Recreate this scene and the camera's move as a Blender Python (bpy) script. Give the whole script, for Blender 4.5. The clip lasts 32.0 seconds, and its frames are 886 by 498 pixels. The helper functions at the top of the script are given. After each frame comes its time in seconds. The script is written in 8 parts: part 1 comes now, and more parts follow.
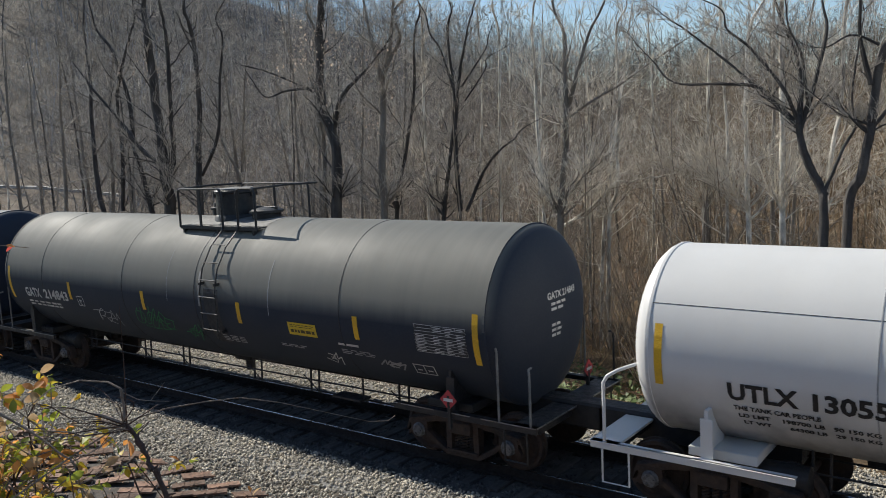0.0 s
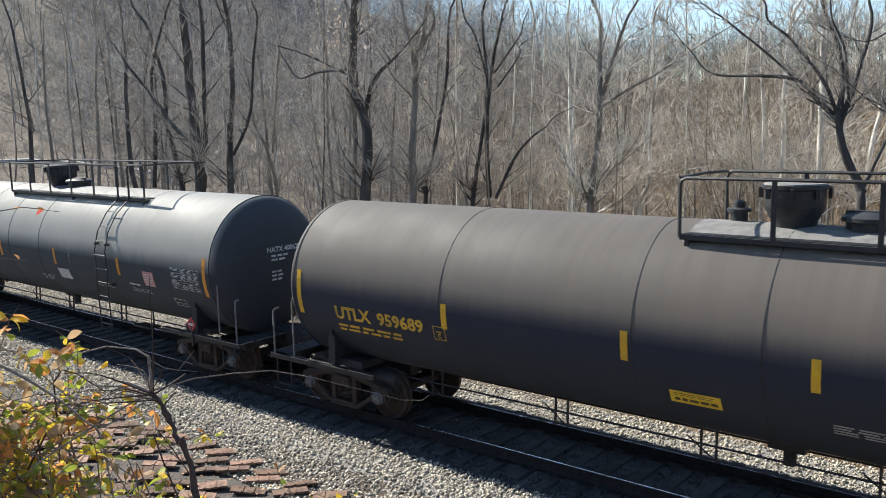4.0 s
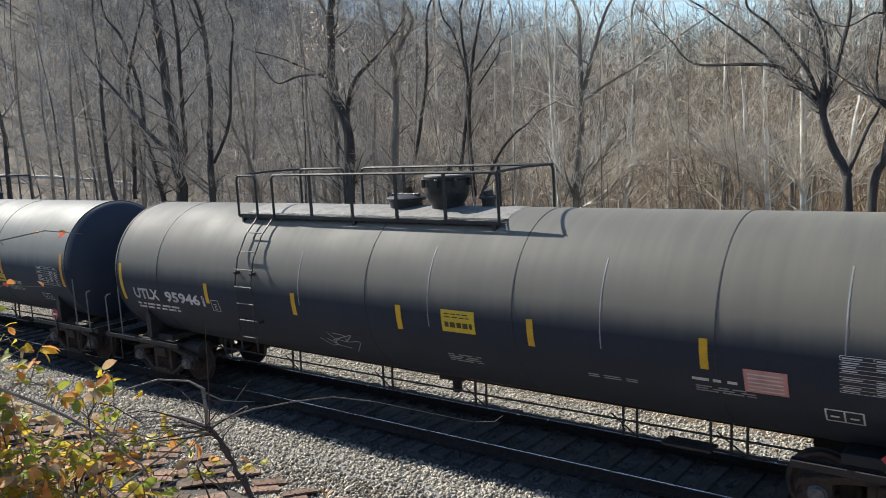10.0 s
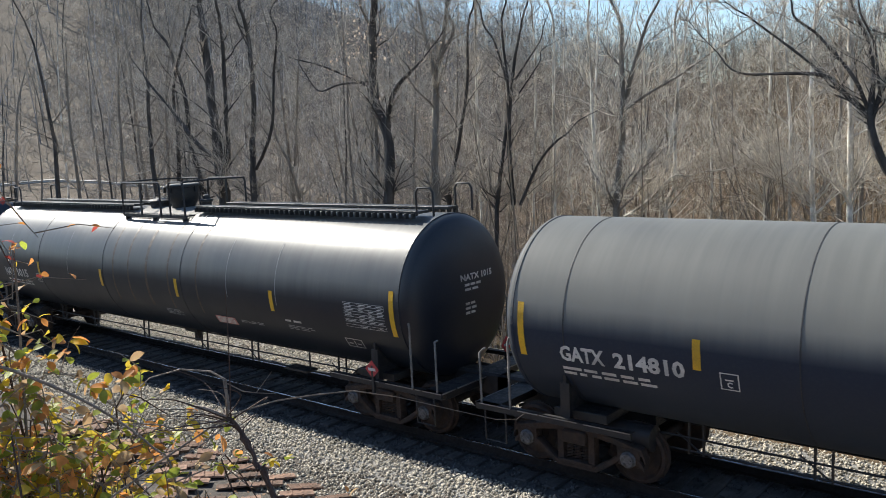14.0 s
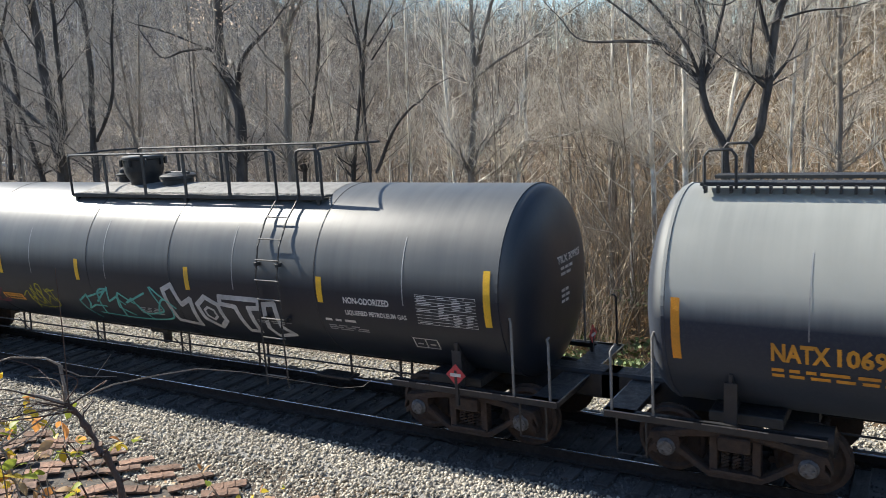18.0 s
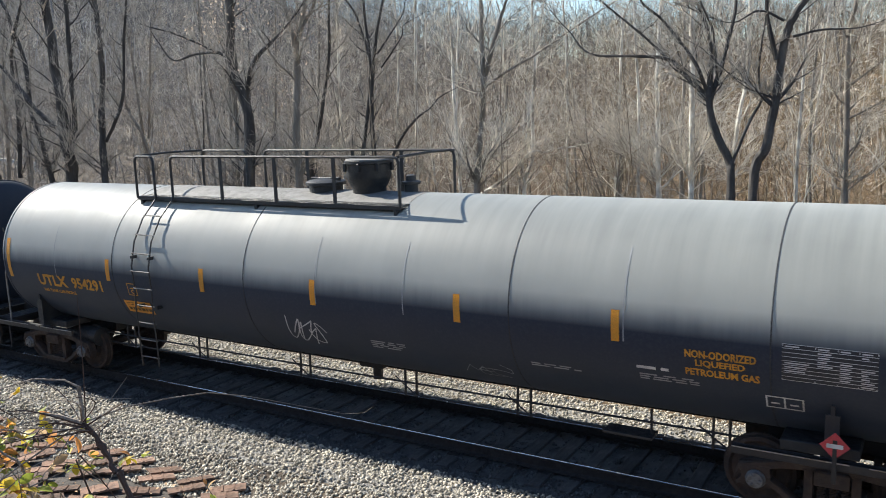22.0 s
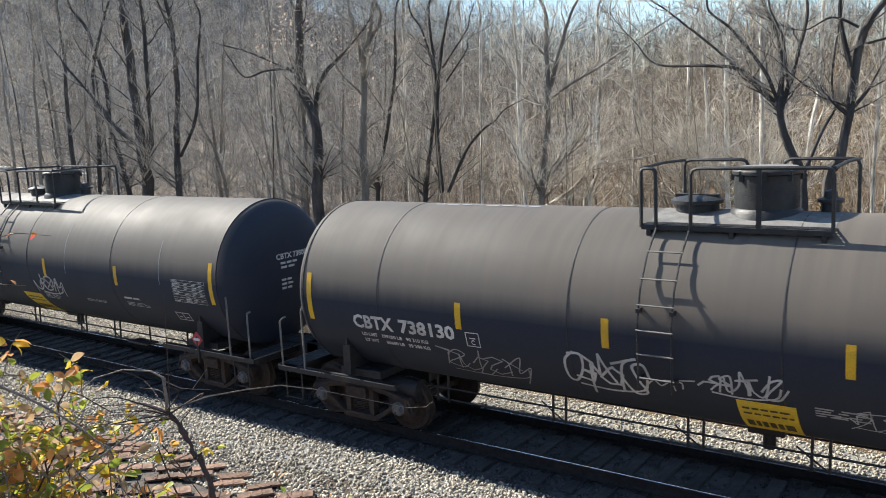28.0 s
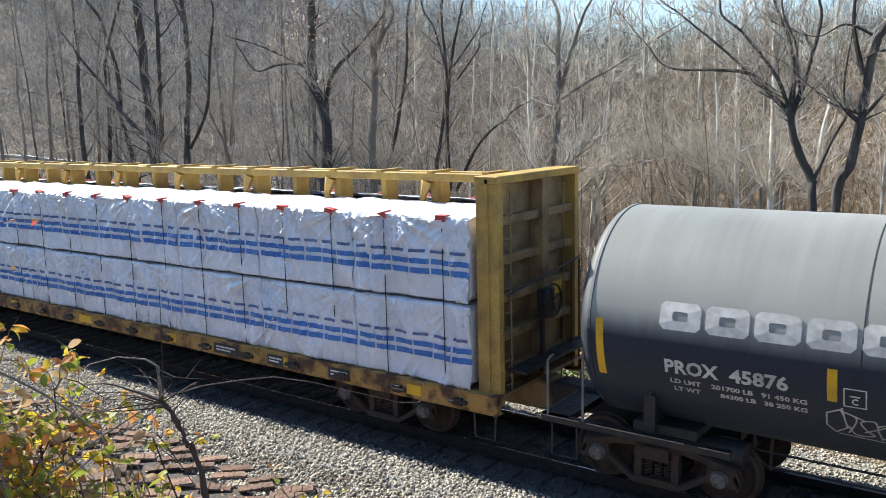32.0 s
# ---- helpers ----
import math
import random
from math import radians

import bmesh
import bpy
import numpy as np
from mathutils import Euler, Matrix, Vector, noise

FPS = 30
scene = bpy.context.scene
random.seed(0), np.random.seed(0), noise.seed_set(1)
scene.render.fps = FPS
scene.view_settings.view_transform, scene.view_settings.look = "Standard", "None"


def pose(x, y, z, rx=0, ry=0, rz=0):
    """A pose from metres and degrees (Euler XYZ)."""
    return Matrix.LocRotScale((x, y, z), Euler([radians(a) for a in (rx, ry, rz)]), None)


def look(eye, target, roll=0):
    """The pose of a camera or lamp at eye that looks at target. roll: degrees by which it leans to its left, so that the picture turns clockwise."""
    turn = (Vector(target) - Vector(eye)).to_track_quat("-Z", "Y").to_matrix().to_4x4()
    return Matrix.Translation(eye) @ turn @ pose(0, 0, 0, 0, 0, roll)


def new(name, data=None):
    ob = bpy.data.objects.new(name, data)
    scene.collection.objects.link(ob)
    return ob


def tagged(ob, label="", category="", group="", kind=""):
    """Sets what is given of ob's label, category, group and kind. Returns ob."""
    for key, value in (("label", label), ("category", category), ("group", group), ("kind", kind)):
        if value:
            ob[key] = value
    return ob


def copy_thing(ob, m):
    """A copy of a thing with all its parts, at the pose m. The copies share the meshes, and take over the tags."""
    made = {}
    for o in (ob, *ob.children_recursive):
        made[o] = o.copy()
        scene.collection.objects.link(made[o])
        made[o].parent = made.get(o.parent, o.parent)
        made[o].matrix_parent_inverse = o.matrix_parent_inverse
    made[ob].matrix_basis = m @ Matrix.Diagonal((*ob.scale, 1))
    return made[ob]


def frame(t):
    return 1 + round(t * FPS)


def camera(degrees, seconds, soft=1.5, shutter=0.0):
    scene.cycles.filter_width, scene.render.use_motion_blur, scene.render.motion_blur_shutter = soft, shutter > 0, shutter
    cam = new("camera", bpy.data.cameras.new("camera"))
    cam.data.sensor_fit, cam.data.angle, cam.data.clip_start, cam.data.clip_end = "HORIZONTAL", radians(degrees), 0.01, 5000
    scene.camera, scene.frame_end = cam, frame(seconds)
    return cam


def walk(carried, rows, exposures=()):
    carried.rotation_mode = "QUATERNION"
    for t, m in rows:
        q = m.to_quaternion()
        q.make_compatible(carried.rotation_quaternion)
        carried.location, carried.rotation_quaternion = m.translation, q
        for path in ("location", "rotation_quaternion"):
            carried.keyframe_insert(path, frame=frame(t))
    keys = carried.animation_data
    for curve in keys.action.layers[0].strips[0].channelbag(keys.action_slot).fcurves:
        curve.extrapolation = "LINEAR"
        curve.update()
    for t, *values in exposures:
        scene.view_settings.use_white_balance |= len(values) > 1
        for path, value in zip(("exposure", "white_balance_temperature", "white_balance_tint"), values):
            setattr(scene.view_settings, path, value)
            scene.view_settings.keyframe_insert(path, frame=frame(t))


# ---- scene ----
cam = camera(55.6, 32.0, soft=0.8, shutter=0.04)
PATH = [
    (0, (0.127, -11.681, 5.312), (-1.072, -10.102, 5.052), -2.81),
    (0.5, (0.131, -11.688, 5.325), (-1.034, -10.081, 5.077), -1.76),
    (1, (0.118, -11.682, 5.321), (-1.057, -10.081, 5.090), -1.65),
    (1.5, (0.128, -11.688, 5.323), (-1.012, -10.063, 5.078), -1.19),
    (2, (0.133, -11.689, 5.326), (-0.997, -10.058, 5.073), -1.23),
    (2.5, (0.126, -11.685, 5.323), (-1.005, -10.058, 5.055), -1.54),
    (3, (0.120, -11.680, 5.315), (-1.074, -10.099, 5.040), -2.91),
    (3.5, (0.100, -11.643, 5.304), (-1.139, -10.099, 5.028), -2.07),
    (4, (0.066, -11.647, 5.281), (-1.181, -10.111, 4.992), -1.22),
    (4.5, (0.049, -11.621, 5.226), (-1.276, -10.156, 4.917), -1.14),
    (6.5, (-0.135, -11.568, 5.053), (-1.304, -9.979, 4.725), -2.79),
    (7, (-0.094, -11.598, 5.134), (-1.236, -9.982, 4.849), -3.36),
    (7.5, (-0.048, -11.644, 5.223), (-1.207, -10.043, 4.914), -5.37),
    (8, (-0.102, -11.643, 5.257), (-1.232, -10.030, 4.911), -5.88),
    (8.5, (-0.085, -11.654, 5.271), (-1.179, -10.020, 4.905), -3.27),
    (9, (-0.066, -11.677, 5.286), (-1.196, -10.069, 4.917), -3.18),
    (9.5, (-0.080, -11.690, 5.302), (-1.337, -10.176, 4.950), -4.15),
    (10, (-0.105, -11.662, 5.294), (-1.319, -10.100, 5.002), -3.36),
    (10.5, (-0.119, -11.648, 5.283), (-1.317, -10.075, 4.984), -2.66),
    (11, (-0.112, -11.655, 5.271), (-1.304, -10.078, 4.966), -2.43),
    (11.5, (-0.106, -11.654, 5.270), (-1.302, -10.077, 4.982), -3.11),
    (12, (-0.094, -11.664, 5.273), (-1.374, -10.143, 5.055), -3.95),
    (12.5, (-0.101, -11.662, 5.262), (-1.421, -10.174, 5.048), -2.58),
    (13, (-0.045, -11.679, 5.269), (-1.354, -10.187, 5.027), -3.08),
    (13.5, (-0.091, -11.642, 5.266), (-1.387, -10.140, 5.005), -3.06),
    (15.5, (-0.054, -11.642, 5.282), (-1.243, -10.062, 4.983), -3.23),
    (16, (-0.039, -11.651, 5.280), (-1.071, -9.970, 4.953), -4.43),
    (16.5, (-0.034, -11.653, 5.294), (-1.053, -9.965, 4.960), -4.96),
    (17, (-0.081, -11.622, 5.269), (-1.106, -9.937, 4.935), -3.96),
    (17.5, (-0.066, -11.630, 5.260), (-1.080, -9.943, 4.905), -3.99),
    (18, (-0.045, -11.649, 5.278), (-1.058, -9.962, 4.918), -3.43),
    (18.5, (-0.044, -11.656, 5.279), (-1.049, -9.967, 4.909), -2.92),
    (19, (-0.035, -11.664, 5.290), (-1.042, -9.976, 4.922), -2.60),
    (19.5, (-0.041, -11.663, 5.285), (-1.050, -9.972, 4.936), -2.26),
    (20, (-0.042, -11.663, 5.293), (-1.055, -9.973, 4.952), -2.41),
    (20.5, (-0.034, -11.670, 5.296), (-1.096, -10.009, 4.958), -2.17),
    (21, (-0.040, -11.668, 5.290), (-1.124, -10.019, 4.960), -2.23),
    (21.5, (-0.018, -11.691, 5.328), (-1.059, -10.020, 4.979), -2.38),
    (22, (-0.004, -11.699, 5.341), (-1.028, -10.015, 4.997), -2.08),
    (22.5, (-0.004, -11.681, 5.330), (-1.025, -9.994, 4.998), -2.69),
    (23, (0.034, -11.688, 5.323), (-0.977, -9.998, 4.974), -2.63),
    (23.5, (0.026, -11.687, 5.325), (-0.980, -9.995, 4.973), -2.08),
    (24, (0.052, -11.687, 5.333), (-0.953, -9.990, 5.002), -1.24),
    (24.5, (0.053, -11.694, 5.325), (-0.936, -9.988, 4.991), -0.50),
    (26.5, (0.033, -11.719, 5.323), (-1.050, -10.070, 4.992), -1.94),
    (27, (0.049, -11.731, 5.315), (-1.109, -10.135, 4.978), -2.43),
    (27.5, (0.053, -11.747, 5.325), (-1.100, -10.149, 4.983), -2.69),
    (28, (0.051, -11.762, 5.336), (-1.104, -10.158, 5.028), -2.73),
    (28.5, (0.063, -11.770, 5.339), (-1.133, -10.191, 5.061), -1.65),
    (29, (0.067, -11.770, 5.341), (-1.136, -10.196, 5.066), -1.31),
    (29.5, (0.061, -11.767, 5.340), (-1.202, -10.238, 5.074), -1.04),
    (30, (0.059, -11.769, 5.337), (-1.226, -10.260, 5.065), -0.36),
    (30.5, (0.067, -11.768, 5.342), (-1.215, -10.258, 5.066), -0.27),
    (31, (0.063, -11.763, 5.340), (-1.215, -10.253, 5.052), -0.34),
    (31.5, (0.066, -11.758, 5.335), (-1.201, -10.240, 5.035), -0.55),
    (32, (0.069, -11.752, 5.331), (-1.100, -10.159, 5.020), -1.39),
]
# stops, kelvin and tint: the picture starts dark and settles within two seconds
EXPOSURES = [(0, 0.30, 6450, 8), (0.5, 0.36, 6300, 8), (1, 0.72, 6100, 8), (2, 0.96, 6250, 8), (3, 0.98, 6300, 8), (4, 1.00, 6400, 8), (7, 1.02, 6400, 8), (8, 1.06, 6400, 8), (9, 1.29, 6420, 8), (10, 0.80, 6400, 8), (12, 0.76, 6400, 8), (13, 0.76, 6400, 8), (16, 0.98, 6450, 8), (17, 1.10, 6450, 8), (18, 1.06, 6450, 8), (19, 1.12, 6480, 8), (20, 1.14, 6500, 8), (21, 1.02, 6450, 8), (22, 1.02, 6400, 8), (23, 0.96, 6450, 8), (24, 0.98, 6450, 8), (27, 0.92, 6450, 8), (28, 1.12, 6450, 8), (29, 0.88, 6450, 8), (30, 0.74, 6400, 8), (31, 0.90, 6350, 8), (32, 1.10, 6350, 8)]
walk(cam, [(t, look(eye, target, roll)) for t, eye, target, roll in PATH], EXPOSURES)

# world and sun: late-autumn sun low along the track, from behind the train's tail
SUN_WAY = Vector((-0.78, 0.03, 0.625)).normalized()
world = bpy.data.worlds.new("sky")
scene.world = world
world.use_nodes = True
wn = world.node_tree.nodes
sky = wn.new("ShaderNodeTexSky")
sky.sky_type, sky.sun_disc = "NISHITA", False
sky.sun_elevation = math.asin(SUN_WAY.z)
sky.sun_rotation = math.atan2(SUN_WAY.x, SUN_WAY.y)
sky.air_density, sky.dust_density, sky.ozone_density = 1.0, 0.25, 2.2
world.node_tree.links.new(sky.outputs[0], wn["Background"].inputs[0])
wn["Background"].inputs[1].default_value = 0.098
sun_data = bpy.data.lights.new("sun", "SUN")
sun_data.energy, sun_data.angle, sun_data.color = 5.0, radians(0.53), (1.0, 0.935, 0.83)
sun = new("sun", sun_data)
sun.matrix_world = look(SUN_WAY * 60, (0, 0, 0))

# ---- materials ----
def ramp_mix(nt, fac, a, b):
    mix = nt.nodes.new("ShaderNodeMix")
    mix.data_type = "RGBA"
    nt.links.new(fac, mix.inputs[0])
    for sock, val in ((mix.inputs[6], a), (mix.inputs[7], b)):
        if isinstance(val, tuple):
            sock.default_value = (*val, 1)
        else:
            nt.links.new(val, sock)
    return mix.outputs[2]


def noise_tex(nt, scale, detail=4.0, stretch=(1, 1, 1), lo=0.35, hi=0.65, rough=0.55):
    co = nt.nodes.new("ShaderNodeTexCoord")
    mp = nt.nodes.new("ShaderNodeMapping")
    mp.inputs["Scale"].default_value = stretch
    no = nt.nodes.new("ShaderNodeTexNoise")
    no.inputs["Scale"].default_value, no.inputs["Detail"].default_value, no.inputs["Roughness"].default_value = scale, detail, rough
    rg = nt.nodes.new("ShaderNodeMapRange")
    rg.inputs[1].default_value, rg.inputs[2].default_value = lo, hi
    nt.links.new(co.outputs["Object"], mp.inputs[0])
    nt.links.new(mp.outputs[0], no.inputs["Vector"])
    nt.links.new(no.outputs["Fac"], rg.inputs[0])
    return rg.outputs[0]


def material(name, base, worn=None, rough=0.6, metal=0.0, scale=6.0, stretch=(1, 1, 1), fine=60.0, bump=0.2, spec=0.4, vary=0.0, island=0.0, lo=0.4, hi=0.72):
    """A surface with a base colour, a second colour in patches, fine grain and relief. vary: change from object to object; island: from piece to piece."""
    m = bpy.data.materials.new(name)
    m.use_nodes = True
    nt = m.node_tree
    p = nt.nodes["Principled BSDF"]
    worn = worn or tuple(c * 0.7 for c in base)
    col = ramp_mix(nt, noise_tex(nt, scale, 5, stretch, lo, hi), base, worn)
    grain = noise_tex(nt, fine, 3, (1, 1, 1), 0.25, 0.75)
    bright = nt.nodes.new("ShaderNodeHueSaturation")
    amount = nt.nodes.new("ShaderNodeMath")
    amount.operation, amount.inputs[1].default_value, amount.inputs[2].default_value = "MULTIPLY_ADD", 0.35, 0.82
    nt.links.new(grain, amount.inputs[0])
    value = amount.outputs[0]
    for on, node, sock in ((vary, "ShaderNodeObjectInfo", "Random"), (island, "ShaderNodeNewGeometry", "Random Per Island")):
        if on:
            src, ma, mu = nt.nodes.new(node), nt.nodes.new("ShaderNodeMath"), nt.nodes.new("ShaderNodeMath")
            ma.operation, ma.inputs[1].default_value, ma.inputs[2].default_value = "MULTIPLY_ADD", on, 1 - on / 2
            mu.operation = "MULTIPLY"
            nt.links.new(src.outputs[sock], ma.inputs[0])
            nt.links.new(ma.outputs[0], mu.inputs[0])
            nt.links.new(value, mu.inputs[1])
            value = mu.outputs[0]
    nt.links.new(value, bright.inputs["Value"])
    nt.links.new(col, bright.inputs["Color"])
    nt.links.new(bright.outputs[0], p.inputs["Base Color"])
    p.inputs["Metallic"].default_value = metal
    p.inputs["Specular IOR Level"].default_value = spec
    rr = nt.nodes.new("ShaderNodeMapRange")
    rr.inputs[3].default_value, rr.inputs[4].default_value = max(rough - 0.1, 0.05), min(rough + 0.14, 1)
    nt.links.new(noise_tex(nt, scale * 2.3, 3), rr.inputs[0])
    nt.links.new(rr.outputs[0], p.inputs["Roughness"])
    if bump:
        bp = nt.nodes.new("ShaderNodeBump")
        bp.inputs["Strength"].default_value, bp.inputs["Distance"].default_value = bump, 0.02
        nt.links.new(grain, bp.inputs["Height"])
        nt.links.new(bp.outputs[0], p.inputs["Normal"])
    return m


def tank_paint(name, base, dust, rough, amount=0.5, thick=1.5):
    """Weathered tank paint: road dust and painted-in sunlight where the shell faces up, shade colour below, rain
    streaks down round it.
    """
    m = bpy.data.materials.new(name)
    m.use_nodes = True
    nt = m.node_tree
    p = nt.nodes["Principled BSDF"]
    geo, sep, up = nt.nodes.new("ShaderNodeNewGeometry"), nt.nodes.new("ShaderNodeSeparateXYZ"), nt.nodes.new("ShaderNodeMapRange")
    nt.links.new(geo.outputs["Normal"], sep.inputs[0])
    # dust stops where the sunlit side ends, so shade is in the colour
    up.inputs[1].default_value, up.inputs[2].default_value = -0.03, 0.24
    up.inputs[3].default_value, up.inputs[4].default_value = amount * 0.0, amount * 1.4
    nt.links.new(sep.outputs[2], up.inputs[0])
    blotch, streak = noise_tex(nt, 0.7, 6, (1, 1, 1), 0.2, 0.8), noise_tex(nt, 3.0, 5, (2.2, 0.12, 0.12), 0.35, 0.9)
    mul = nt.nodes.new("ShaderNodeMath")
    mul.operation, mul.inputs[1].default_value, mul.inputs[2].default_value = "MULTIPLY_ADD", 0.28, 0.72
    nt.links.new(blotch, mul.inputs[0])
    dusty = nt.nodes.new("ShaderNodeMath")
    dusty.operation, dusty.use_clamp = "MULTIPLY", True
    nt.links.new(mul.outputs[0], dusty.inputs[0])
    # heads turned from the sun lose their dust: shade put into colour
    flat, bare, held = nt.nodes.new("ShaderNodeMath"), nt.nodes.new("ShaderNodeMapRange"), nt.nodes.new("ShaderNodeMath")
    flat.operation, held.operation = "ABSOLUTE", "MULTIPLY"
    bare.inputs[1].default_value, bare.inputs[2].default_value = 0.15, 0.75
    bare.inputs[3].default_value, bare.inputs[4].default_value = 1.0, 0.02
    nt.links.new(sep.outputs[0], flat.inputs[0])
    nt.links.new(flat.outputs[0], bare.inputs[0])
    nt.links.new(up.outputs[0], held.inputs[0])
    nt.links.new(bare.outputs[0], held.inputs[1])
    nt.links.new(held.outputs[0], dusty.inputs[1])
    # thick brightens the flanks: grazing sunlight put into the dust colour
    graze_fade = nt.nodes.new("ShaderNodeMapRange")
    graze_fade.inputs[1].default_value, graze_fade.inputs[2].default_value = 0.05, 0.75
    nt.links.new(sep.outputs[2], graze_fade.inputs[0])
    col = ramp_mix(nt, dusty.outputs[0], base, ramp_mix(nt, graze_fade.outputs[0], tuple(min(c * thick, 0.75) for c in dust), dust))
    half = nt.nodes.new("ShaderNodeMath")
    half.operation = "MULTIPLY"
    nt.links.new(streak, half.inputs[0])
    nt.links.new(dusty.outputs[0], half.inputs[1])
    col = ramp_mix(nt, half.outputs[0], col, tuple(c * 1.12 + 0.004 for c in dust))
    grit = nt.nodes.new("ShaderNodeMath")
    grit.operation, grit.inputs[1].default_value = "MULTIPLY", 0.05
    nt.links.new(noise_tex(nt, 26.0, 4, (1, 1, 1), 0.45, 0.8), grit.inputs[0])
    col = ramp_mix(nt, grit.outputs[0], col, tuple(c * 0.75 + 0.02 for c in dust))
    # blue skylight on the shaded underside is put into the belly's colour
    belly, skylit_belly = nt.nodes.new("ShaderNodeMapRange"), nt.nodes.new("ShaderNodeMath")
    belly.inputs[1].default_value, belly.inputs[2].default_value = -0.12, -0.75
    belly.inputs[3].default_value, belly.inputs[4].default_value = 0.12, 1.0
    skylit_belly.operation = "MULTIPLY"
    nt.links.new(sep.outputs[2], belly.inputs[0])
    nt.links.new(belly.outputs[0], skylit_belly.inputs[0])
    nt.links.new(noise_tex(nt, 1.1, 5, (1, 1, 0.5), 0.1, 0.75), skylit_belly.inputs[1])
    skylit_side = nt.nodes.new("ShaderNodeMath")
    skylit_side.operation = "MULTIPLY"
    nt.links.new(skylit_belly.outputs[0], skylit_side.inputs[0])
    nt.links.new(bare.outputs[0], skylit_side.inputs[1])
    col = ramp_mix(nt, skylit_side.outputs[0], col, (dust[0] * 0.03 + 0.010, dust[1] * 0.03 + 0.016, dust[2] * 0.03 + 0.027))
    nt.links.new(col, p.inputs["Base Color"])
    rr = nt.nodes.new("ShaderNodeMapRange")
    rr.inputs[3].default_value, rr.inputs[4].default_value = rough, min(rough + 0.2, 1)
    nt.links.new(blotch, rr.inputs[0])
    nt.links.new(rr.outputs[0], p.inputs["Roughness"])
    p.inputs["Specular IOR Level"].default_value = 0.5
    p.inputs["Diffuse Roughness"].default_value = 0.9 if rough > 0.4 else 0.3
    if rough > 0.4:
        p.inputs["Sheen Weight"].default_value, p.inputs["Sheen Roughness"].default_value = 0.07, 0.5
        p.inputs["Sheen Tint"].default_value = (*tuple(min(c * 2.6, 1) for c in dust), 1)
    bp = nt.nodes.new("ShaderNodeBump")
    bp.inputs["Strength"].default_value, bp.inputs["Distance"].default_value = 0.12, 0.02
    nt.links.new(noise_tex(nt, 1.6, 2, (1, 1, 1), 0.2, 0.8), bp.inputs["Height"])
    nt.links.new(bp.outputs[0], p.inputs["Normal"])
    return m


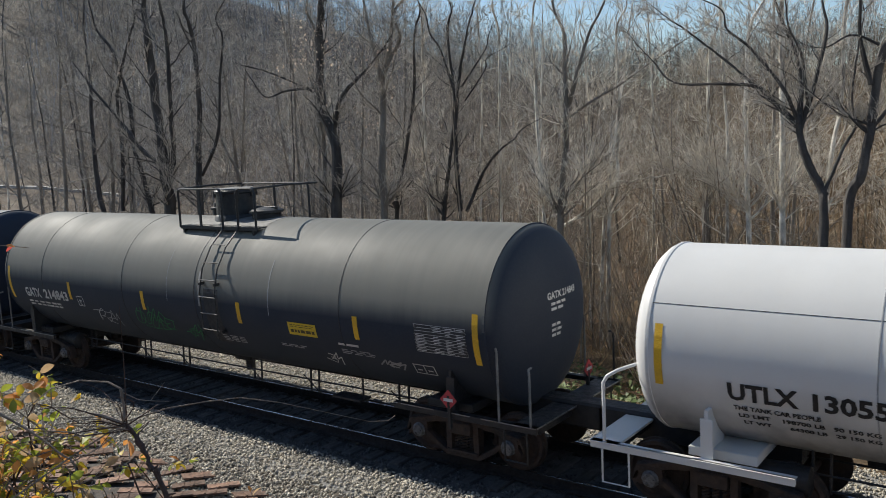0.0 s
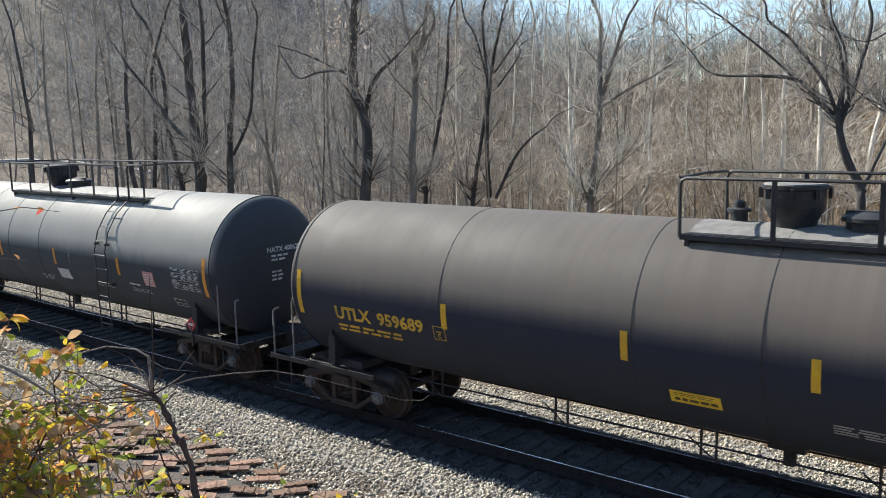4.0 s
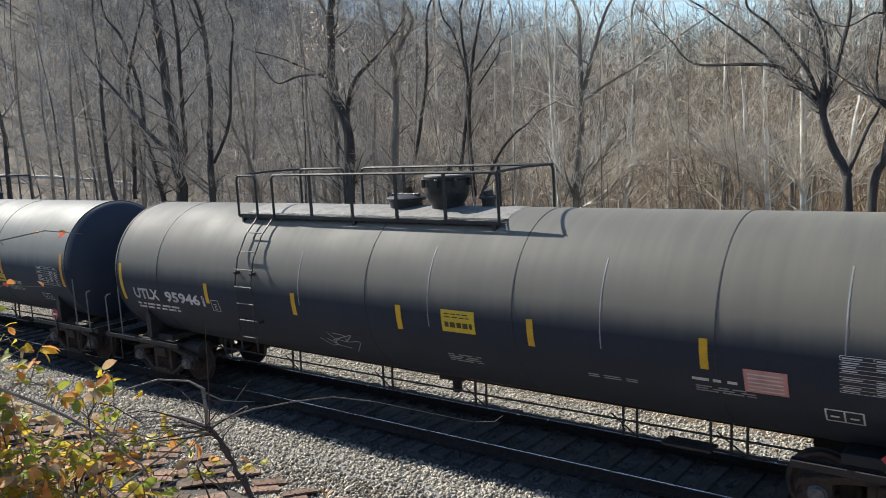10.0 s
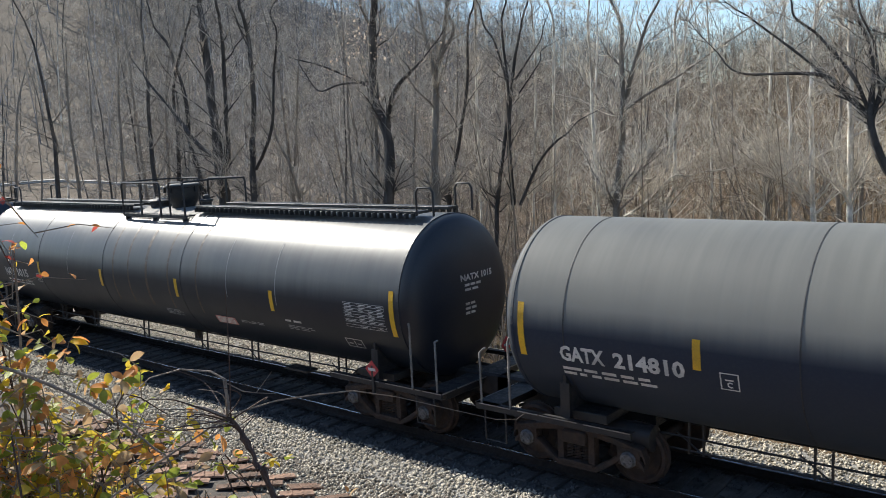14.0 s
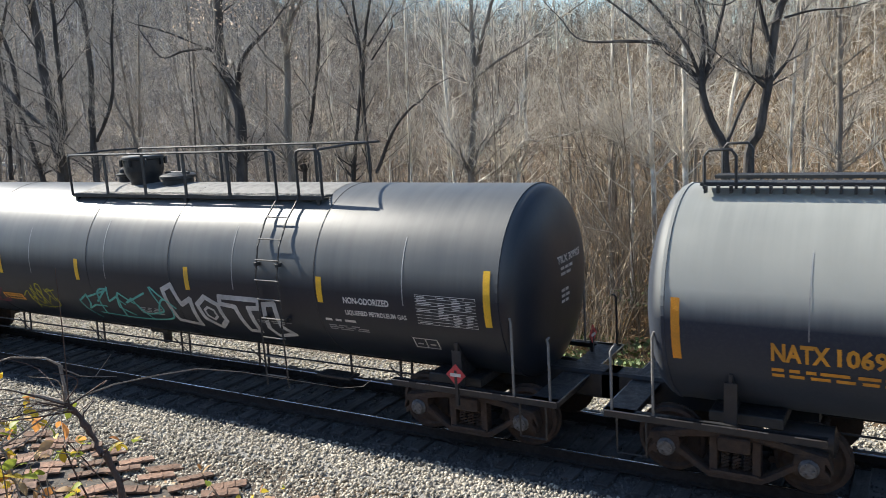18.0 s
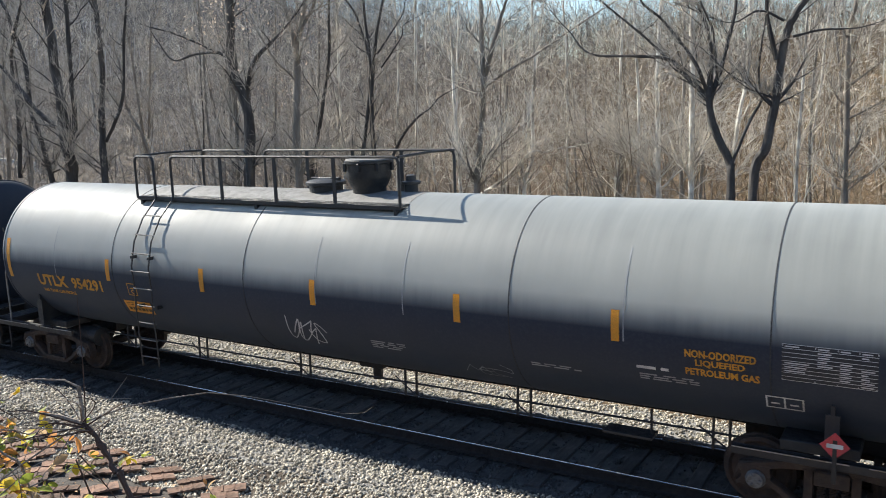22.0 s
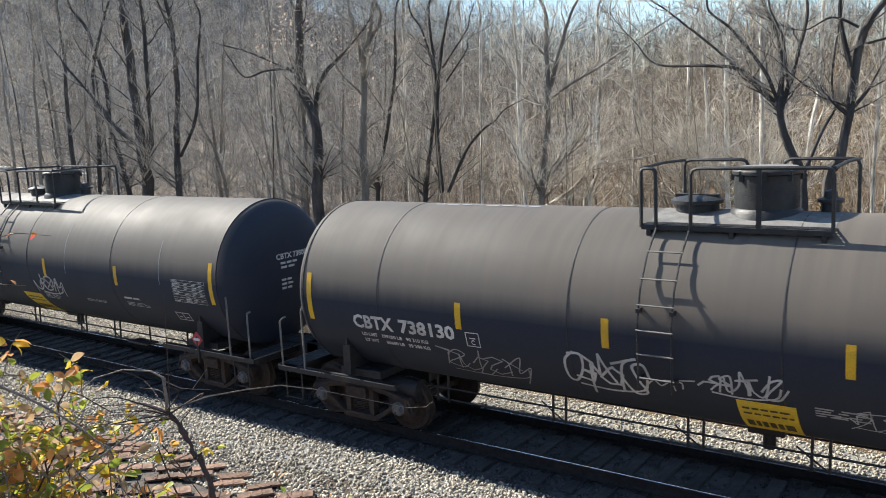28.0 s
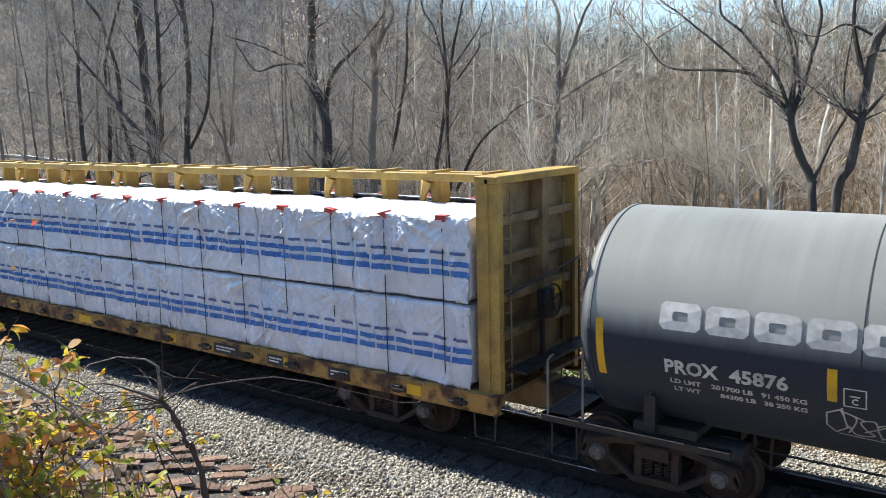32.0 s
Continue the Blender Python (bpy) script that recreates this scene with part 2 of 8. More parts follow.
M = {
    # the blue of skylit shade is put into the base colours
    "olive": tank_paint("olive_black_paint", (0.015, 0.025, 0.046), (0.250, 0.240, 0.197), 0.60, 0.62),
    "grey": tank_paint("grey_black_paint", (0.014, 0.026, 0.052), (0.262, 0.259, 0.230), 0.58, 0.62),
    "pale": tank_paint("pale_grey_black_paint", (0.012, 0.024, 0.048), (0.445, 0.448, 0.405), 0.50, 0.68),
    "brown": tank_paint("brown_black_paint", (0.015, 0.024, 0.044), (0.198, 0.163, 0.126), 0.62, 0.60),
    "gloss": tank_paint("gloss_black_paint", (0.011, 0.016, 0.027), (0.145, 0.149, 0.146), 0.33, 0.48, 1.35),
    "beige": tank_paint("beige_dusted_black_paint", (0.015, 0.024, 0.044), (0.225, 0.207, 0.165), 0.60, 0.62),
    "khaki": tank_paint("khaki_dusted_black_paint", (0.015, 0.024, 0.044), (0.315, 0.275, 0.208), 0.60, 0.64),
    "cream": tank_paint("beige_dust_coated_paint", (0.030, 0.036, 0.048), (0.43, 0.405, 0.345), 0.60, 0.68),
    "white": tank_paint("white_tank_paint", (0.78, 0.775, 0.76), (0.70, 0.68, 0.63), 0.35, 0.3, 1.0),
    "tread": material("dusty_platform_tread", (0.21, 0.205, 0.195), (0.13, 0.127, 0.12), 0.7, 0.0, 6),
    "letter_faded": material("faded_tan_stencil_paint", (0.34, 0.30, 0.22), (0.16, 0.15, 0.13), 0.6, 0.0, 1.6, fine=9, bump=0),
    "repaint": material("fresh_blue_grey_paint", (0.14, 0.165, 0.20), (0.095, 0.115, 0.145), 0.38, 0.0, 1.5, fine=40, bump=0.05),
    "letter_grey": material("dulled_grey_stencil_paint", (0.36, 0.37, 0.38), (0.20, 0.205, 0.21), 0.6, 0.0, 1.6, fine=9, bump=0),
    # dirt plus the shade under the train, put into the colour
    "bed_shade": material("oily_ballast_between_rails", (0.090, 0.092, 0.096), (0.042, 0.043, 0.046), 0.9, 0.0, 3, bump=0.3, island=0.75),
    "dark": material("dark_steel", (0.024, 0.026, 0.030), (0.042, 0.039, 0.038), 0.5, 0.0, 5),
    "black": material("black_rail_paint", (0.024, 0.026, 0.029), (0.042, 0.041, 0.040), 0.45, 0.0, 9),
    "rusty": material("rusty_cast_steel", (0.058, 0.040, 0.033), (0.028, 0.026, 0.026), 0.75, 0.0, 7, bump=0.4),
    "hub": material("bluish_bearing_cap_steel", (0.16, 0.17, 0.19), (0.07, 0.065, 0.06), 0.45, 0.3, 20),
    "edge": material("worn_bright_steel", (0.42, 0.42, 0.42), (0.20, 0.19, 0.18), 0.35, 0.8, 5),
    "railhead": material("polished_rail_head", (0.75, 0.77, 0.80), (0.6, 0.61, 0.63), 0.14, 1.0, 3, stretch=(0.2, 4, 4), bump=0.03),
    "railweb": material("rusted_rail_web", (0.024, 0.022, 0.023), (0.017, 0.016, 0.017), 0.85, 0.0, 6, bump=0.35),
    "tie": material("creosoted_timber", (0.046, 0.046, 0.049), (0.072, 0.072, 0.075), 0.85, 0.0, 4, stretch=(6, 0.6, 1), bump=0.5, vary=0.5),
    "ballast": material("limestone_ballast", (0.45, 0.41, 0.34), (0.30, 0.27, 0.22), 0.85, 0.0, 3, bump=0.3, island=0.9),
    "bed": material("ballast_bed", (0.27, 0.262, 0.245), (0.15, 0.142, 0.13), 0.95, 0.0, 9, fine=30, bump=1.0),
    "soil": material("leaf_littered_soil", (0.085, 0.066, 0.050), (0.15, 0.12, 0.088), 0.95, 0.0, 1.2, fine=14, bump=1.0),
    "plate": material("rusty_tie_plate_steel", (0.25, 0.15, 0.105), (0.11, 0.072, 0.055), 0.8, 0.0, 8, bump=0.4, vary=0.9),
    "bark": material("grey_brown_bark", (0.19, 0.165, 0.14), (0.32, 0.285, 0.245), 0.9, 0.0, 5, stretch=(1, 1, 0.25), fine=40, bump=0.6, vary=0.4),
    "bark_dark": material("dark_wet_bark", (0.046, 0.042, 0.041), (0.115, 0.105, 0.097), 0.9, 0.0, 5, stretch=(1, 1, 0.25), fine=40, bump=0.6, vary=0.3),
    "bark_pale": material("pale_sycamore_bark", (0.80, 0.76, 0.68), (0.27, 0.235, 0.195), 0.85, 0.0, 4, stretch=(1, 1, 0.45), fine=30, bump=0.6, vary=0.3, lo=0.40, hi=0.60),
    "branch": material("weathered_branch_bark", (0.36, 0.32, 0.275), (0.62, 0.56, 0.48), 0.9, 0.0, 4, fine=30, bump=0, vary=0.35, island=0.5),
    "twig": material("fine_grey_twigs", (0.27, 0.225, 0.175), (0.55, 0.475, 0.385), 0.9, 0.0, 2, fine=20, bump=0, vary=0.35, island=0.7),
    "twig_mass": material("mixed_fine_twigs", (0.17, 0.143, 0.112), (0.52, 0.47, 0.40), 0.9, 0.0, 0.9, fine=6, bump=0, island=1.7),
    # for pale trees' twigs, and for others with sunlight put into the colour
    "twig_pale": material("pale_bleached_twigs", (0.78, 0.71, 0.60), (0.50, 0.44, 0.36), 0.9, 0.0, 2, fine=20, bump=0, vary=0.35, island=0.5),
    "far_twig": material("distant_bare_wood", (0.17, 0.142, 0.113), (0.46, 0.40, 0.33), 0.95, 0.0, 0.05, fine=2, bump=0, island=1.6),
    # distance haze over the far woods is put into this colour
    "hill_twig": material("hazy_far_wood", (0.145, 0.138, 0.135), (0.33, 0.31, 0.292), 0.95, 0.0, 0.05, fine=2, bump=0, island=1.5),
    "brush": material("dry_brush_stems", (0.42, 0.29, 0.165), (0.60, 0.45, 0.28), 0.9, 0.0, 0.4, fine=9, bump=0, island=0.9),
    "straw": material("dry_straw_grass", (0.42, 0.34, 0.19), (0.27, 0.235, 0.10), 0.9, 0.0, 0.6, fine=9, bump=0, island=0.6),
    "green": material("green_weed_leaves", (0.085, 0.13, 0.035), (0.13, 0.15, 0.05), 0.6, 0.0, 3, bump=0, island=0.6),
    "litter": material("fallen_brown_leaves", (0.34, 0.19, 0.10), (0.46, 0.32, 0.19), 0.8, 0.0, 0.9, bump=0, island=0.9),
    "leaf_yellow": material("yellow_autumn_leaf", (0.82, 0.60, 0.06), (0.64, 0.50, 0.07), 0.5, 0.0, 14, bump=0.1, vary=0.6, island=0.5),
    "leaf_green": material("yellow_green_leaf", (0.46, 0.52, 0.075), (0.30, 0.37, 0.06), 0.5, 0.0, 14, bump=0.1, vary=0.6, island=0.5),
    "leaf_orange": material("orange_autumn_leaf", (0.74, 0.34, 0.10), (0.54, 0.22, 0.07), 0.5, 0.0, 14, bump=0.1, vary=0.6, island=0.5),
    "scuff": material("scraped_pale_paint", (0.34, 0.335, 0.32), (0.22, 0.215, 0.20), 0.7, 0.0, 9, stretch=(3, 0.5, 0.5), bump=0.1, vary=0.8),
    "streak": material("rusty_run_on_paint", (0.10, 0.075, 0.055), (0.05, 0.045, 0.042), 0.5, 0.0, 3, stretch=(4, 0.3, 0.3)),
    "galvanised": material("weathered_galvanised_steel", (0.42, 0.42, 0.42), (0.28, 0.28, 0.27), 0.55, 0.4, 4, bump=0.05),
    "dry_leaf": material("bleached_oak_leaf", (0.56, 0.43, 0.32), (0.70, 0.60, 0.50), 0.7, 0.0, 5, bump=0, island=0.7),
    "leaf_brown": material("curled_brown_leaf", (0.46, 0.30, 0.16), (0.56, 0.43, 0.27), 0.6, 0.0, 14, bump=0.1, vary=0.6, island=0.5),
    "leaf_red": material("red_autumn_leaf", (0.42, 0.075, 0.06), (0.30, 0.06, 0.05), 0.5, 0.0, 14, bump=0.1, vary=0.5),
    "stem": material("grey_shrub_bark", (0.30, 0.25, 0.205), (0.17, 0.135, 0.11), 0.85, 0.0, 30, fine=180, bump=0.5),
    "stem_red": material("reddish_bramble_bark", (0.085, 0.052, 0.042), (0.05, 0.036, 0.032), 0.7, 0.0, 30, fine=160, bump=0.3),
    "yellow": material("yellow_reflective_tape", (0.78, 0.46, 0.03), (0.55, 0.33, 0.04), 0.4, 0.0, 3),
    "orange": material("orange_reflective_tape", (0.72, 0.30, 0.03), (0.50, 0.24, 0.04), 0.4, 0.0, 3),
    "sign_yellow": material("yellow_sign_panel", (0.74, 0.52, 0.04), (0.60, 0.44, 0.06), 0.5, 0.0, 4),
    "sign_print": material("dark_sign_print", (0.10, 0.075, 0.03), None, 0.6, 0.0, 4),
    "letter_white": material("white_stencil_paint", (0.66, 0.66, 0.64), (0.40, 0.40, 0.39), 0.6, 0.0, 1.6, fine=9, bump=0),
    "letter_yellow": material("yellow_stencil_paint", (0.66, 0.42, 0.05), (0.42, 0.28, 0.05), 0.6, 0.0, 1.6, fine=9, bump=0),
    "letter_orange": material("orange_stencil_paint", (0.62, 0.30, 0.035), (0.40, 0.20, 0.04), 0.6, 0.0, 1.6, fine=9, bump=0),
    "letter_black": material("black_stencil_paint", (0.02, 0.02, 0.022), None, 0.6, 0.0, 5),
    "panel": material("dark_spec_panel", (0.045, 0.046, 0.05), None, 0.6, 0.0, 5),
    "pink": material("pink_sign_panel", (0.62, 0.30, 0.27), (0.45, 0.22, 0.2), 0.6, 0.0, 5),
    "red": material("red_placard", (0.52, 0.06, 0.07), (0.42, 0.07, 0.07), 0.5, 0.0, 9),
    "spray_white": material("white_spray_paint", (0.52, 0.53, 0.54), (0.30, 0.31, 0.32), 0.7, 0.0, 1.6, fine=9, bump=0),
    "spray_teal": material("teal_spray_paint", (0.14, 0.46, 0.43), (0.08, 0.30, 0.29), 0.7, 0.0, 5),
    "spray_pink": material("faded_pink_spray_paint", (0.22, 0.07, 0.10), (0.12, 0.05, 0.07), 0.7, 0.0, 5),
    "spray_green": material("faded_green_spray_paint", (0.045, 0.20, 0.085), (0.03, 0.12, 0.06), 0.7, 0.0, 5),
    "spray_chalk": material("chalky_yellow_grey_spray_paint", (0.44, 0.44, 0.34), (0.26, 0.26, 0.20), 0.7, 0.0, 1.6, fine=9, bump=0),
    "spray_lime": material("lime_spray_paint", (0.42, 0.40, 0.05), (0.30, 0.28, 0.05), 0.7, 0.0, 5),
    "beam": material("yellow_weathered_car_paint", (0.52, 0.34, 0.085), (0.30, 0.185, 0.065), 0.6, 0.0, 2.2, fine=30, bump=0.3),
    "beam_dark": material("tan_bulkhead_paint", (0.34, 0.235, 0.115), (0.13, 0.08, 0.05), 0.65, 0.0, 2.2, fine=30, bump=0.3),
    "wrap": material("white_plastic_wrap", (0.80, 0.83, 0.90), (0.74, 0.78, 0.87), 0.22, 0.0, 1.6, fine=1.6, bump=0.25, spec=0.8),
    "print_blue": material("blue_wrap_print", (0.065, 0.19, 0.55), (0.10, 0.27, 0.62), 0.3, 0.0, 2, fine=5, bump=0.3),
    "print_navy": material("navy_wrap_print", (0.10, 0.16, 0.34), (0.16, 0.23, 0.42), 0.3, 0.0, 2, fine=5, bump=0.3),
    "sill_rust": material("rust_eaten_yellow_paint", (0.42, 0.25, 0.075), (0.105, 0.055, 0.035), 0.75, 0.0, 2.6, fine=30, bump=0.4, lo=0.44, hi=0.58),
    "strap": material("black_steel_strap", (0.03, 0.03, 0.035), None, 0.5, 0.0, 9),
    "winch": material("red_corner_guard", (0.62, 0.07, 0.05), (0.45, 0.06, 0.05), 0.5, 0.0, 9),
}

# the far side of the track is carpeted with tan fallen leaves
nt = M["soil"].node_tree
shade = nt.nodes["Principled BSDF"].inputs["Base Color"]
co, sp, rg = nt.nodes.new("ShaderNodeTexCoord"), nt.nodes.new("ShaderNodeSeparateXYZ"), nt.nodes.new("ShaderNodeMapRange")
nt.links.new(co.outputs["Object"], sp.inputs[0])
nt.links.new(sp.outputs[1], rg.inputs[0])
rg.inputs[1].default_value, rg.inputs[2].default_value = 3.0, 8.0
before = shade.links[0].from_socket
carpet = ramp_mix(nt, noise_tex(nt, 0.35, 6), (0.105, 0.072, 0.046), (0.20, 0.145, 0.092))
nt.links.new(ramp_mix(nt, rg.outputs[0], before, carpet), shade)


# thin leaves glow with the light behind them
for word in ("leaf_yellow", "leaf_green", "leaf_orange", "leaf_red", "leaf_brown", "dry_leaf"):
    nt = M[word].node_tree
    p, out = nt.nodes["Principled BSDF"], nt.nodes["Material Output"]
    tl, mx = nt.nodes.new("ShaderNodeBsdfTranslucent"), nt.nodes.new("ShaderNodeMixShader")
    nt.links.new(p.inputs["Base Color"].links[0].from_socket, tl.inputs[0])
    mx.inputs[0].default_value = 0.5
    nt.links.new(p.outputs[0], mx.inputs[1])
    nt.links.new(tl.outputs[0], mx.inputs[2])
    nt.links.new(mx.outputs[0], out.inputs["Surface"])

# haze and shade on the far hillside are put into its soil colour, dark grey
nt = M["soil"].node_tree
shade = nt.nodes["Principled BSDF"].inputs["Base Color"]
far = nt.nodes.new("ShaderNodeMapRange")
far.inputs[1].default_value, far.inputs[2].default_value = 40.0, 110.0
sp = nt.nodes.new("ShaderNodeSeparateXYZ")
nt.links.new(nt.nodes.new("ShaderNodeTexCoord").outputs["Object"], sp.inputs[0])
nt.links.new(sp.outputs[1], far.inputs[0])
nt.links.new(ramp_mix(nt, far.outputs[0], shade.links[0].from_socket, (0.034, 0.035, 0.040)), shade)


# haze and shade to the west are put into the colours as grey-blue; brush to the east is russet
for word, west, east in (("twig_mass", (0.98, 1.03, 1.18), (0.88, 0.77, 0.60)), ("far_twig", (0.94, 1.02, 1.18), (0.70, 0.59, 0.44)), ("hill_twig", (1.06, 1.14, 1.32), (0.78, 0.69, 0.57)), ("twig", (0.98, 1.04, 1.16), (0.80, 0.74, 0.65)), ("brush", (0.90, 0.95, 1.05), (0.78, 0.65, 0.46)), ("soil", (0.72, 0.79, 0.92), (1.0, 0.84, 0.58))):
    nt = M[word].node_tree
    shade = nt.nodes["Principled BSDF"].inputs["Base Color"]
    sp, ahead, slope, band, mul = nt.nodes.new("ShaderNodeSeparateXYZ"), nt.nodes.new("ShaderNodeMath"), nt.nodes.new("ShaderNodeMath"), nt.nodes.new("ShaderNodeMapRange"), nt.nodes.new("ShaderNodeMix")
    nt.links.new(nt.nodes.new("ShaderNodeTexCoord").outputs["Object"], sp.inputs[0])
    ahead.operation, ahead.inputs[1].default_value = "ADD", 14.0
    slope.operation = "DIVIDE"
    nt.links.new(sp.outputs[1], ahead.inputs[0])
    nt.links.new(sp.outputs[0], slope.inputs[0])
    level = nt.nodes.new("ShaderNodeMath")
    level.operation, level.inputs[1].default_value = "MAXIMUM", 5.0
    nt.links.new(ahead.outputs[0], level.inputs[0])
    nt.links.new(level.outputs[0], slope.inputs[1])
    nt.links.new(slope.outputs[0], band.inputs[0])
    band.inputs[1].default_value, band.inputs[2].default_value = -1.0, -0.2
    mul.data_type, mul.blend_type = "RGBA", "MULTIPLY"
    mul.inputs[0].default_value = 1.0
    nt.links.new(shade.links[0].from_socket, mul.inputs[6])
    nt.links.new(ramp_mix(nt, band.outputs[0], west, east), mul.inputs[7])
    nt.links.new(mul.outputs[2], shade)


# ---- geometry helpers ----
class Geo:
    """Vertices and faces of one mesh."""

    def __init__(self):
        self.v, self.f = [], []

    def add(self, verts, faces):
        n = len(self.v)
        self.v += [tuple(p) for p in verts]
        self.f += [tuple(i + n for i in f) for f in faces]
        return self

    def box(self, c, s, m=None):
        hx, hy, hz = s[0] / 2, s[1] / 2, s[2] / 2
        b = min(hx, hy, hz) * 0.18
        vs = []
        for z, k in ((-hz, b), (-hz + b, 0), (hz - b, 0), (hz, b)):
            vs += [(sx * (hx - k), sy * (hy - k), z) for sx, sy in ((-1, -1), (1, -1), (1, 1), (-1, 1))]
        vs = [(m @ Vector(p) if m else Vector(p)) + Vector(c) for p in vs]
        fs = [(3, 2, 1, 0), (12, 13, 14, 15)]
        for r in range(3):
            for i in range(4):
                j = (i + 1) % 4
                fs.append((r * 4 + i, r * 4 + j, r * 4 + 4 + j, r * 4 + 4 + i))
        return self.add(vs, fs)

    def tube(self, pts, radii, n=6, cap=True):
        pts = [Vector(p) for p in pts]
        if not hasattr(radii, "__len__"):
            radii = [radii] * len(pts)
        base, ref = len(self.v), None
        for i, p in enumerate(pts):
            d = (pts[min(i + 1, len(pts) - 1)] - pts[max(i - 1, 0)]).normalized()
            if ref is None or abs(ref.dot(d)) > 0.95:
                ref = Vector((0, 0, 1)) if abs(d.z) < 0.9 else Vector((1, 0, 0))
            a = d.cross(ref).normalized()
            b = d.cross(a)
            ref = a.cross(d)
            for k in range(n):
                w = 2 * math.pi * k / n
                q = p + (a * math.cos(w) + b * math.sin(w)) * radii[i]
                self.v.append((q.x, q.y, q.z))
        for i in range(len(pts) - 1):
            for k in range(n):
                o, j = base + i * n, (k + 1) % n
                self.f.append((o + k, o + j, o + n + j, o + n + k))
        if cap:
            self.f.append(tuple(base + k for k in range(n)))
            self.f.append(tuple(base + (len(pts) - 1) * n + n - 1 - k for k in range(n)))
        return self

    def lathe(self, prof, axis="x", c=(0, 0, 0), n=32):
        """A body of revolution from (place along the axis, radius) pairs."""
        base = len(self.v)
        for a, r in prof:
            for k in range(n):
                w = 2 * math.pi * k / n
                p, q = r * math.cos(w), r * math.sin(w)
                o = {"x": (a, p, q), "y": (q, a, p), "z": (p, q, a)}[axis]
                self.v.append((o[0] + c[0], o[1] + c[1], o[2] + c[2]))
        for i in range(len(prof) - 1):
            for k in range(n):
                o, j = base + i * n, (k + 1) % n
                self.f.append((o + k, o + j, o + n + j, o + n + k))
        self.f.append(tuple(base + n - 1 - k for k in range(n)))
        self.f.append(tuple(base + (len(prof) - 1) * n + k for k in range(n)))
        return self


def part(name, geo, mat, parent=None, label="", smooth=False):
    me = bpy.data.meshes.new(name)
    me.from_pydata(geo.v, [], geo.f)
    me.materials.append(M[mat] if isinstance(mat, str) else mat)
    if smooth:
        me.polygons.foreach_set("use_smooth", [True] * len(me.polygons))
        me.set_sharp_from_angle(angle=radians(40))
    me.update()
    ob = new(name, me)
    ob.parent = parent
    return tagged(ob, label)


def same(name, mesh_of, m, parent=None, label=""):
    """Another object on the mesh of one that stands already."""
    ob = new(name, mesh_of.data)
    ob.parent = parent
    ob.matrix_basis = m
    return tagged(ob, label)


# lettering is made first, as flat outlines (height 1, starting at x = 0)
LETTERS = {}


def outline(words):
    if words not in LETTERS:
        cu = bpy.data.curves.new("words", "FONT")
        cu.body, cu.resolution_u, cu.fill_mode, cu.offset = words, 2, "FRONT", 0.034
        ob = new("words", cu)
        me = bpy.data.meshes.new_from_object(ob.evaluated_get(bpy.context.evaluated_depsgraph_get()))
        vs = np.array([v.co[:2] for v in me.vertices])
        fs = [tuple(p.vertices) for p in me.polygons]
        bpy.data.objects.remove(ob)
        vs -= vs.min(0)
        LETTERS[words] = (vs / max(vs[:, 1].max(), 1e-6), fs)
    return LETTERS[words]

# ---- the train ----
R, ZC = 1.495, 2.385  # the usual shell; a car may have its own
HEAD = 0.42


def roll_in(t):
    """How far the train has come along the track at t seconds; it slows a little."""
    return 11.75 * t - 0.03 * t * t


def on_tank(x, arc, out=0.006, side=-1):
    """A place on the shell: x along it, arc the height along the shell from the centre line's level (down is negative)."""
    w = arc / R
    return (x, side * (R + out) * math.cos(w), ZC + (R + out) * math.sin(w))


def sticker(name, x0, x1, a0, a1, mat, parent, out=0.006, rows=5, label="", slant=0.0):
    g = Geo()
    vs, fs = [], []
    for i in range(rows + 1):
        a = a0 + (a1 - a0) * i / rows
        for x in (x0, x1):
            vs.append(on_tank(x + slant * (a - a0), a, out))
    for i in range(rows):
        fs.append((2 * i, 2 * i + 1, 2 * i + 3, 2 * i + 2))
    g.add(vs, fs)
    return part(name, g, mat, parent, label)


def words_on_tank(words, x0, x1, a0, h, mat, parent, out=0.008):
    vs, fs = outline(words)
    k = (x1 - x0) / vs[:, 0].max()
    if h < 0.15:
        g = Geo().add([on_tank(x0 + x * k, a0 + y * h, out) for x, y in vs], fs)
        return tagged(part("small_lettering", g, mat, parent), kind="stuff")
    for letter in islands(vs, fs):
        part("letter", Geo().add([on_tank(x0 + x * k, a0 + y * h, out) for x, y in letter[0]], letter[1]), mat, parent)


def islands(vs, fs):
    """The single letters of an outline."""
    root = list(range(len(vs)))

    def find(i):
        while root[i] != i:
            i = root[i]
        return i

    for f in fs:
        for i in f[1:]:
            root[find(i)] = find(f[0])
    sets = {}
    for f in fs:
        sets.setdefault(find(f[0]), []).append(f)
    out = []
    for some in sets.values():
        ids = sorted({i for f in some for i in f})
        at = {i: n for n, i in enumerate(ids)}
        out.append((vs[ids], [tuple(at[i] for i in f) for f in some]))
    return out


def bars_on_tank(x0, x1, a0, h, n, mat, parent, rng, out=0.008):
    """Small print as plain bars."""
    g = Geo()
    for i in range(n):
        a, x = a0 - i * h * 1.75, x0
        while x < x1 - 0.1:
            w = rng.uniform(0.1, 0.32)
            e = min(x + w, x1)
            g.add([on_tank(x, a, out), on_tank(e, a, out), on_tank(e, a + h, out), on_tank(x, a + h, out)], [(0, 1, 2, 3)])
            x = e + rng.uniform(0.04, 0.09)
    return tagged(part("small_print", g, mat, parent), kind="stuff")


def head_point(y, z, end, half, out=0.01):
    r = min(math.hypot(y, z - ZC) / R, 0.999)
    return (end * (half + HEAD * math.sqrt(1 - r ** 2.4) + out), y, z)


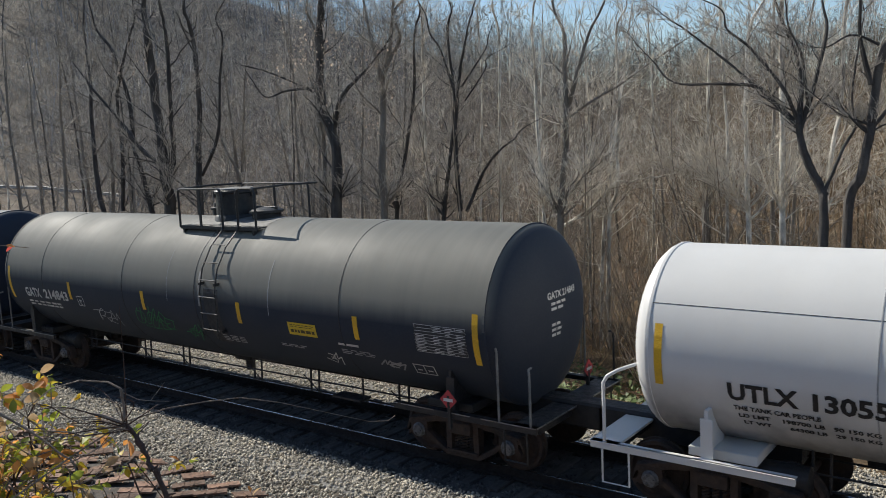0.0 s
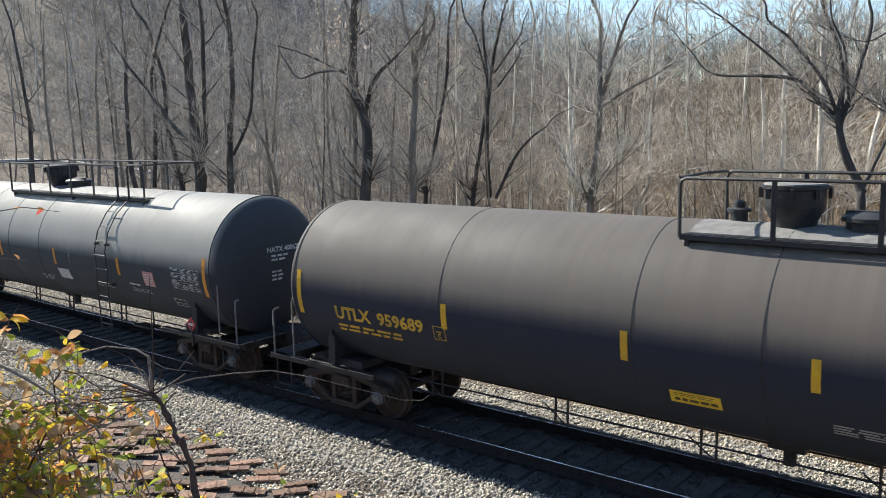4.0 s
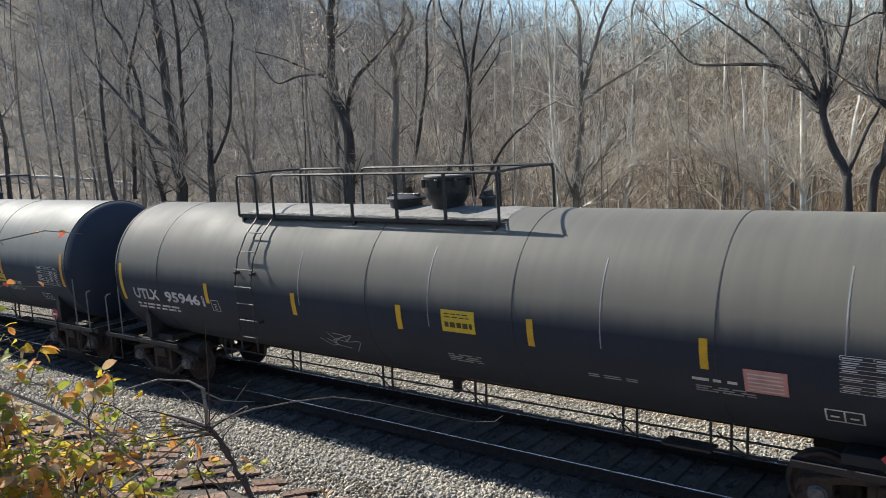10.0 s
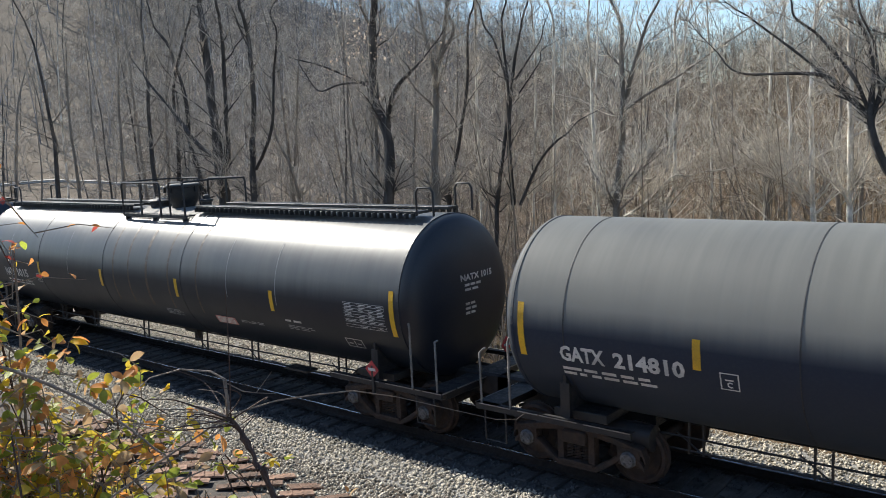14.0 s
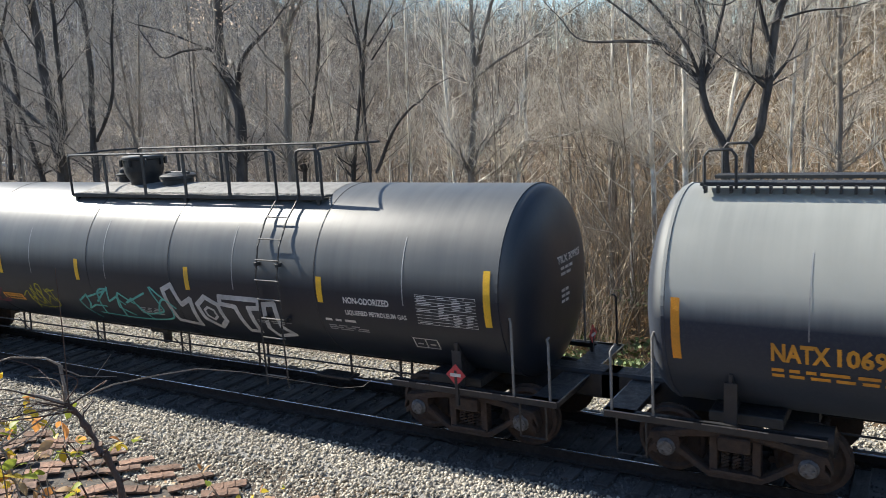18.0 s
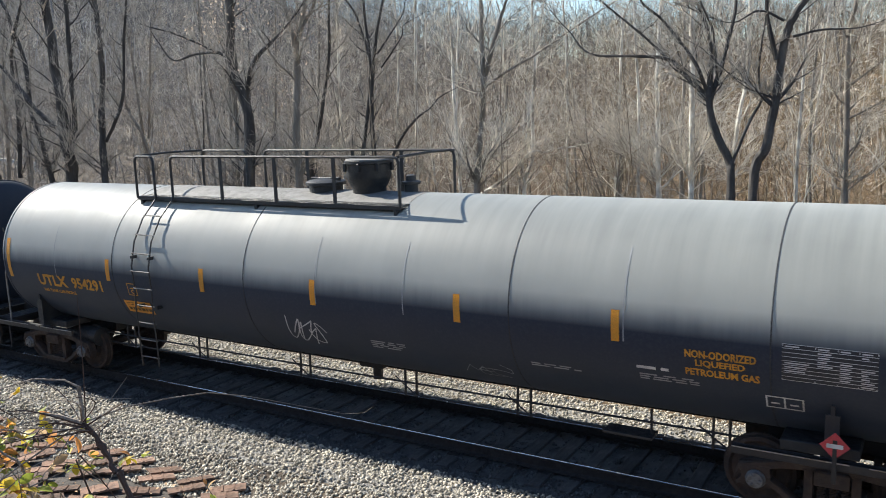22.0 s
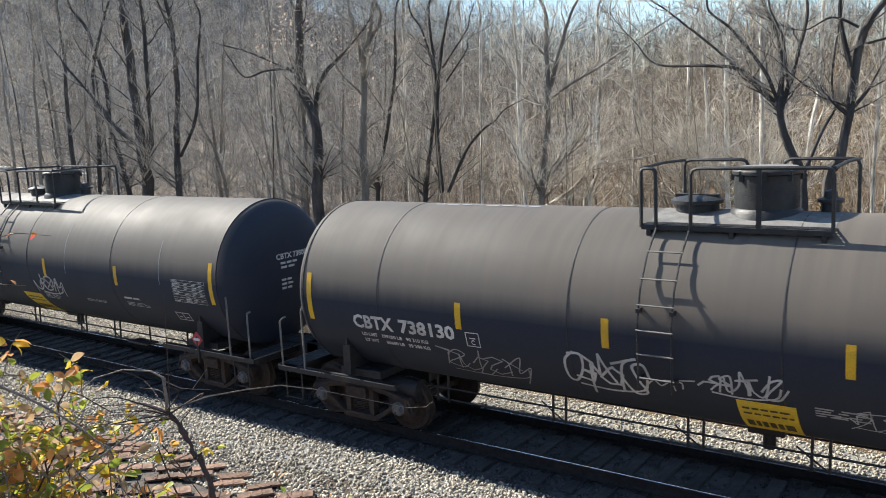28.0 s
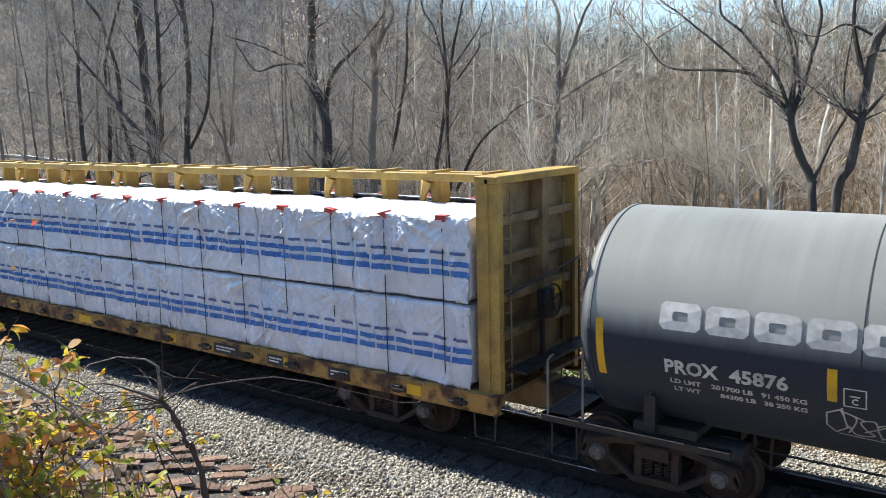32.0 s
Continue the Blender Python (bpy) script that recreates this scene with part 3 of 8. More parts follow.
def ribbon(g, pts, width, out=0.009):
    """A sprayed line on the shell through (x, arc) places."""
    fine = [pts[0]]
    for (x0, a0), (x1, a1) in zip(pts, pts[1:]):
        n = max(int(abs(a1 - a0) / 0.09) + 1, 1)
        fine += [(x0 + (x1 - x0) * k / n, a0 + (a1 - a0) * k / n) for k in range(1, n + 1)]
    for (x0, a0), (x1, a1) in zip(fine, fine[1:]):
        dx, da = x1 - x0, a1 - a0
        ln = math.hypot(dx, da) or 1
        nx, na = -da / ln * width / 2, dx / ln * width / 2
        ex, ea = dx / ln * width * 0.3, da / ln * width * 0.3
        g.add([on_tank(x0 - nx - ex, a0 - na - ea, out), on_tank(x0 + nx - ex, a0 + na - ea, out), on_tank(x1 + nx + ex, a1 + na + ea, out), on_tank(x1 - nx + ex, a1 - na + ea, out)], [(0, 1, 2, 3)])


STROKES = (
    ((0.1, 0.0), (0.05, 0.6), (0.2, 1.0), (0.5, 0.9), (0.45, 0.55), (0.15, 0.45), (0.6, 0.3), (0.9, 0.0)),
    ((0.9, 0.85), (0.5, 1.05), (0.15, 0.75), (0.6, 0.5), (0.85, 0.2), (0.45, -0.05), (0.0, 0.2)),
    ((0.1, 1.0), (0.2, 0.1), (0.55, 0.0), (0.8, 0.4), (0.85, 1.0), (0.95, 0.1)),
    ((0.5, 0.95), (0.1, 0.6), (0.2, 0.1), (0.6, 0.05), (0.9, 0.5), (0.65, 0.9), (0.4, 0.95)),
    ((0.0, 0.9), (0.9, 1.0), (0.45, 0.95), (0.4, 0.0)),
    ((0.0, 0.0), (0.3, 1.05), (0.5, 0.35), (0.75, 1.0), (0.95, -0.1)),
    ((0.8, 0.9), (0.2, 0.85), (0.15, 0.45), (0.6, 0.5), (0.15, 0.45), (0.2, 0.05), (0.95, 0.1)),
)


def smooth_line(pts, n=5):
    out = []
    for i in range(len(pts) - 1):
        p0, p1, p2, p3 = pts[max(i - 1, 0)], pts[i], pts[i + 1], pts[min(i + 2, len(pts) - 1)]
        for k in range(n):
            t = k / n
            out.append(tuple(0.5 * (2 * b + (c - a) * t + (2 * a - 5 * b + 4 * c - d) * t * t + (3 * b - a - 3 * c + d) * t ** 3) for a, b, c, d in zip(p0, p1, p2, p3)))
    return out + [pts[-1]]


def spray_tag(x0, x1, a0, h, mat, parent, seed, strokes=7, width=0.035):
    """A sprayed tag: slanting letter-like strokes that spell nothing."""
    rng = random.Random(seed)
    g = Geo()
    step = (x1 - x0) / strokes
    for s in range(strokes):
        k, lift, tall = rng.choice(STROKES), rng.uniform(-0.12, 0.12) * h, rng.uniform(0.7, 1.1) * h
        flip, swirl = rng.choice((-1, 1)), rng.uniform(-0.7, 0.7)
        cs, sn = math.cos(swirl), math.sin(swirl)
        k = [(0.5 + flip * (u - 0.5) * 1.5, v) for u, v in k]
        k = [(0.5 + (u - 0.5) * cs - (v - 0.5) * sn, 0.5 + (u - 0.5) * sn + (v - 0.5) * cs) for u, v in k]
        pts = [(x0 + (s + u * 1.35 + 0.3 * v + rng.uniform(-0.2, 0.2)) * step, a0 + lift + (v + rng.uniform(-0.12, 0.12)) * tall) for u, v in k]
        ribbon(g, smooth_line(pts) if rng.random() < 0.55 else pts, width * 0.72)
    if strokes > 4:
        ribbon(g, smooth_line([(x0 + step, a0 - 0.1 * h), (x0 + (x1 - x0) * 0.6, a0 - h * 0.2), (x1, a0 + h * 0.0), (x1 + step * 0.5, a0 + h * 0.5)]), width * 0.7)
    return part("spray_tag", g, mat, parent)


def block_tag(x0, x1, a0, h, mat, parent):
    """Fat outlined graffiti blocks that spell nothing."""
    g = Geo()
    w = (x1 - x0) / 4
    for i, ring in enumerate((((0.1, 0.1), (0.0, 1.1), (0.35, 1.25), (0.55, 0.7), (0.95, 0.9), (0.85, 0.0)), ((0.2, 0.3), (0.15, 0.75), (0.5, 1.0), (0.9, 0.8), (0.95, 0.3), (0.6, 0.0)), ((0.0, 0.85), (0.05, 1.05), (1.35, 1.05), (1.3, 0.82), (0.95, 0.8), (0.95, 0.0), (0.6, 0.0), (0.5, 0.8)), ((0.5, 0.95), (0.85, 1.0), (0.8, 0.3), (1.1, 0.05), (0.5, -0.1), (0.35, 0.2)))):
        pts = [(x0 + (i + u) * w, a0 + v * h) for u, v in ring]
        ribbon(g, pts + pts[:1], 0.095)
        core = [(x0 + (i + 0.5 + (u - 0.5) * 0.45) * w, a0 + (0.5 + (v - 0.5) * 0.4) * h) for u, v in ring]
        if i in (1, ):
            ribbon(g, core + core[:1], 0.05)
    return part("spray_tag", g, mat, parent)


# shared running gear, made once and then used by every car
def side_frame(y):
    """Cast side frame: an arched top chord over two boxes, a dropped belly and three openings."""
    g = Geo()
    top = [(-1.16, 0.44), (-1.10, 0.585), (-0.86, 0.63), (-0.58, 0.70), (-0.30, 0.735), (0.30, 0.735), (0.58, 0.70), (0.86, 0.63), (1.10, 0.585), (1.16, 0.44)]
    low = [(-1.13, 0.36), (-1.04, 0.45), (-0.74, 0.45), (-0.52, 0.29), (-0.33, 0.175), (0.33, 0.175), (0.52, 0.29), (0.74, 0.45), (1.04, 0.45), (1.13, 0.36)]
    for chord, deep, out in ((top, 0.062, 0.075), (low, 0.055, 0.085)):
        n = len(chord)
        vs = []
        for i, (px, pz) in enumerate(chord):
            k = 0.7 if i in (0, n - 1) else 1.0
            vs += [(px, y - out, pz - deep * k * 0.7), (px, y - out, pz + deep * k * 0.7), (px, y - out * 0.6, pz + deep * k), (px, y + out * 0.6, pz + deep * k), (px, y + out, pz + deep * k * 0.7), (px, y + out, pz - deep * k * 0.7), (px, y + out * 0.6, pz - deep * k), (px, y - out * 0.6, pz - deep * k)]
        fs = [(i * 8 + j, i * 8 + (j + 1) % 8, i * 8 + 8 + (j + 1) % 8, i * 8 + 8 + j) for i in range(n - 1) for j in range(8)]
        fs += [tuple(range(7, -1, -1)), tuple(range((n - 1) * 8, n * 8))]
        g.add(vs, fs)
    for cx in (-0.27, 0.27):
        g.box((cx, y, 0.46), (0.10, 0.15, 0.50))
    for cx in (-0.89, 0.89):
        g.box((cx, y, 0.55), (0.34, 0.16, 0.17))
        g.box((cx - 0.15, y, 0.45), (0.06, 0.15, 0.20)).box((cx + 0.15, y, 0.45), (0.06, 0.15, 0.20))
    g.box((0, y, 0.225), (0.60, 0.22, 0.05))
    return g


def truck_parts(parent, x, spare):
    tr = new("truck")
    tr.parent = parent
    tr.location = (x, 0, 0)
    if not spare:
        rigid = [part("side_frame", side_frame(side * 1.0), "rusty", tr) for side in (-1, 1)]
        for cx in (-0.14, 0.0, 0.14):
            pts = [(cx + 0.052 * math.cos(k * 1.05), -1.0 + 0.052 * math.sin(k * 1.05), 0.26 + 0.27 * k / 34) for k in range(35)][::2]
            rigid.append(part("spring", Geo().tube(pts, 0.017, 4), "rusty", tr))
        rigid.append(part("bolster", Geo().box((0, 0, 0.63), (0.40, 2.28, 0.20)).box((0, 0, 0.86), (0.42, 0.42, 0.18)), "rusty", tr))
        rigid.append(part("brake_beam", Geo().box((-0.42, 0, 0.36), (0.10, 1.5, 0.10)).box((0.42, 0, 0.36), (0.10, 1.5, 0.10)), "rusty", tr))
        g = Geo()
        for side in (-1, 1):
            g.lathe([(side * 0.64, 0.16), (side * 0.645, 0.40), (side * 0.68, 0.482), (side * 0.71, 0.482), (side * 0.715, 0.457), (side * 0.80, 0.452), (side * 0.81, 0.40), (side * 0.77, 0.36), (side * 0.76, 0.20), (side * 0.83, 0.15), (side * 0.83, 0.06)], "y", n=28)
        g.tube([(0, -1.05, 0), (0, 1.05, 0)], 0.075, 10)
        ws = part("wheelset", g, "rusty", tr, "rusty steel wheels on one axle", True)
        g = Geo()
        g.lathe([(-1.03, 0.125), (-1.10, 0.125), (-1.12, 0.105), (-1.145, 0.10), (-1.15, 0.06)], "y", n=16)
        for k in range(3):
            w = k * 2.094
            g.lathe([(-1.14, 0.022), (-1.165, 0.022), (-1.17, 0.014)], "y", (0.065 * math.cos(w), 0, 0.065 * math.sin(w)), 6)
        cap = part("bearing_cap", g, "hub", tr, "round bolted bearing cap", True)
        for ob in (ws, cap):
            ob.location = (-0.889, 0, 0.457)
        spare.append((rigid, ws, cap))
        wheels = [ws, same("wheelset", ws, pose(0.889, 0, 0.457), tr, "rusty steel wheels on one axle")]
        same("bearing_cap", cap, pose(0.889, 0, 0.457), tr, "round bolted bearing cap")
        return tr, wheels
    rigid, ws, cap = spare[0]
    for ob in rigid:
        same(ob.name.split(".")[0], ob, Matrix(), tr)
    wheels = []
    for px in (-0.889, 0.889):
        wheels.append(same("wheelset", ws, pose(px, 0, 0.457), tr, "rusty steel wheels on one axle"))
        same("bearing_cap", cap, pose(px, 0, 0.457), tr, "round bolted bearing cap")
    return tr, wheels


SPARE, WHEELS, CARS = [], [], []
HANDRAIL = 0.019


def underframe(car, half, paint, rng):
    """Stub sills, end platforms, grab rails, couplers and the pipes under the tank."""
    white = paint == "white"
    for end in (1, -1):
        g = Geo()
        g.box((end * (half - 0.2), 0, 0.86), (3.0, 0.40, 0.42))
        g.box((end * (half + 0.62), 0, 0.90), (0.30, 2.5, 0.12))
        part("stub_sill", g, "dark", car)
        g = Geo()
        g.box((end * (half + 0.62), 0, 0.985), (0.42, 2.86, 0.04))
        part("end_platform", g, paint if white else "dark", car)
        part("platform_edge", Geo().box((end * (half + 0.835), 0, 1.0), (0.012, 2.84, 0.022)), "white" if white else "edge", car)
        for side in (-1, 1):
            g = Geo().box((end * (half - 0.55), side * 1.41, 0.955), (2.75, 0.05, 0.10)).box((end * (half - 0.55), side * 1.37, 0.998), (2.75, 0.10, 0.014))
            part("side_sill", g, "white" if white else "dark", car)
            # the worn lip of the sill is bright in stretches
            x = half - 1.92
            while x < half + 0.78:
                e = min(x + rng.uniform(0.3, 1.5), half + 0.82)
                part("sill_edge", Geo().box((end * (x + e) / 2, side * 1.438, 0.999), (e - x, 0.010, 0.014)), "white" if white else "edge", car, "worn bright steel edge")
                x = e + rng.uniform(0.05, 0.3)
            # saddle plate that carries the tank
            g = Geo().box((end * (half - 0.80), side * 1.02, 1.30), (0.05, 0.62, 0.72)).box((end * (half - 0.80), side * 1.32, 1.24), (0.16, 0.03, 0.60)).box((end * (half - 0.95), side * 0.62, 1.02), (0.9, 1.1, 0.14))
            part("saddle", g, paint if white else "dark", car)
            # hooked corner grab and a lower one beside it
            x = end * (half + 0.16)
            if white:
                x = end * (half + 0.62)
                g = Geo().tube([(x, side * 1.40, 0.95), (x, side * 1.40, 1.86), (x - end * 0.05, side * 1.37, 1.95), (x - end * 0.16, side * 1.28, 2.02), (x - end * 0.60, side * 0.95, 2.18), (x - end * 0.75, side * 0.85, 2.2)], 0.026, 8)
            else:
                g = Geo().tube([(x, side * 1.41, 0.95), (x, side * 1.41, 2.06), (x - end * 0.02, side * 1.40, 2.13), (x - end * 0.08, side * 1.36, 2.16), (x - end * 0.14, side * 1.30, 2.14)], HANDRAIL, 6)
            part("grab_rail", g, "white" if white else "tread", car, smooth=True)
            x = end * (half + 0.72)
            if not white:
                g = Geo().tube([(x, side * 1.41, 0.95), (x, side * 1.41, 1.82), (x - end * 0.03, side * 1.38, 1.87), (x - end * 0.03, side * 1.30, 1.88)], HANDRAIL, 6)
                # near uprights are lighter than far ones: the lit side put into colour
                part("upright_grab", g, "tread" if side < 0 else "black", car, smooth=True)
        # stirrup step
            x = end * (half + 0.45)
            g = Geo().tube([(x - 0.2, side * 1.42, 0.92), (x - 0.2, side * 1.42, 0.42), (x + 0.2, side * 1.42, 0.42), (x + 0.2, side * 1.42, 0.92)], 0.016, 5)
            part("stirrup_step", g, "white" if paint == "white" else "dark", car)
        # coupler and hose
        g = Geo().box((end * (half + 0.95), 0, 0.86), (0.5, 0.16, 0.2)).box((end * (half + 1.18), 0.04, 0.86), (0.24, 0.3, 0.28))
        part("coupler", g, "rusty", car)
        g = Geo().tube([(end * (half + 0.7), 0.35, 0.75), (end * (half + 0.95), 0.34, 0.5), (end * (half + 1.15), 0.2, 0.42)], 0.03, 6)
        part("air_hose", g, "black", car, smooth=True)
    # brake gear
    x = half - 1.9
    part("brake_reservoir", Geo().lathe([(-x - 0.75, 0.05), (-x - 0.7, 0.2), (-x + 0.05, 0.2), (-x + 0.1, 0.05)], "x", (0, -0.75, 0.72), 14), "dark", car, smooth=True)
    part("brake_cylinder", Geo().lathe([(-x + 0.5, 0.05), (-x + 0.52, 0.13), (-x + 0.95, 0.13), (-x + 1.3, 0.03)], "x", (0, 0.4, 0.75), 12), "dark", car, smooth=True)
    for z, y in ((0.60, -0.62), (0.80, -0.62), (0.74, 0.1)):
        part("train_pipe", Geo().tube([(-half + 0.6, y, z), (0, y, z - 0.015), (half - 0.6, y, z)], 0.017, 5), "dark", car)
    n = 6
    for i in range(n):
        px = -half + 2.4 + (2 * half - 4.8) * (i + rng.uniform(-0.18, 0.18)) / (n - 1)
        for dx in (-0.11, 0.11):
            part("pipe_hanger", Geo().tube([(px + dx, -0.62, 0.55), (px + dx, -0.60, ZC - math.sqrt(R * R - 0.36) + 0.02)], 0.022, 5), "dark", car)
        part("hanger_tie", Geo().tube([(px - 0.3, -0.62, 0.86), (px + 0.11, -0.62, 0.57)], 0.014, 4), "dark", car)
    for side in (-1, 1):
        part("step_pan", Geo().box((half - 3.4, side * 0.9, 0.72), (0.7, 0.3, 0.04)).tube([(half - 3.1, side * 0.9, 0.72), (half - 3.1, side * 0.9, 1.1)], 0.02, 5), "dark", car)
    part("outlet_skid", Geo().box((0.1, 0, 0.84), (0.5, 0.4, 0.14)).tube([(0.1, 0, 0.80), (0.1, 0, 0.52)], 0.09, 10), "dark", car)
    for sx in (-1, 1):
        tr, wh = truck_parts(car, sx * (half - 0.8), SPARE)
        WHEELS.extend((car, w) for w in wh)


def platform(car, x0, x1, dome_x, ladder_x, kind, foot=0.62):
    """The loading platform: grating, guard rails, dome housing, valves and the side ladder."""
    zt, y0 = ZC + R, 0.86
    zf = ZC + math.sqrt(R * R - y0 * y0) + 0.12
    for side in (-1, 1):
        g = Geo()
        g.box(((x0 + x1) / 2, side * (y0 - 0.01), zf), (x1 - x0, 0.03, 0.07))
        g.box(((x0 + x1) / 2, side * (y0 - 0.40), zf + 0.02), (x1 - x0, 0.03, 0.05))
        for i in range(1, 8):
            g.box(((x0 + x1) / 2, side * (y0 - 0.02 - 0.05 * i), zf + 0.026), (x1 - x0, 0.016, 0.028))
        n = int((x1 - x0) / 0.12)
        for i in range(n + 1):
            g.box((x0 + (x1 - x0) * i / n, side * (y0 - 0.21), zf + 0.02), (0.014, 0.38, 0.024))
        part("grating", g, "black", car)
        for px in (x0 + 0.1, (x0 + x1) / 2, x1 - 0.1):
            part("platform_bracket", Geo().box((px, side * (y0 - 0.05), zf - 0.08), (0.06, 0.1, 0.2)), "black", car)
    g, ring = Geo(), [radians(58 + 64 * i / 10) for i in range(11)]
    g.add([(x, -(R + 0.006) * math.cos(w), ZC + (R + 0.006) * math.sin(w)) for x in (x0 + 0.02, x1 - 0.02) for w in ring], [(i, i + 11, i + 12, i + 1) for i in range(10)])
    part("painted_crown", g, "tread", car, "dusty grey anti-slip paint", True)
    if ladder_x is not None:
        for side in (-1, 1):
            part("walk_plate", Geo().box(((x0 + x1) / 2, side * (y0 - 0.20), zf - 0.012), (x1 - x0 - 0.02, 0.38, 0.012)), "black", car)
    # guard rails: hoops along each side and rails across the ends
    zr, zb = zf + 0.80, zf
    for side in (-1, 1):
        if ladder_x is None:
            c = (x0 + x1) / 2
            spans = [(x0, c + 0.35), (c + 0.75, x1)] if side < 0 else [(x0, c - 0.6), (c - 0.2, x1)]
        elif side < 0:
            spans = [(x0, ladder_x - 0.24), (ladder_x + 0.24, x1)]
        else:
            spans = [(x0, ladder_x + 0.5), (ladder_x + 1.0, x1)]
        for a, b in spans:
            if b - a < 0.2:
                continue
            k = min(0.09, (b - a) / 4)
            y = side * y0
            part("guard_rail", Geo().tube([(a, y, zb), (a, y, zr - k), (a + k * 0.3, y, zr - k * 0.3), (a + k, y, zr), (b - k, y, zr), (b - k * 0.3, y, zr - k * 0.3), (b, y, zr - k), (b, y, zb)], 0.026, 6), "black", car, smooth=True)
            n = int((b - a) / 1.3)
            for i in range(1, n + 1):
                px = a + (b - a) * i / (n + 1)
                part("rail_post", Geo().box((px, y, (zb + zr) / 2), (0.065, 0.02, zr - zb)), "black", car)
    for x in (x0, x1):
        part("end_rail", Geo().tube([(x, -y0, zr), (x, 0, zr + 0.02), (x, y0, zr)], 0.022, 6), "black", car, smooth=True)
    # dome housing with its lid
    if kind == "funnel":
        prof = [(zt - 0.1, 0.29), (zt + 0.06, 0.29), (zt + 0.12, 0.33), (zt + 0.24, 0.385), (zt + 0.26, 0.39), (zt + 0.47, 0.39), (zt + 0.49, 0.42), (zt + 0.53, 0.42), (zt + 0.55, 0.15)]
    else:
        prof = [(zt - 0.15, 0.50), (zt + 0.02, 0.46), (zt + 0.06, 0.42), (zt + 0.50, 0.42), (zt + 0.52, 0.45), (zt + 0.56, 0.45), (zt + 0.58, 0.43), (zt + 0.60, 0.15)]
    dome = part("dome_housing", Geo().lathe(prof, "z", (dome_x, 0, 0), 28), "black", car, "black round valve housing with a lid", True)
    part("housing_lid", Geo().lathe([(prof[-1][0] - 0.012, 0.40), (prof[-1][0] + 0.01, 0.39), (prof[-1][0] + 0.025, 0.1)], "z", (dome_x, 0, 0), 28), "tread", dome, "dusty grey lid")
    for k in range(8):
        w = k * 0.785 + 0.2
        part("lid_bolt", Geo().box((dome_x + 0.43 * math.cos(w), 0.43 * math.sin(w), prof[-3][0] - 0.06), (0.05, 0.05, 0.14)), "black", dome)
    s = -1 if (x1 - dome_x) < (dome_x - x0) or ladder_x is None else 1
    if ladder_x is not None and x1 - x0 < 3.3:
        s = -1 if dome_x > x0 + 1.2 else 1
    part("manway", Geo().lathe([(zt - 0.1, 0.30), (zt + 0.09, 0.30), (zt + 0.10, 0.36), (zt + 0.15, 0.36), (zt + 0.18, 0.30), (zt + 0.21, 0.12)], "z", (dome_x + s * 0.95, 0, 0), 20).box((dome_x + s * 0.95, 0, zt + 0.2), (0.62, 0.07, 0.05)), "black", car, "black hinged manway cover", True)
    part("relief_valve", Geo().lathe([(zt - 0.1, 0.12), (zt + 0.12, 0.12), (zt + 0.13, 0.17), (zt + 0.17, 0.17), (zt + 0.19, 0.09), (zt + 0.27, 0.08), (zt + 0.29, 0.03)], "z", (dome_x - s * 0.78, 0.12, 0), 12), "black", car, smooth=True)
    # ladder down the near and the far side
    for side in (-1, 1) if ladder_x is not None else ():
        for dx in (-0.23, 0.23):
            pts = [(ladder_x + dx, side * (y0 + 0.02), zf)]
            for a in (0.95, 0.7, 0.4, 0.1, -0.2):
                q = on_tank(0, a * R, 0.09, side)
                pts.append((ladder_x + dx, q[1], q[2]))
            pts += [(ladder_x + dx, side * (R + 0.07), 1.75), (ladder_x + dx, side * (R + 0.04), foot)]
            part("ladder_stile", Geo().tube(pts, [0.015] * len(pts), 6), "black" if foot > 1 else "dark", car)
        zs = [zf - 0.28 - 0.33 * i for i in range(9)]
        for z in zs:
            if z < foot - 0.05:
                break
            w = (z - ZC) / (R + 0.09)
            y = side * ((R + 0.09) * math.cos(math.asin(max(-0.25, min(w, 0.9)))))
            part("rung", Geo().tube([(ladder_x - 0.25, y, z), (ladder_x + 0.25, y, z)], 0.013, 5), "tread", car)
        for a in (0.32, -0.62):
            for dx in (-0.23, 0.23):
                q, o = on_tank(0, a, 0.0, side), on_tank(0, a, 0.10, side)
                part("ladder_lug", Geo().box((ladder_x + dx, (q[1] + o[1]) / 2, (q[2] + o[2]) / 2), (0.05, 0.12, 0.06)), "black", car)
    return dome


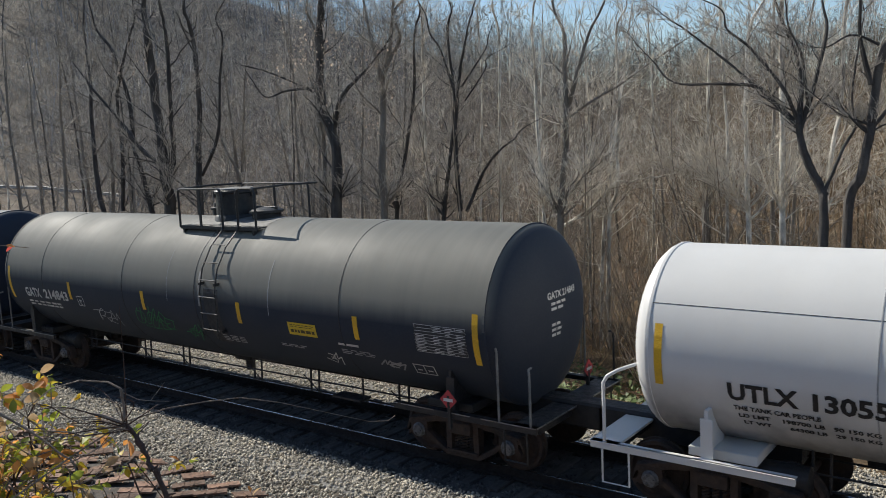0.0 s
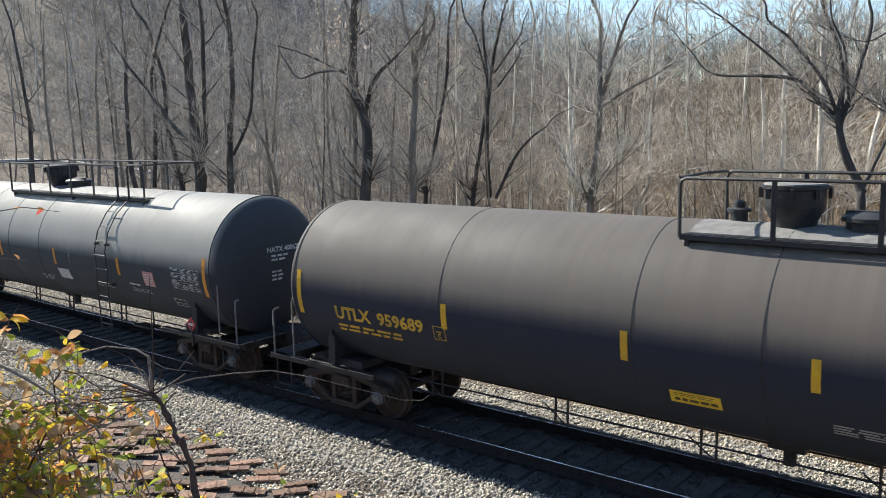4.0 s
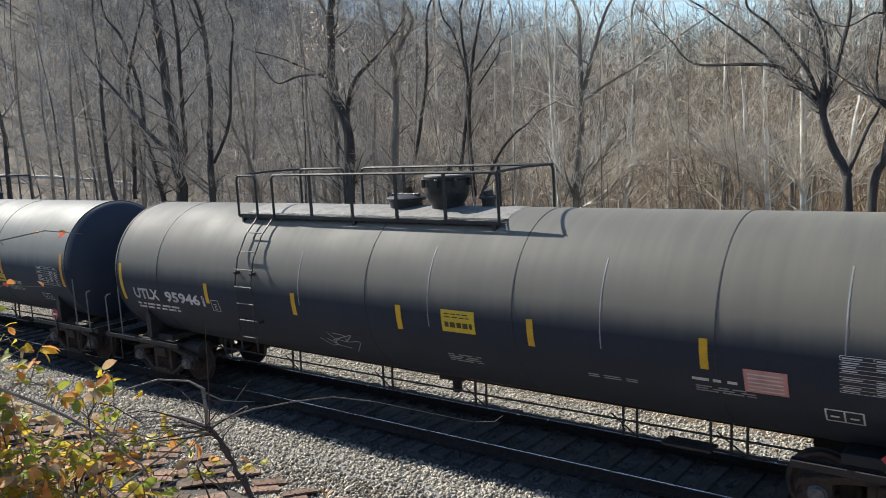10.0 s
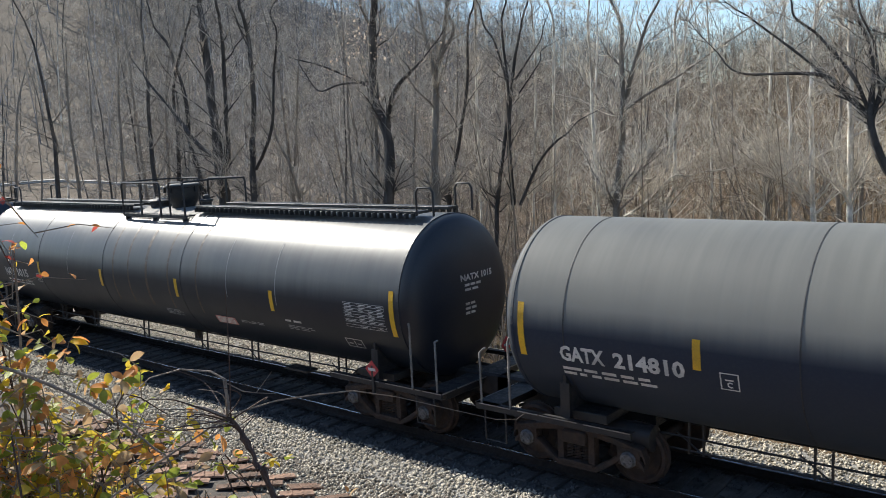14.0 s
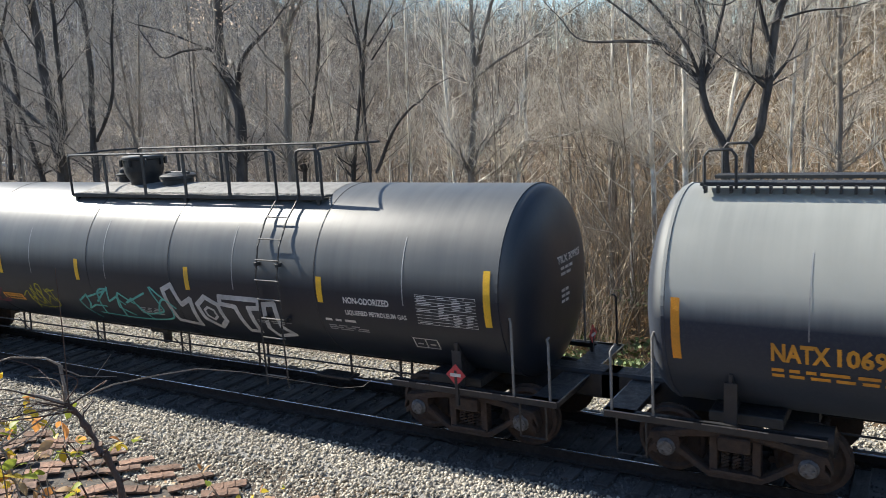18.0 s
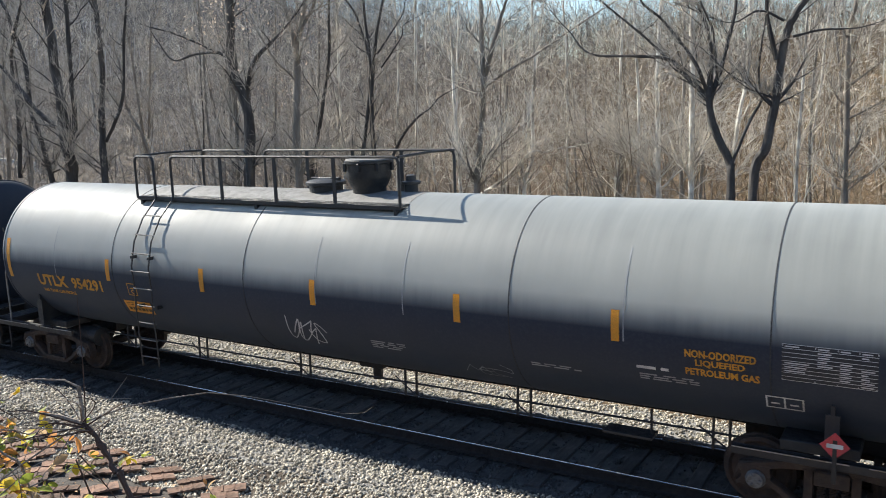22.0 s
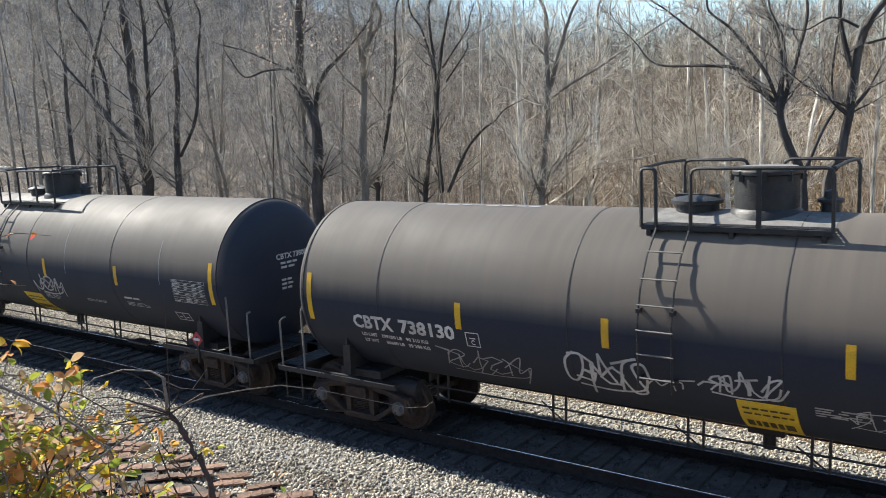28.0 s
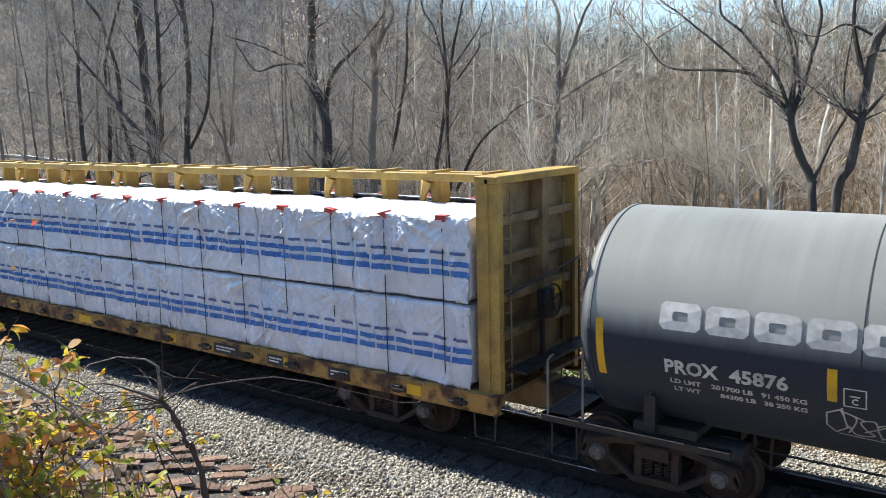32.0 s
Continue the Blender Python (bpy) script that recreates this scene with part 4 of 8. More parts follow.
def tank_car(front, back, paint, spec):
    global R, ZC
    R, ZC = spec.get("shell", (1.495, 2.385))
    half = (front - back) / 2
    mid = (front + back) / 2
    rng = random.Random(int(-back * 10))
    car = new("tank_car")
    CARS.append((car, mid))
    tagged(car, spec["label"], "tank car", "cars of the freight train")
    white = paint == "white"
    # shell with dished heads
    prof = []
    for i in range(9):
        r = math.sin(i / 8 * math.pi / 2)
        prof.append((-half - HEAD * (1 - r ** 2.4) ** 0.5, max(R * r, 0.01)))
    prof += [(x, R) for x in np.linspace(-half + 0.02, half - 0.02, 9)]
    prof += [(-a, r) for a, r in reversed(prof[:9])]
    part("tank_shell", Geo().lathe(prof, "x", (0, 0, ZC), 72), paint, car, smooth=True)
    for end in (-1, 1):
        part("head_seam", Geo().lathe([(end * half - 0.025, R), (end * half - 0.02, R + 0.012), (end * half + 0.02, R + 0.012), (end * half + 0.025, R)], "x", (0, 0, ZC), 72), paint, car)
    # weld seams: deep lap bands and fine lines
    deep, fine = spec.get("seams", ((-5.2, -1.0, 3.2), ()))
    for x in deep:
        if abs(x) < half - 0.5:
            part("shell_seam", Geo().lathe([(x - 0.010, R - 0.01), (x - 0.007, R + 0.006), (x + 0.007, R + 0.006), (x + 0.010, R - 0.01)], "x", (0, 0, ZC), 72), "panel" if not white else "letter_grey", car)
    for x in fine:
        if abs(x) < half - 0.5:
            sticker("drip_mark", x - 0.008, x + 0.008, rng.uniform(-0.3, -0.1), rng.uniform(0.7, 1.1), "letter_grey", car, 0.004, 10)
    for x in spec.get("streaks", ()):
        w = rng.uniform(0.03, 0.07)
        sticker("rust_streak", x - w, x + w, -0.7, 1.7, "streak", car, 0.003, 12, "rusty streak that ran down the shell")
    if white:
        part("jacket_seam", Geo().tube([(-half, -R * 0.86, ZC + R * 0.515), (half, -R * 0.86, ZC + R * 0.515)], 0.004, 4), "panel", car)
    # reflective tape: long at the ends, short between
    tape = spec.get("tape", "yellow")
    places, top = spec.get("tapes", ((-4.6, -1.7, 1.4, 4.5), 0.10) if half < 8 else ((-5.1, -2.5, 0.05, 2.65, 5.1), 0.05))
    for x in (-half + 0.16, half - 0.16):
        sticker("reflective_tape", x - 0.055, x + 0.055, top - 0.58, top + 0.25, tape, car, 0.007, 5)
    for x in places:
        sticker("reflective_tape", x - 0.055, x + 0.055, top - 0.42, top, tape, car, 0.007, 5)
    for x0, x1, a0, a1, mat, words in spec.get("pads", ()):
        sticker("ladder_backing", x0, x1, a0, a1, mat, car, 0.005, 12, words)
    # marks
    ink = spec.get("ink", "letter_white")
    xl = -half + 1.07
    mark, number = spec["mark"], spec["number"]
    size = spec.get("small", 1.0)
    m0, m1, n0, n1 = spec.get("text", (0, 0.86 * size, 1.02 * size, (1.02 + 0.172 * len(number)) * size))
    words_on_tank(mark, xl + m0, xl + m1, -0.47, 0.25 * size, ink, car)
    words_on_tank(number, xl + n0, xl + n1, -0.47, 0.25 * size, ink, car)
    xl += m0
    for i, line in enumerate(spec.get("lines", ())):
        words_on_tank(line[0], xl + line[1], xl + line[2], -0.62 - 0.125 * i, 0.075, ink, car)
    if not spec.get("lines"):
        bars_on_tank(xl, xl + 1.5, -0.62, 0.05, 2, ink, car, rng)
    # data panel near the front end, class box, placards
    if not white:
        fx = half - 1.36
        sticker("data_panel", fx, fx + 1.02, -0.45, 0.02, "panel", car, 0.006, 5)
        g = Geo()
        for i in range(10):
            a = -0.45 + i * 0.0515
            g.add([on_tank(fx, a, 0.009), on_tank(fx + 1.02, a, 0.009), on_tank(fx + 1.02, a + 0.007, 0.009), on_tank(fx, a + 0.007, 0.009)], [(0, 1, 2, 3)])
            for x, e in ((0.03, 0.30), (0.39, 0.57), (0.63, 0.79), (0.85, 0.99)):
                if i < 9 and rng.random() < 0.75:
                    e = x + (e - x) * rng.uniform(0.45, 1.0)
                    g.add([on_tank(fx + x, a + 0.02, 0.009), on_tank(fx + e, a + 0.02, 0.009), on_tank(fx + e, a + 0.036, 0.009), on_tank(fx + x, a + 0.036, 0.009)], [(0, 1, 2, 3)])
        for x in (fx, fx + 0.36, fx + 0.6, fx + 0.82, fx + 1.01):
            g.add([on_tank(x, -0.45, 0.009), on_tank(x + 0.01, -0.45, 0.009), on_tank(x + 0.01, 0.01, 0.009), on_tank(x, 0.01, 0.009)], [(0, 1, 2, 3)])
        tagged(part("data_print", g, "letter_white", car), kind="stuff")
        g = Geo()
        for u0, u1, v0, v1 in ((0, 0.44, 0, 0.02), (0, 0.44, 0.2, 0.22), (0, 0.02, 0, 0.22), (0.42, 0.44, 0, 0.22), (0.21, 0.23, 0, 0.22), (0.06, 0.16, 0.08, 0.11), (0.28, 0.38, 0.08, 0.11)):
            g.add([on_tank(half - 1.56 + u, -0.95 + v, 0.009) for u, v in ((u0, v0), (u1, v0), (u1, v1), (u0, v1))], [(0, 1, 2, 3)])
        part("test_box", g, "letter_white", car)
        bars_on_tank(half - 3.15, half - 2.55, -0.56, 0.045, 1, "letter_white", car, rng)
        bars_on_tank(half - 3.12, half - 2.35, -0.66, 0.022, 3, "letter_grey", car, rng)
        bars_on_tank(0.95, 1.6, -0.76, 0.025, 4, "letter_grey", car, rng)
        bars_on_tank(half - 4.7, half - 3.95, -0.74, 0.022, 2, "letter_grey", car, rng)
        if spec.get("cargo"):
            c_ink, cx, ca = spec["cargo"]
            words_on_tank("NON-ODORIZED", cx, cx + 0.86, ca, 0.11, c_ink, car)
            if c_ink == "letter_white":
                words_on_tank("LIQUEFIED PETROLEUM GAS", cx, cx + 1.15, ca - 0.21, 0.10, c_ink, car)
            else:
                words_on_tank("LIQUEFIED", cx + 0.13, cx + 0.73, ca - 0.13, 0.11, c_ink, car)
                words_on_tank("PETROLEUM GAS", cx, cx + 0.9, ca - 0.26, 0.11, c_ink, car)
        ex, ea = spec.get("cbox", (-half + 1.27 + max(n1, 1.95), -0.54))
        if ea:
            g = Geo()
            for (u0, u1, v0, v1) in ((0, 0.25, 0, 0.015), (0, 0.25, 0.235, 0.25), (0, 0.015, 0, 0.25), (0.235, 0.25, 0, 0.25), (0.07, 0.18, 0.14, 0.16)):
                g.add([on_tank(ex + u0, ea + v0, 0.008), on_tank(ex + u1, ea + v0, 0.008), on_tank(ex + u1, ea + v1, 0.008), on_tank(ex + u0, ea + v1, 0.008)], [(0, 1, 2, 3)])
            part("class_box", g, ink, car)
            words_on_tank("C", ex + 0.09, ex + 0.16, ea + 0.035, 0.09, ink, car)
    # front head marks, facing the way the train goes
    hy, hz = -0.28, ZC + 0.30
    vs, fs = outline((mark + " " + number).strip()) if number else (None, None)
    if vs is not None and mark:
        k = 0.95 / vs[:, 0].max()
        tagged(part("head_lettering", Geo().add([head_point(hy + x * k, hz + y * 0.12, 1, half) for x, y in vs], fs), "letter_black" if white else "letter_white" if ink == "letter_yellow" else ink, car), kind="stuff")
    elif vs is not None:
        k = 0.42 / vs[:, 0].max()
        tagged(part("head_lettering", Geo().add([head_point(hy + 0.36 + x * k, hz + y * 0.12, 1, half) for x, y in vs], fs), ink, car), kind="stuff")
    g = Geo()
    for i, (w, n) in enumerate(((0.5, 3), (0.42, 2), (0, 0), (0, 0), (0.3, 2), (0.34, 2), (0.3, 2))):
        for j in range(n):
            a, b = hy + 0.1 + j * w / max(n, 1), hy + 0.1 + (j + 0.8) * w / max(n, 1)
            z = hz - 0.1 - i * 0.085
            g.add([head_point(a, z, 1, half), head_point(b, z, 1, half), head_point(b, z + 0.045, 1, half), head_point(a, z + 0.045, 1, half)], [(0, 1, 2, 3)])
    tagged(part("head_print", g, ink if not white else "letter_black", car), kind="stuff")
    # hazard placards by the trucks
    for px, py in ((half - 0.75, -1.47), (half + 0.5, 0.9)):
        g, q = Geo(), Geo()
        if py < 0:
            loc = Vector((px, py, 1.22))
            fr = [Vector((0.165, 0, 0)), Vector((0, 0, 0.165)), Vector((0, -0.004, 0))]
        else:
            loc = Vector((px, py, 1.3))
            fr = [Vector((0, 0.165, 0)), Vector((0, 0, 0.165)), Vector((0.004, 0, 0))]
        out = Vector(fr[2])
        ring = [fr[0], fr[1], -fr[0], -fr[1]]
        g.add([loc + p for p in ring] + [loc + p - out * 3 for p in ring], [(0, 1, 2, 3), (7, 6, 5, 4), (0, 4, 5, 1), (1, 5, 6, 2), (2, 6, 7, 3), (3, 7, 4, 0)])
        pl = part("placard", g, "red" if spec.get("placard", 1) else "letter_white", car, "red diamond hazard placard")
        q.add([loc + fr[0] * u + fr[1] * v + out * 1.5 for u, v in ((-0.55, -0.16), (0.55, -0.16), (0.55, 0.16), (-0.55, 0.16))], [(0, 1, 2, 3)])
        part("placard_band", q, "letter_white", pl)
        part("placard_holder", Geo().box(loc - out * 6 - Vector((0, 0, 0.2)), (0.05, 0.05, 0.55)), "dark", car)
    for kind, x0, x1, a0, a1 in spec.get("signs", ()):
        sg = sticker("sign_panel" if kind != "pink" else "notice_panel", x0, x1, a0, a1, {"y": "sign_yellow", "o": "orange", "f": "letter_faded", "pink": "pink", "w": "letter_white", "g": "pale"}[kind], car, 0.008, 5)
        if kind in "yo":
            bars = Geo()
            for v, h in ((0.80, 0.05), (0.66, 0.05), (0.22, 0.24)):
                x = x0 + 0.06
                while x < x1 - 0.1:
                    e = min(x + rng.uniform(0.05, 0.13), x1 - 0.05)
                    b0, b1 = a0 + (a1 - a0) * v, a0 + (a1 - a0) * (v + h)
                    bars.add([on_tank(x, b0, 0.011), on_tank(e, b0, 0.011), on_tank(e, b1, 0.011), on_tank(x, b1, 0.011)], [(0, 1, 2, 3)])
                    x = e + 0.025
            tagged(part("sign_print", bars, "sign_print", sg), kind="stuff")
        if kind == "pink":
            bars = Geo()
            for i in range(5):
                a = a0 + (a1 - a0) * (0.1 + 0.17 * i)
                bars.add([on_tank(x0 + 0.05, a, 0.011), on_tank(x1 - 0.05, a, 0.011), on_tank(x1 - 0.05, a + 0.02, 0.011), on_tank(x0 + 0.05, a + 0.02, 0.011)], [(0, 1, 2, 3)])
            part("sign_print", bars, "letter_white", sg)
    for x0, x1, a0, h in spec.get("blocks", ()):
        block_tag(x0, x1, a0, h, "spray_white", car)
    for x0, x1, a0, a1, lean in spec.get("drips", ()):
        sticker("paint_drip", x0, x1, a0, a1, "letter_grey", car, 0.008, 6, slant=lean)
    for i, (x0, x1, a0, h, mat, strokes, wd) in enumerate(spec.get("tags", ())):
        spray_tag(x0, x1, a0, h, mat, car, int(-back) * 7 + i, strokes, wd)
    if mark == "CBTX":
        g, x = Geo(), -half + 2.0
        while x < -half + 3.9:
            e = x + rng.uniform(0.12, 0.25)
            g.add([(x, -0.16, ZC + math.sqrt(R * R - 0.0256) + 0.008), (e, -0.16, ZC + math.sqrt(R * R - 0.0256) + 0.008), (e, -0.10, ZC + R + 0.006), (x, -0.10, ZC + R + 0.006)], [(0, 1, 2, 3)])
            x = e + 0.06
        tagged(part("crown_stencil", g, "letter_grey", car), kind="stuff")
    if spec.get("note"):
        words_on_tank(spec["note"][0], *spec["note"][1:], 0.1, ink, car)
    pf = spec.get("platform")
    if pf:
        platform(car, *pf, foot=spec.get("steps", 0.62))
    if spec.get("top_walk"):
        zt = ZC + R
        for side in (-1, 1):
            for a, b in ((-half + 0.25, pf[0]), (pf[1], half - 0.25)):
                g = Geo()
                g.box(((a + b) / 2, side * 0.42, zt + 0.06), (b - a, 0.30, 0.05))
                for i in range(int((b - a) / 0.16)):
                    g.box((a + 0.08 + i * 0.16, side * 0.60, zt + 0.0), (0.03, 0.1, 0.1))
                part("running_board", g, "black", car)
            for x in (-half + 0.3, half - 0.3):
                part("top_grab", Geo().tube([(x, side * 0.55, zt), (x, side * 0.55, zt + 0.42), (x + 0.06, side * 0.55, zt + 0.5), (x + 0.34, side * 0.55, zt + 0.5), (x + 0.4, side * 0.55, zt + 0.42), (x + 0.4, side * 0.55, zt)], 0.022, 6), "black", car, smooth=True)
    if spec.get("reservoir"):
        x = half - 0.15
        part("air_reservoir", Geo().lathe([(x - 0.42, 0.04), (x - 0.40, 0.11), (x - 0.34, 0.135), (x + 0.34, 0.135), (x + 0.40, 0.11), (x + 0.42, 0.04)], "x", (0, -1.22, 1.15), 18), "galvanised", car, "pale grey air reservoir", True)
    underframe(car, half, paint, rng)
    return car


SHORT = (-1.42, 1.02, 0.02, -0.97, "round")
LONG_TURNED = (-1.2, 5.1, 0.0, 4.3, "funnel")
MID = (-1.35, 1.35, 0.0, None, "funnel")
UT_LINES = (("THE TANK CAR PEOPLE", 0.05, 1.1), ("LD LMT    198700 LB   90 150 KG", 0.1, 1.75), ("LT WT       64300 LB   29 150 KG", 0.15, 1.75))
LINES = (("LD LMT   199100 LB   90 310 KG", 0.12, 1.5), ("LT WT      86600 LB   39 280 KG", 0.15, 1.5))
TRAIN = [
    # front, back, paint, and what is written and mounted on each car
    (11.6, -4.39, "white", dict(mark="UTLX", number="130555", tapes=((-4.6, -1.7, 1.4, 4.5), 0.2), ink="letter_black", lines=UT_LINES, placard=0, shell=(1.35, 2.30), label="white tank car with black lettering and white end railings")),
    (-6.92, -21.65, "olive", dict(mark="GATX", number="214843", text=(-0.22, 0.5, 0.66, 1.75), pads=((0.66, 1.10, -0.95, 0.22, "panel", "worn black panel behind the ladder"), (0.48, 0.55, -0.15, 0.55, "scuff", "pale scuff beside the ladder")), platform=(-0.76, 1.65, 0.05, 0.88, "round"), signs=(("y", 3.02, 3.74, -0.48, -0.23),), tags=((-3.6, -2.8, -0.92, 0.3, "spray_white", 4, 0.025), (-1.9, -0.7, -0.8, 0.38, "spray_green", 6, 0.035), (-0.24, 0.25, -0.9, 0.28, "spray_green", 4, 0.03), (3.75, 4.05, -1.0, 0.26, "letter_white", 2, 0.03), (5.13, 5.53, -0.88, 0.12, "letter_grey", 3, 0.04)), tapes=((-4.4, -1.46, 1.68, 4.72), 0.02), seams=((-5.6, -2.2, 0.35, 4.35), (-0.56, 2.55)), steps=1.62, label="dusty olive-black tank car with a short loading platform")),
    (-24.02, -39.10, "grey", dict(mark="GATX", number="214884", text=(-0.22, 0.5, 0.66, 1.75), pads=((-1.02, -0.58, -0.95, 0.22, "panel", "worn black panel behind the ladder"), (-1.20, -1.13, -0.15, 0.55, "scuff", "pale scuff beside the ladder")), platform=(-1.34, 1.2, 0.06, -0.80, "round"), signs=(("y", 2.89, 3.64, -0.50, -0.22),), tags=((-4.34, -2.9, -0.95, 0.38, "letter_grey", 5, 0.028),), drips=((-3.16, -3.04, -1.6, -0.43, -0.05), (-1.84, -1.70, -1.75, -0.56, 0.05)), tapes=((-4.5, -1.72, 1.42, 4.62), 0.05), seams=((-5.85, -2.36, 0.74, 4.19), (2.4, 5.87)), steps=1.62, label="grey-black tank car with white drips and a short loading platform")),
    (-41.44, -58.30, "brown", dict(mark="UTLX", number="959689", ink="letter_yellow", platform=(-1.21, 5.0, 0.03, 3.98, "funnel"), signs=(("y", -1.1, -0.4, -0.88, -0.66), ("pink", 5.66, 6.2, -0.73, -0.38)), tapes=((-4.85, -1.7, 0.78, 2.62, 4.92), 0.1), seams=((-4.95, -1.6, 0.14, 3.39, 6.86), (1.61, 5.03)), label="rust-tinged black tank car with yellow lettering and a long platform")),
    (-60.92, -77.89, "cream", dict(mark="NATX", number="400629", tape="orange", platform=(-1.4, 5.3, -0.2, 4.4, "funnel"), signs=(("w", 2.0, 2.56, -0.75, -0.46), ("pink", 6.0, 6.42, -0.52, -0.17)), tapes=((-5.6, -3.35, -1.0, 2.0, 5.0), 0.05), seams=((-2.2, -0.5, 1.2, 8.05), (2.75,)), label="tank car under thick pale beige dust with a long loading platform")),
    (-80.25, -97.25, "pale", dict(mark="NATX", number="1106", text=(0.22, 0.87, 0.94, 1.47), tapes=((-5.04, -1.69, 1.66, 5.11), 0.05), ink="letter_orange", tape="orange", platform=(-1.28, 1.25, -0.05, None, "funnel"), top_walk=1, signs=(("o", -4.36, -3.64, -0.8, -0.58),), cargo=("letter_orange", 5.83, -0.27), seams=((-5.03, -1.65, 0.06, 3.4), (-6.82, -3.45, 1.61, 5.05)), reservoir=1, label="pale grey tank car with a walkway along its top")),
    (-99.46, -112.95, "brown", dict(mark="TEIX", number="2460", small=0.78, tapes=((-3.2, -0.86, 1.69, 3.78), 0.17), ink="letter_yellow", platform=(-0.86, 1.22, -0.42, -0.22, "funnel"), signs=(("y", 2.6, 3.24, -0.62, -0.38),), seams=((-3.32, 3.38), (-1.9, 5.05)), label="brown-black tank car with yellow lettering and a short platform")),
    (-115.45, -131.78, "beige", dict(mark="UTLX", number="959461", text=(-0.5, 0.41, 0.65, 1.99), platform=(-4.5, 1.75, 0.12, -3.7, "funnel"), signs=(("y", 0.99, 1.63, -0.31, 0.05), ("pink", 5.69, 6.22, -0.64, -0.30)), tags=((-2.0, -1.2, -1.0, 0.3, "spray_white", 3, 0.02),), tapes=((-4.99, -2.43, 0.1, 2.62, 5.2), 0.04), seams=((-6.63, -0.64, 2.31, 5.35), (-2.27, 0.72, 3.75, 6.87)), steps=1.2, label="beige-dusted black tank car with a long loading platform")),
    (-134.05, -148.70, "grey", dict(mark="TILX", number="285056", text=(-0.13, 0.64, 0.73, 1.79), tapes=((-4.23, -1.91, 1.27, 4.09), 0.13), tape="orange", platform=(-1.38, 1.5, 0.13, -0.9, "round"), signs=(("y", 3.74, 4.18, -0.52, -0.3), ("y", -0.12, 0.66, -1.7, -1.05), ("o", -2.75, -2.2, -1.0, -0.72)), note=("AAR DT-870", 4.27, 4.96, -0.56), seams=((-6.2, -2.8, 0.45, 3.87), (-4.45, 2.05)), steps=1.62, label="dark grey tank car with white lettering and a short platform")),
    (-151.03, -166.08, "grey", dict(mark="GATX", number="214810", text=(-0.25, 0.48, 0.62, 1.68), pads=((-1.18, -0.74, -0.95, 0.22, "panel", "worn black panel behind the ladder"), (-1.40, -1.33, -0.15, 0.55, "scuff", "pale scuff beside the ladder")), platform=SHORT, signs=(("y", 2.75, 3.46, -0.43, -0.17),), tapes=((-4.6, -1.58, 1.5, 4.5), 0.11), seams=((-6.62, -3.3, 0.6, 4.06), (2.29, 5.74)), steps=1.62, label="dark grey tank car with a short loading platform")),
    (-168.46, -185.45, "gloss", dict(mark="NATX", number="1015", text=(0.18, 0.83, 0.94, 1.62), tapes=((-5.02, -1.63, 1.7, 5.05), 0.05), platform=MID, top_walk=1, signs=(("pink", 2.9, 3.6, -0.9, -0.7),), seams=((-4.97, -1.51, 1.9), (-6.76, -3.33, 3.6, 5.2)), streaks=(-1.0, -0.3, 0.5, 1.4, 2.5), label="glossy black tank car with a walkway along its top")),
    (-187.75, -204.77, "pale", dict(mark="NATX", number="1069", text=(0.22, 0.87, 0.94, 1.47), tapes=((-5.02, -1.63, 1.7, 5.05), 0.0), ink="letter_orange", tape="orange", platform=MID, top_walk=1, signs=(("o", -3.08, -2.37, -0.75, -0.5), ("f", 0.0, 0.4, 0.63, 0.77)), cargo=("letter_orange", 5.6, -0.27), seams=((-5.0, -1.59, 3.47, 6.8), (-6.8, -3.36, -0.1, 1.63)), label="pale grey tank car with orange tape and a top walkway")),
    (-207.10, -224.47, "gloss", dict(mark="TILX", number="309925", tapes=((-5.37, -3.02, -0.51, 2.53, 5.52), 0.18), platform=(-1.18, 5.24, 0.0, 4.5, "funnel"), signs=(("o", -3.38, -2.68, -0.92, -0.74),), tags=((-5.56, -3.45, -0.98, 0.4, "spray_pink", 7, 0.045), (-2.55, -1.6, -0.98, 0.45, "spray_lime", 6, 0.035), (-0.7, 1.7, -0.98, 0.55, "spray_teal", 7, 0.055)), blocks=((1.85, 4.6, -1.05, 0.70),), cargo=("letter_white", 5.98, -0.22), seams=((-6.93, -3.6, -0.2, 2.08, 5.42), (-1.99, 0.32, 3.64, 7.1)), label="glossy black tank car with sprayed graffiti and a long platform")),
    (-226.88, -241.90, "brown", dict(mark="CBTX", number="737656", text=(-0.43, 0.50, 0.75, 2.05), cbox=(-3.90, -0.48), tapes=((-4.22, -1.42, 1.45, 4.22), 0.02), platform=(-1.12, 1.75, -0.62, 0.38, "round"), signs=(("y", 2.93, 3.6, -0.34, 0.03),), tags=((1.85, 2.4, -0.95, 0.36, "spray_white", 4, 0.035), (5.32, 6.45, -0.85, 0.22, "letter_grey", 5, 0.02), (-2.5, -1.7, -0.95, 0.3, "letter_grey", 3, 0.012)), seams=((-6.2, -3.0, 0.04, 1.42, 4.48), (2.87, 5.98)), steps=1.5, label="brown-dusted black tank car with white lettering")),
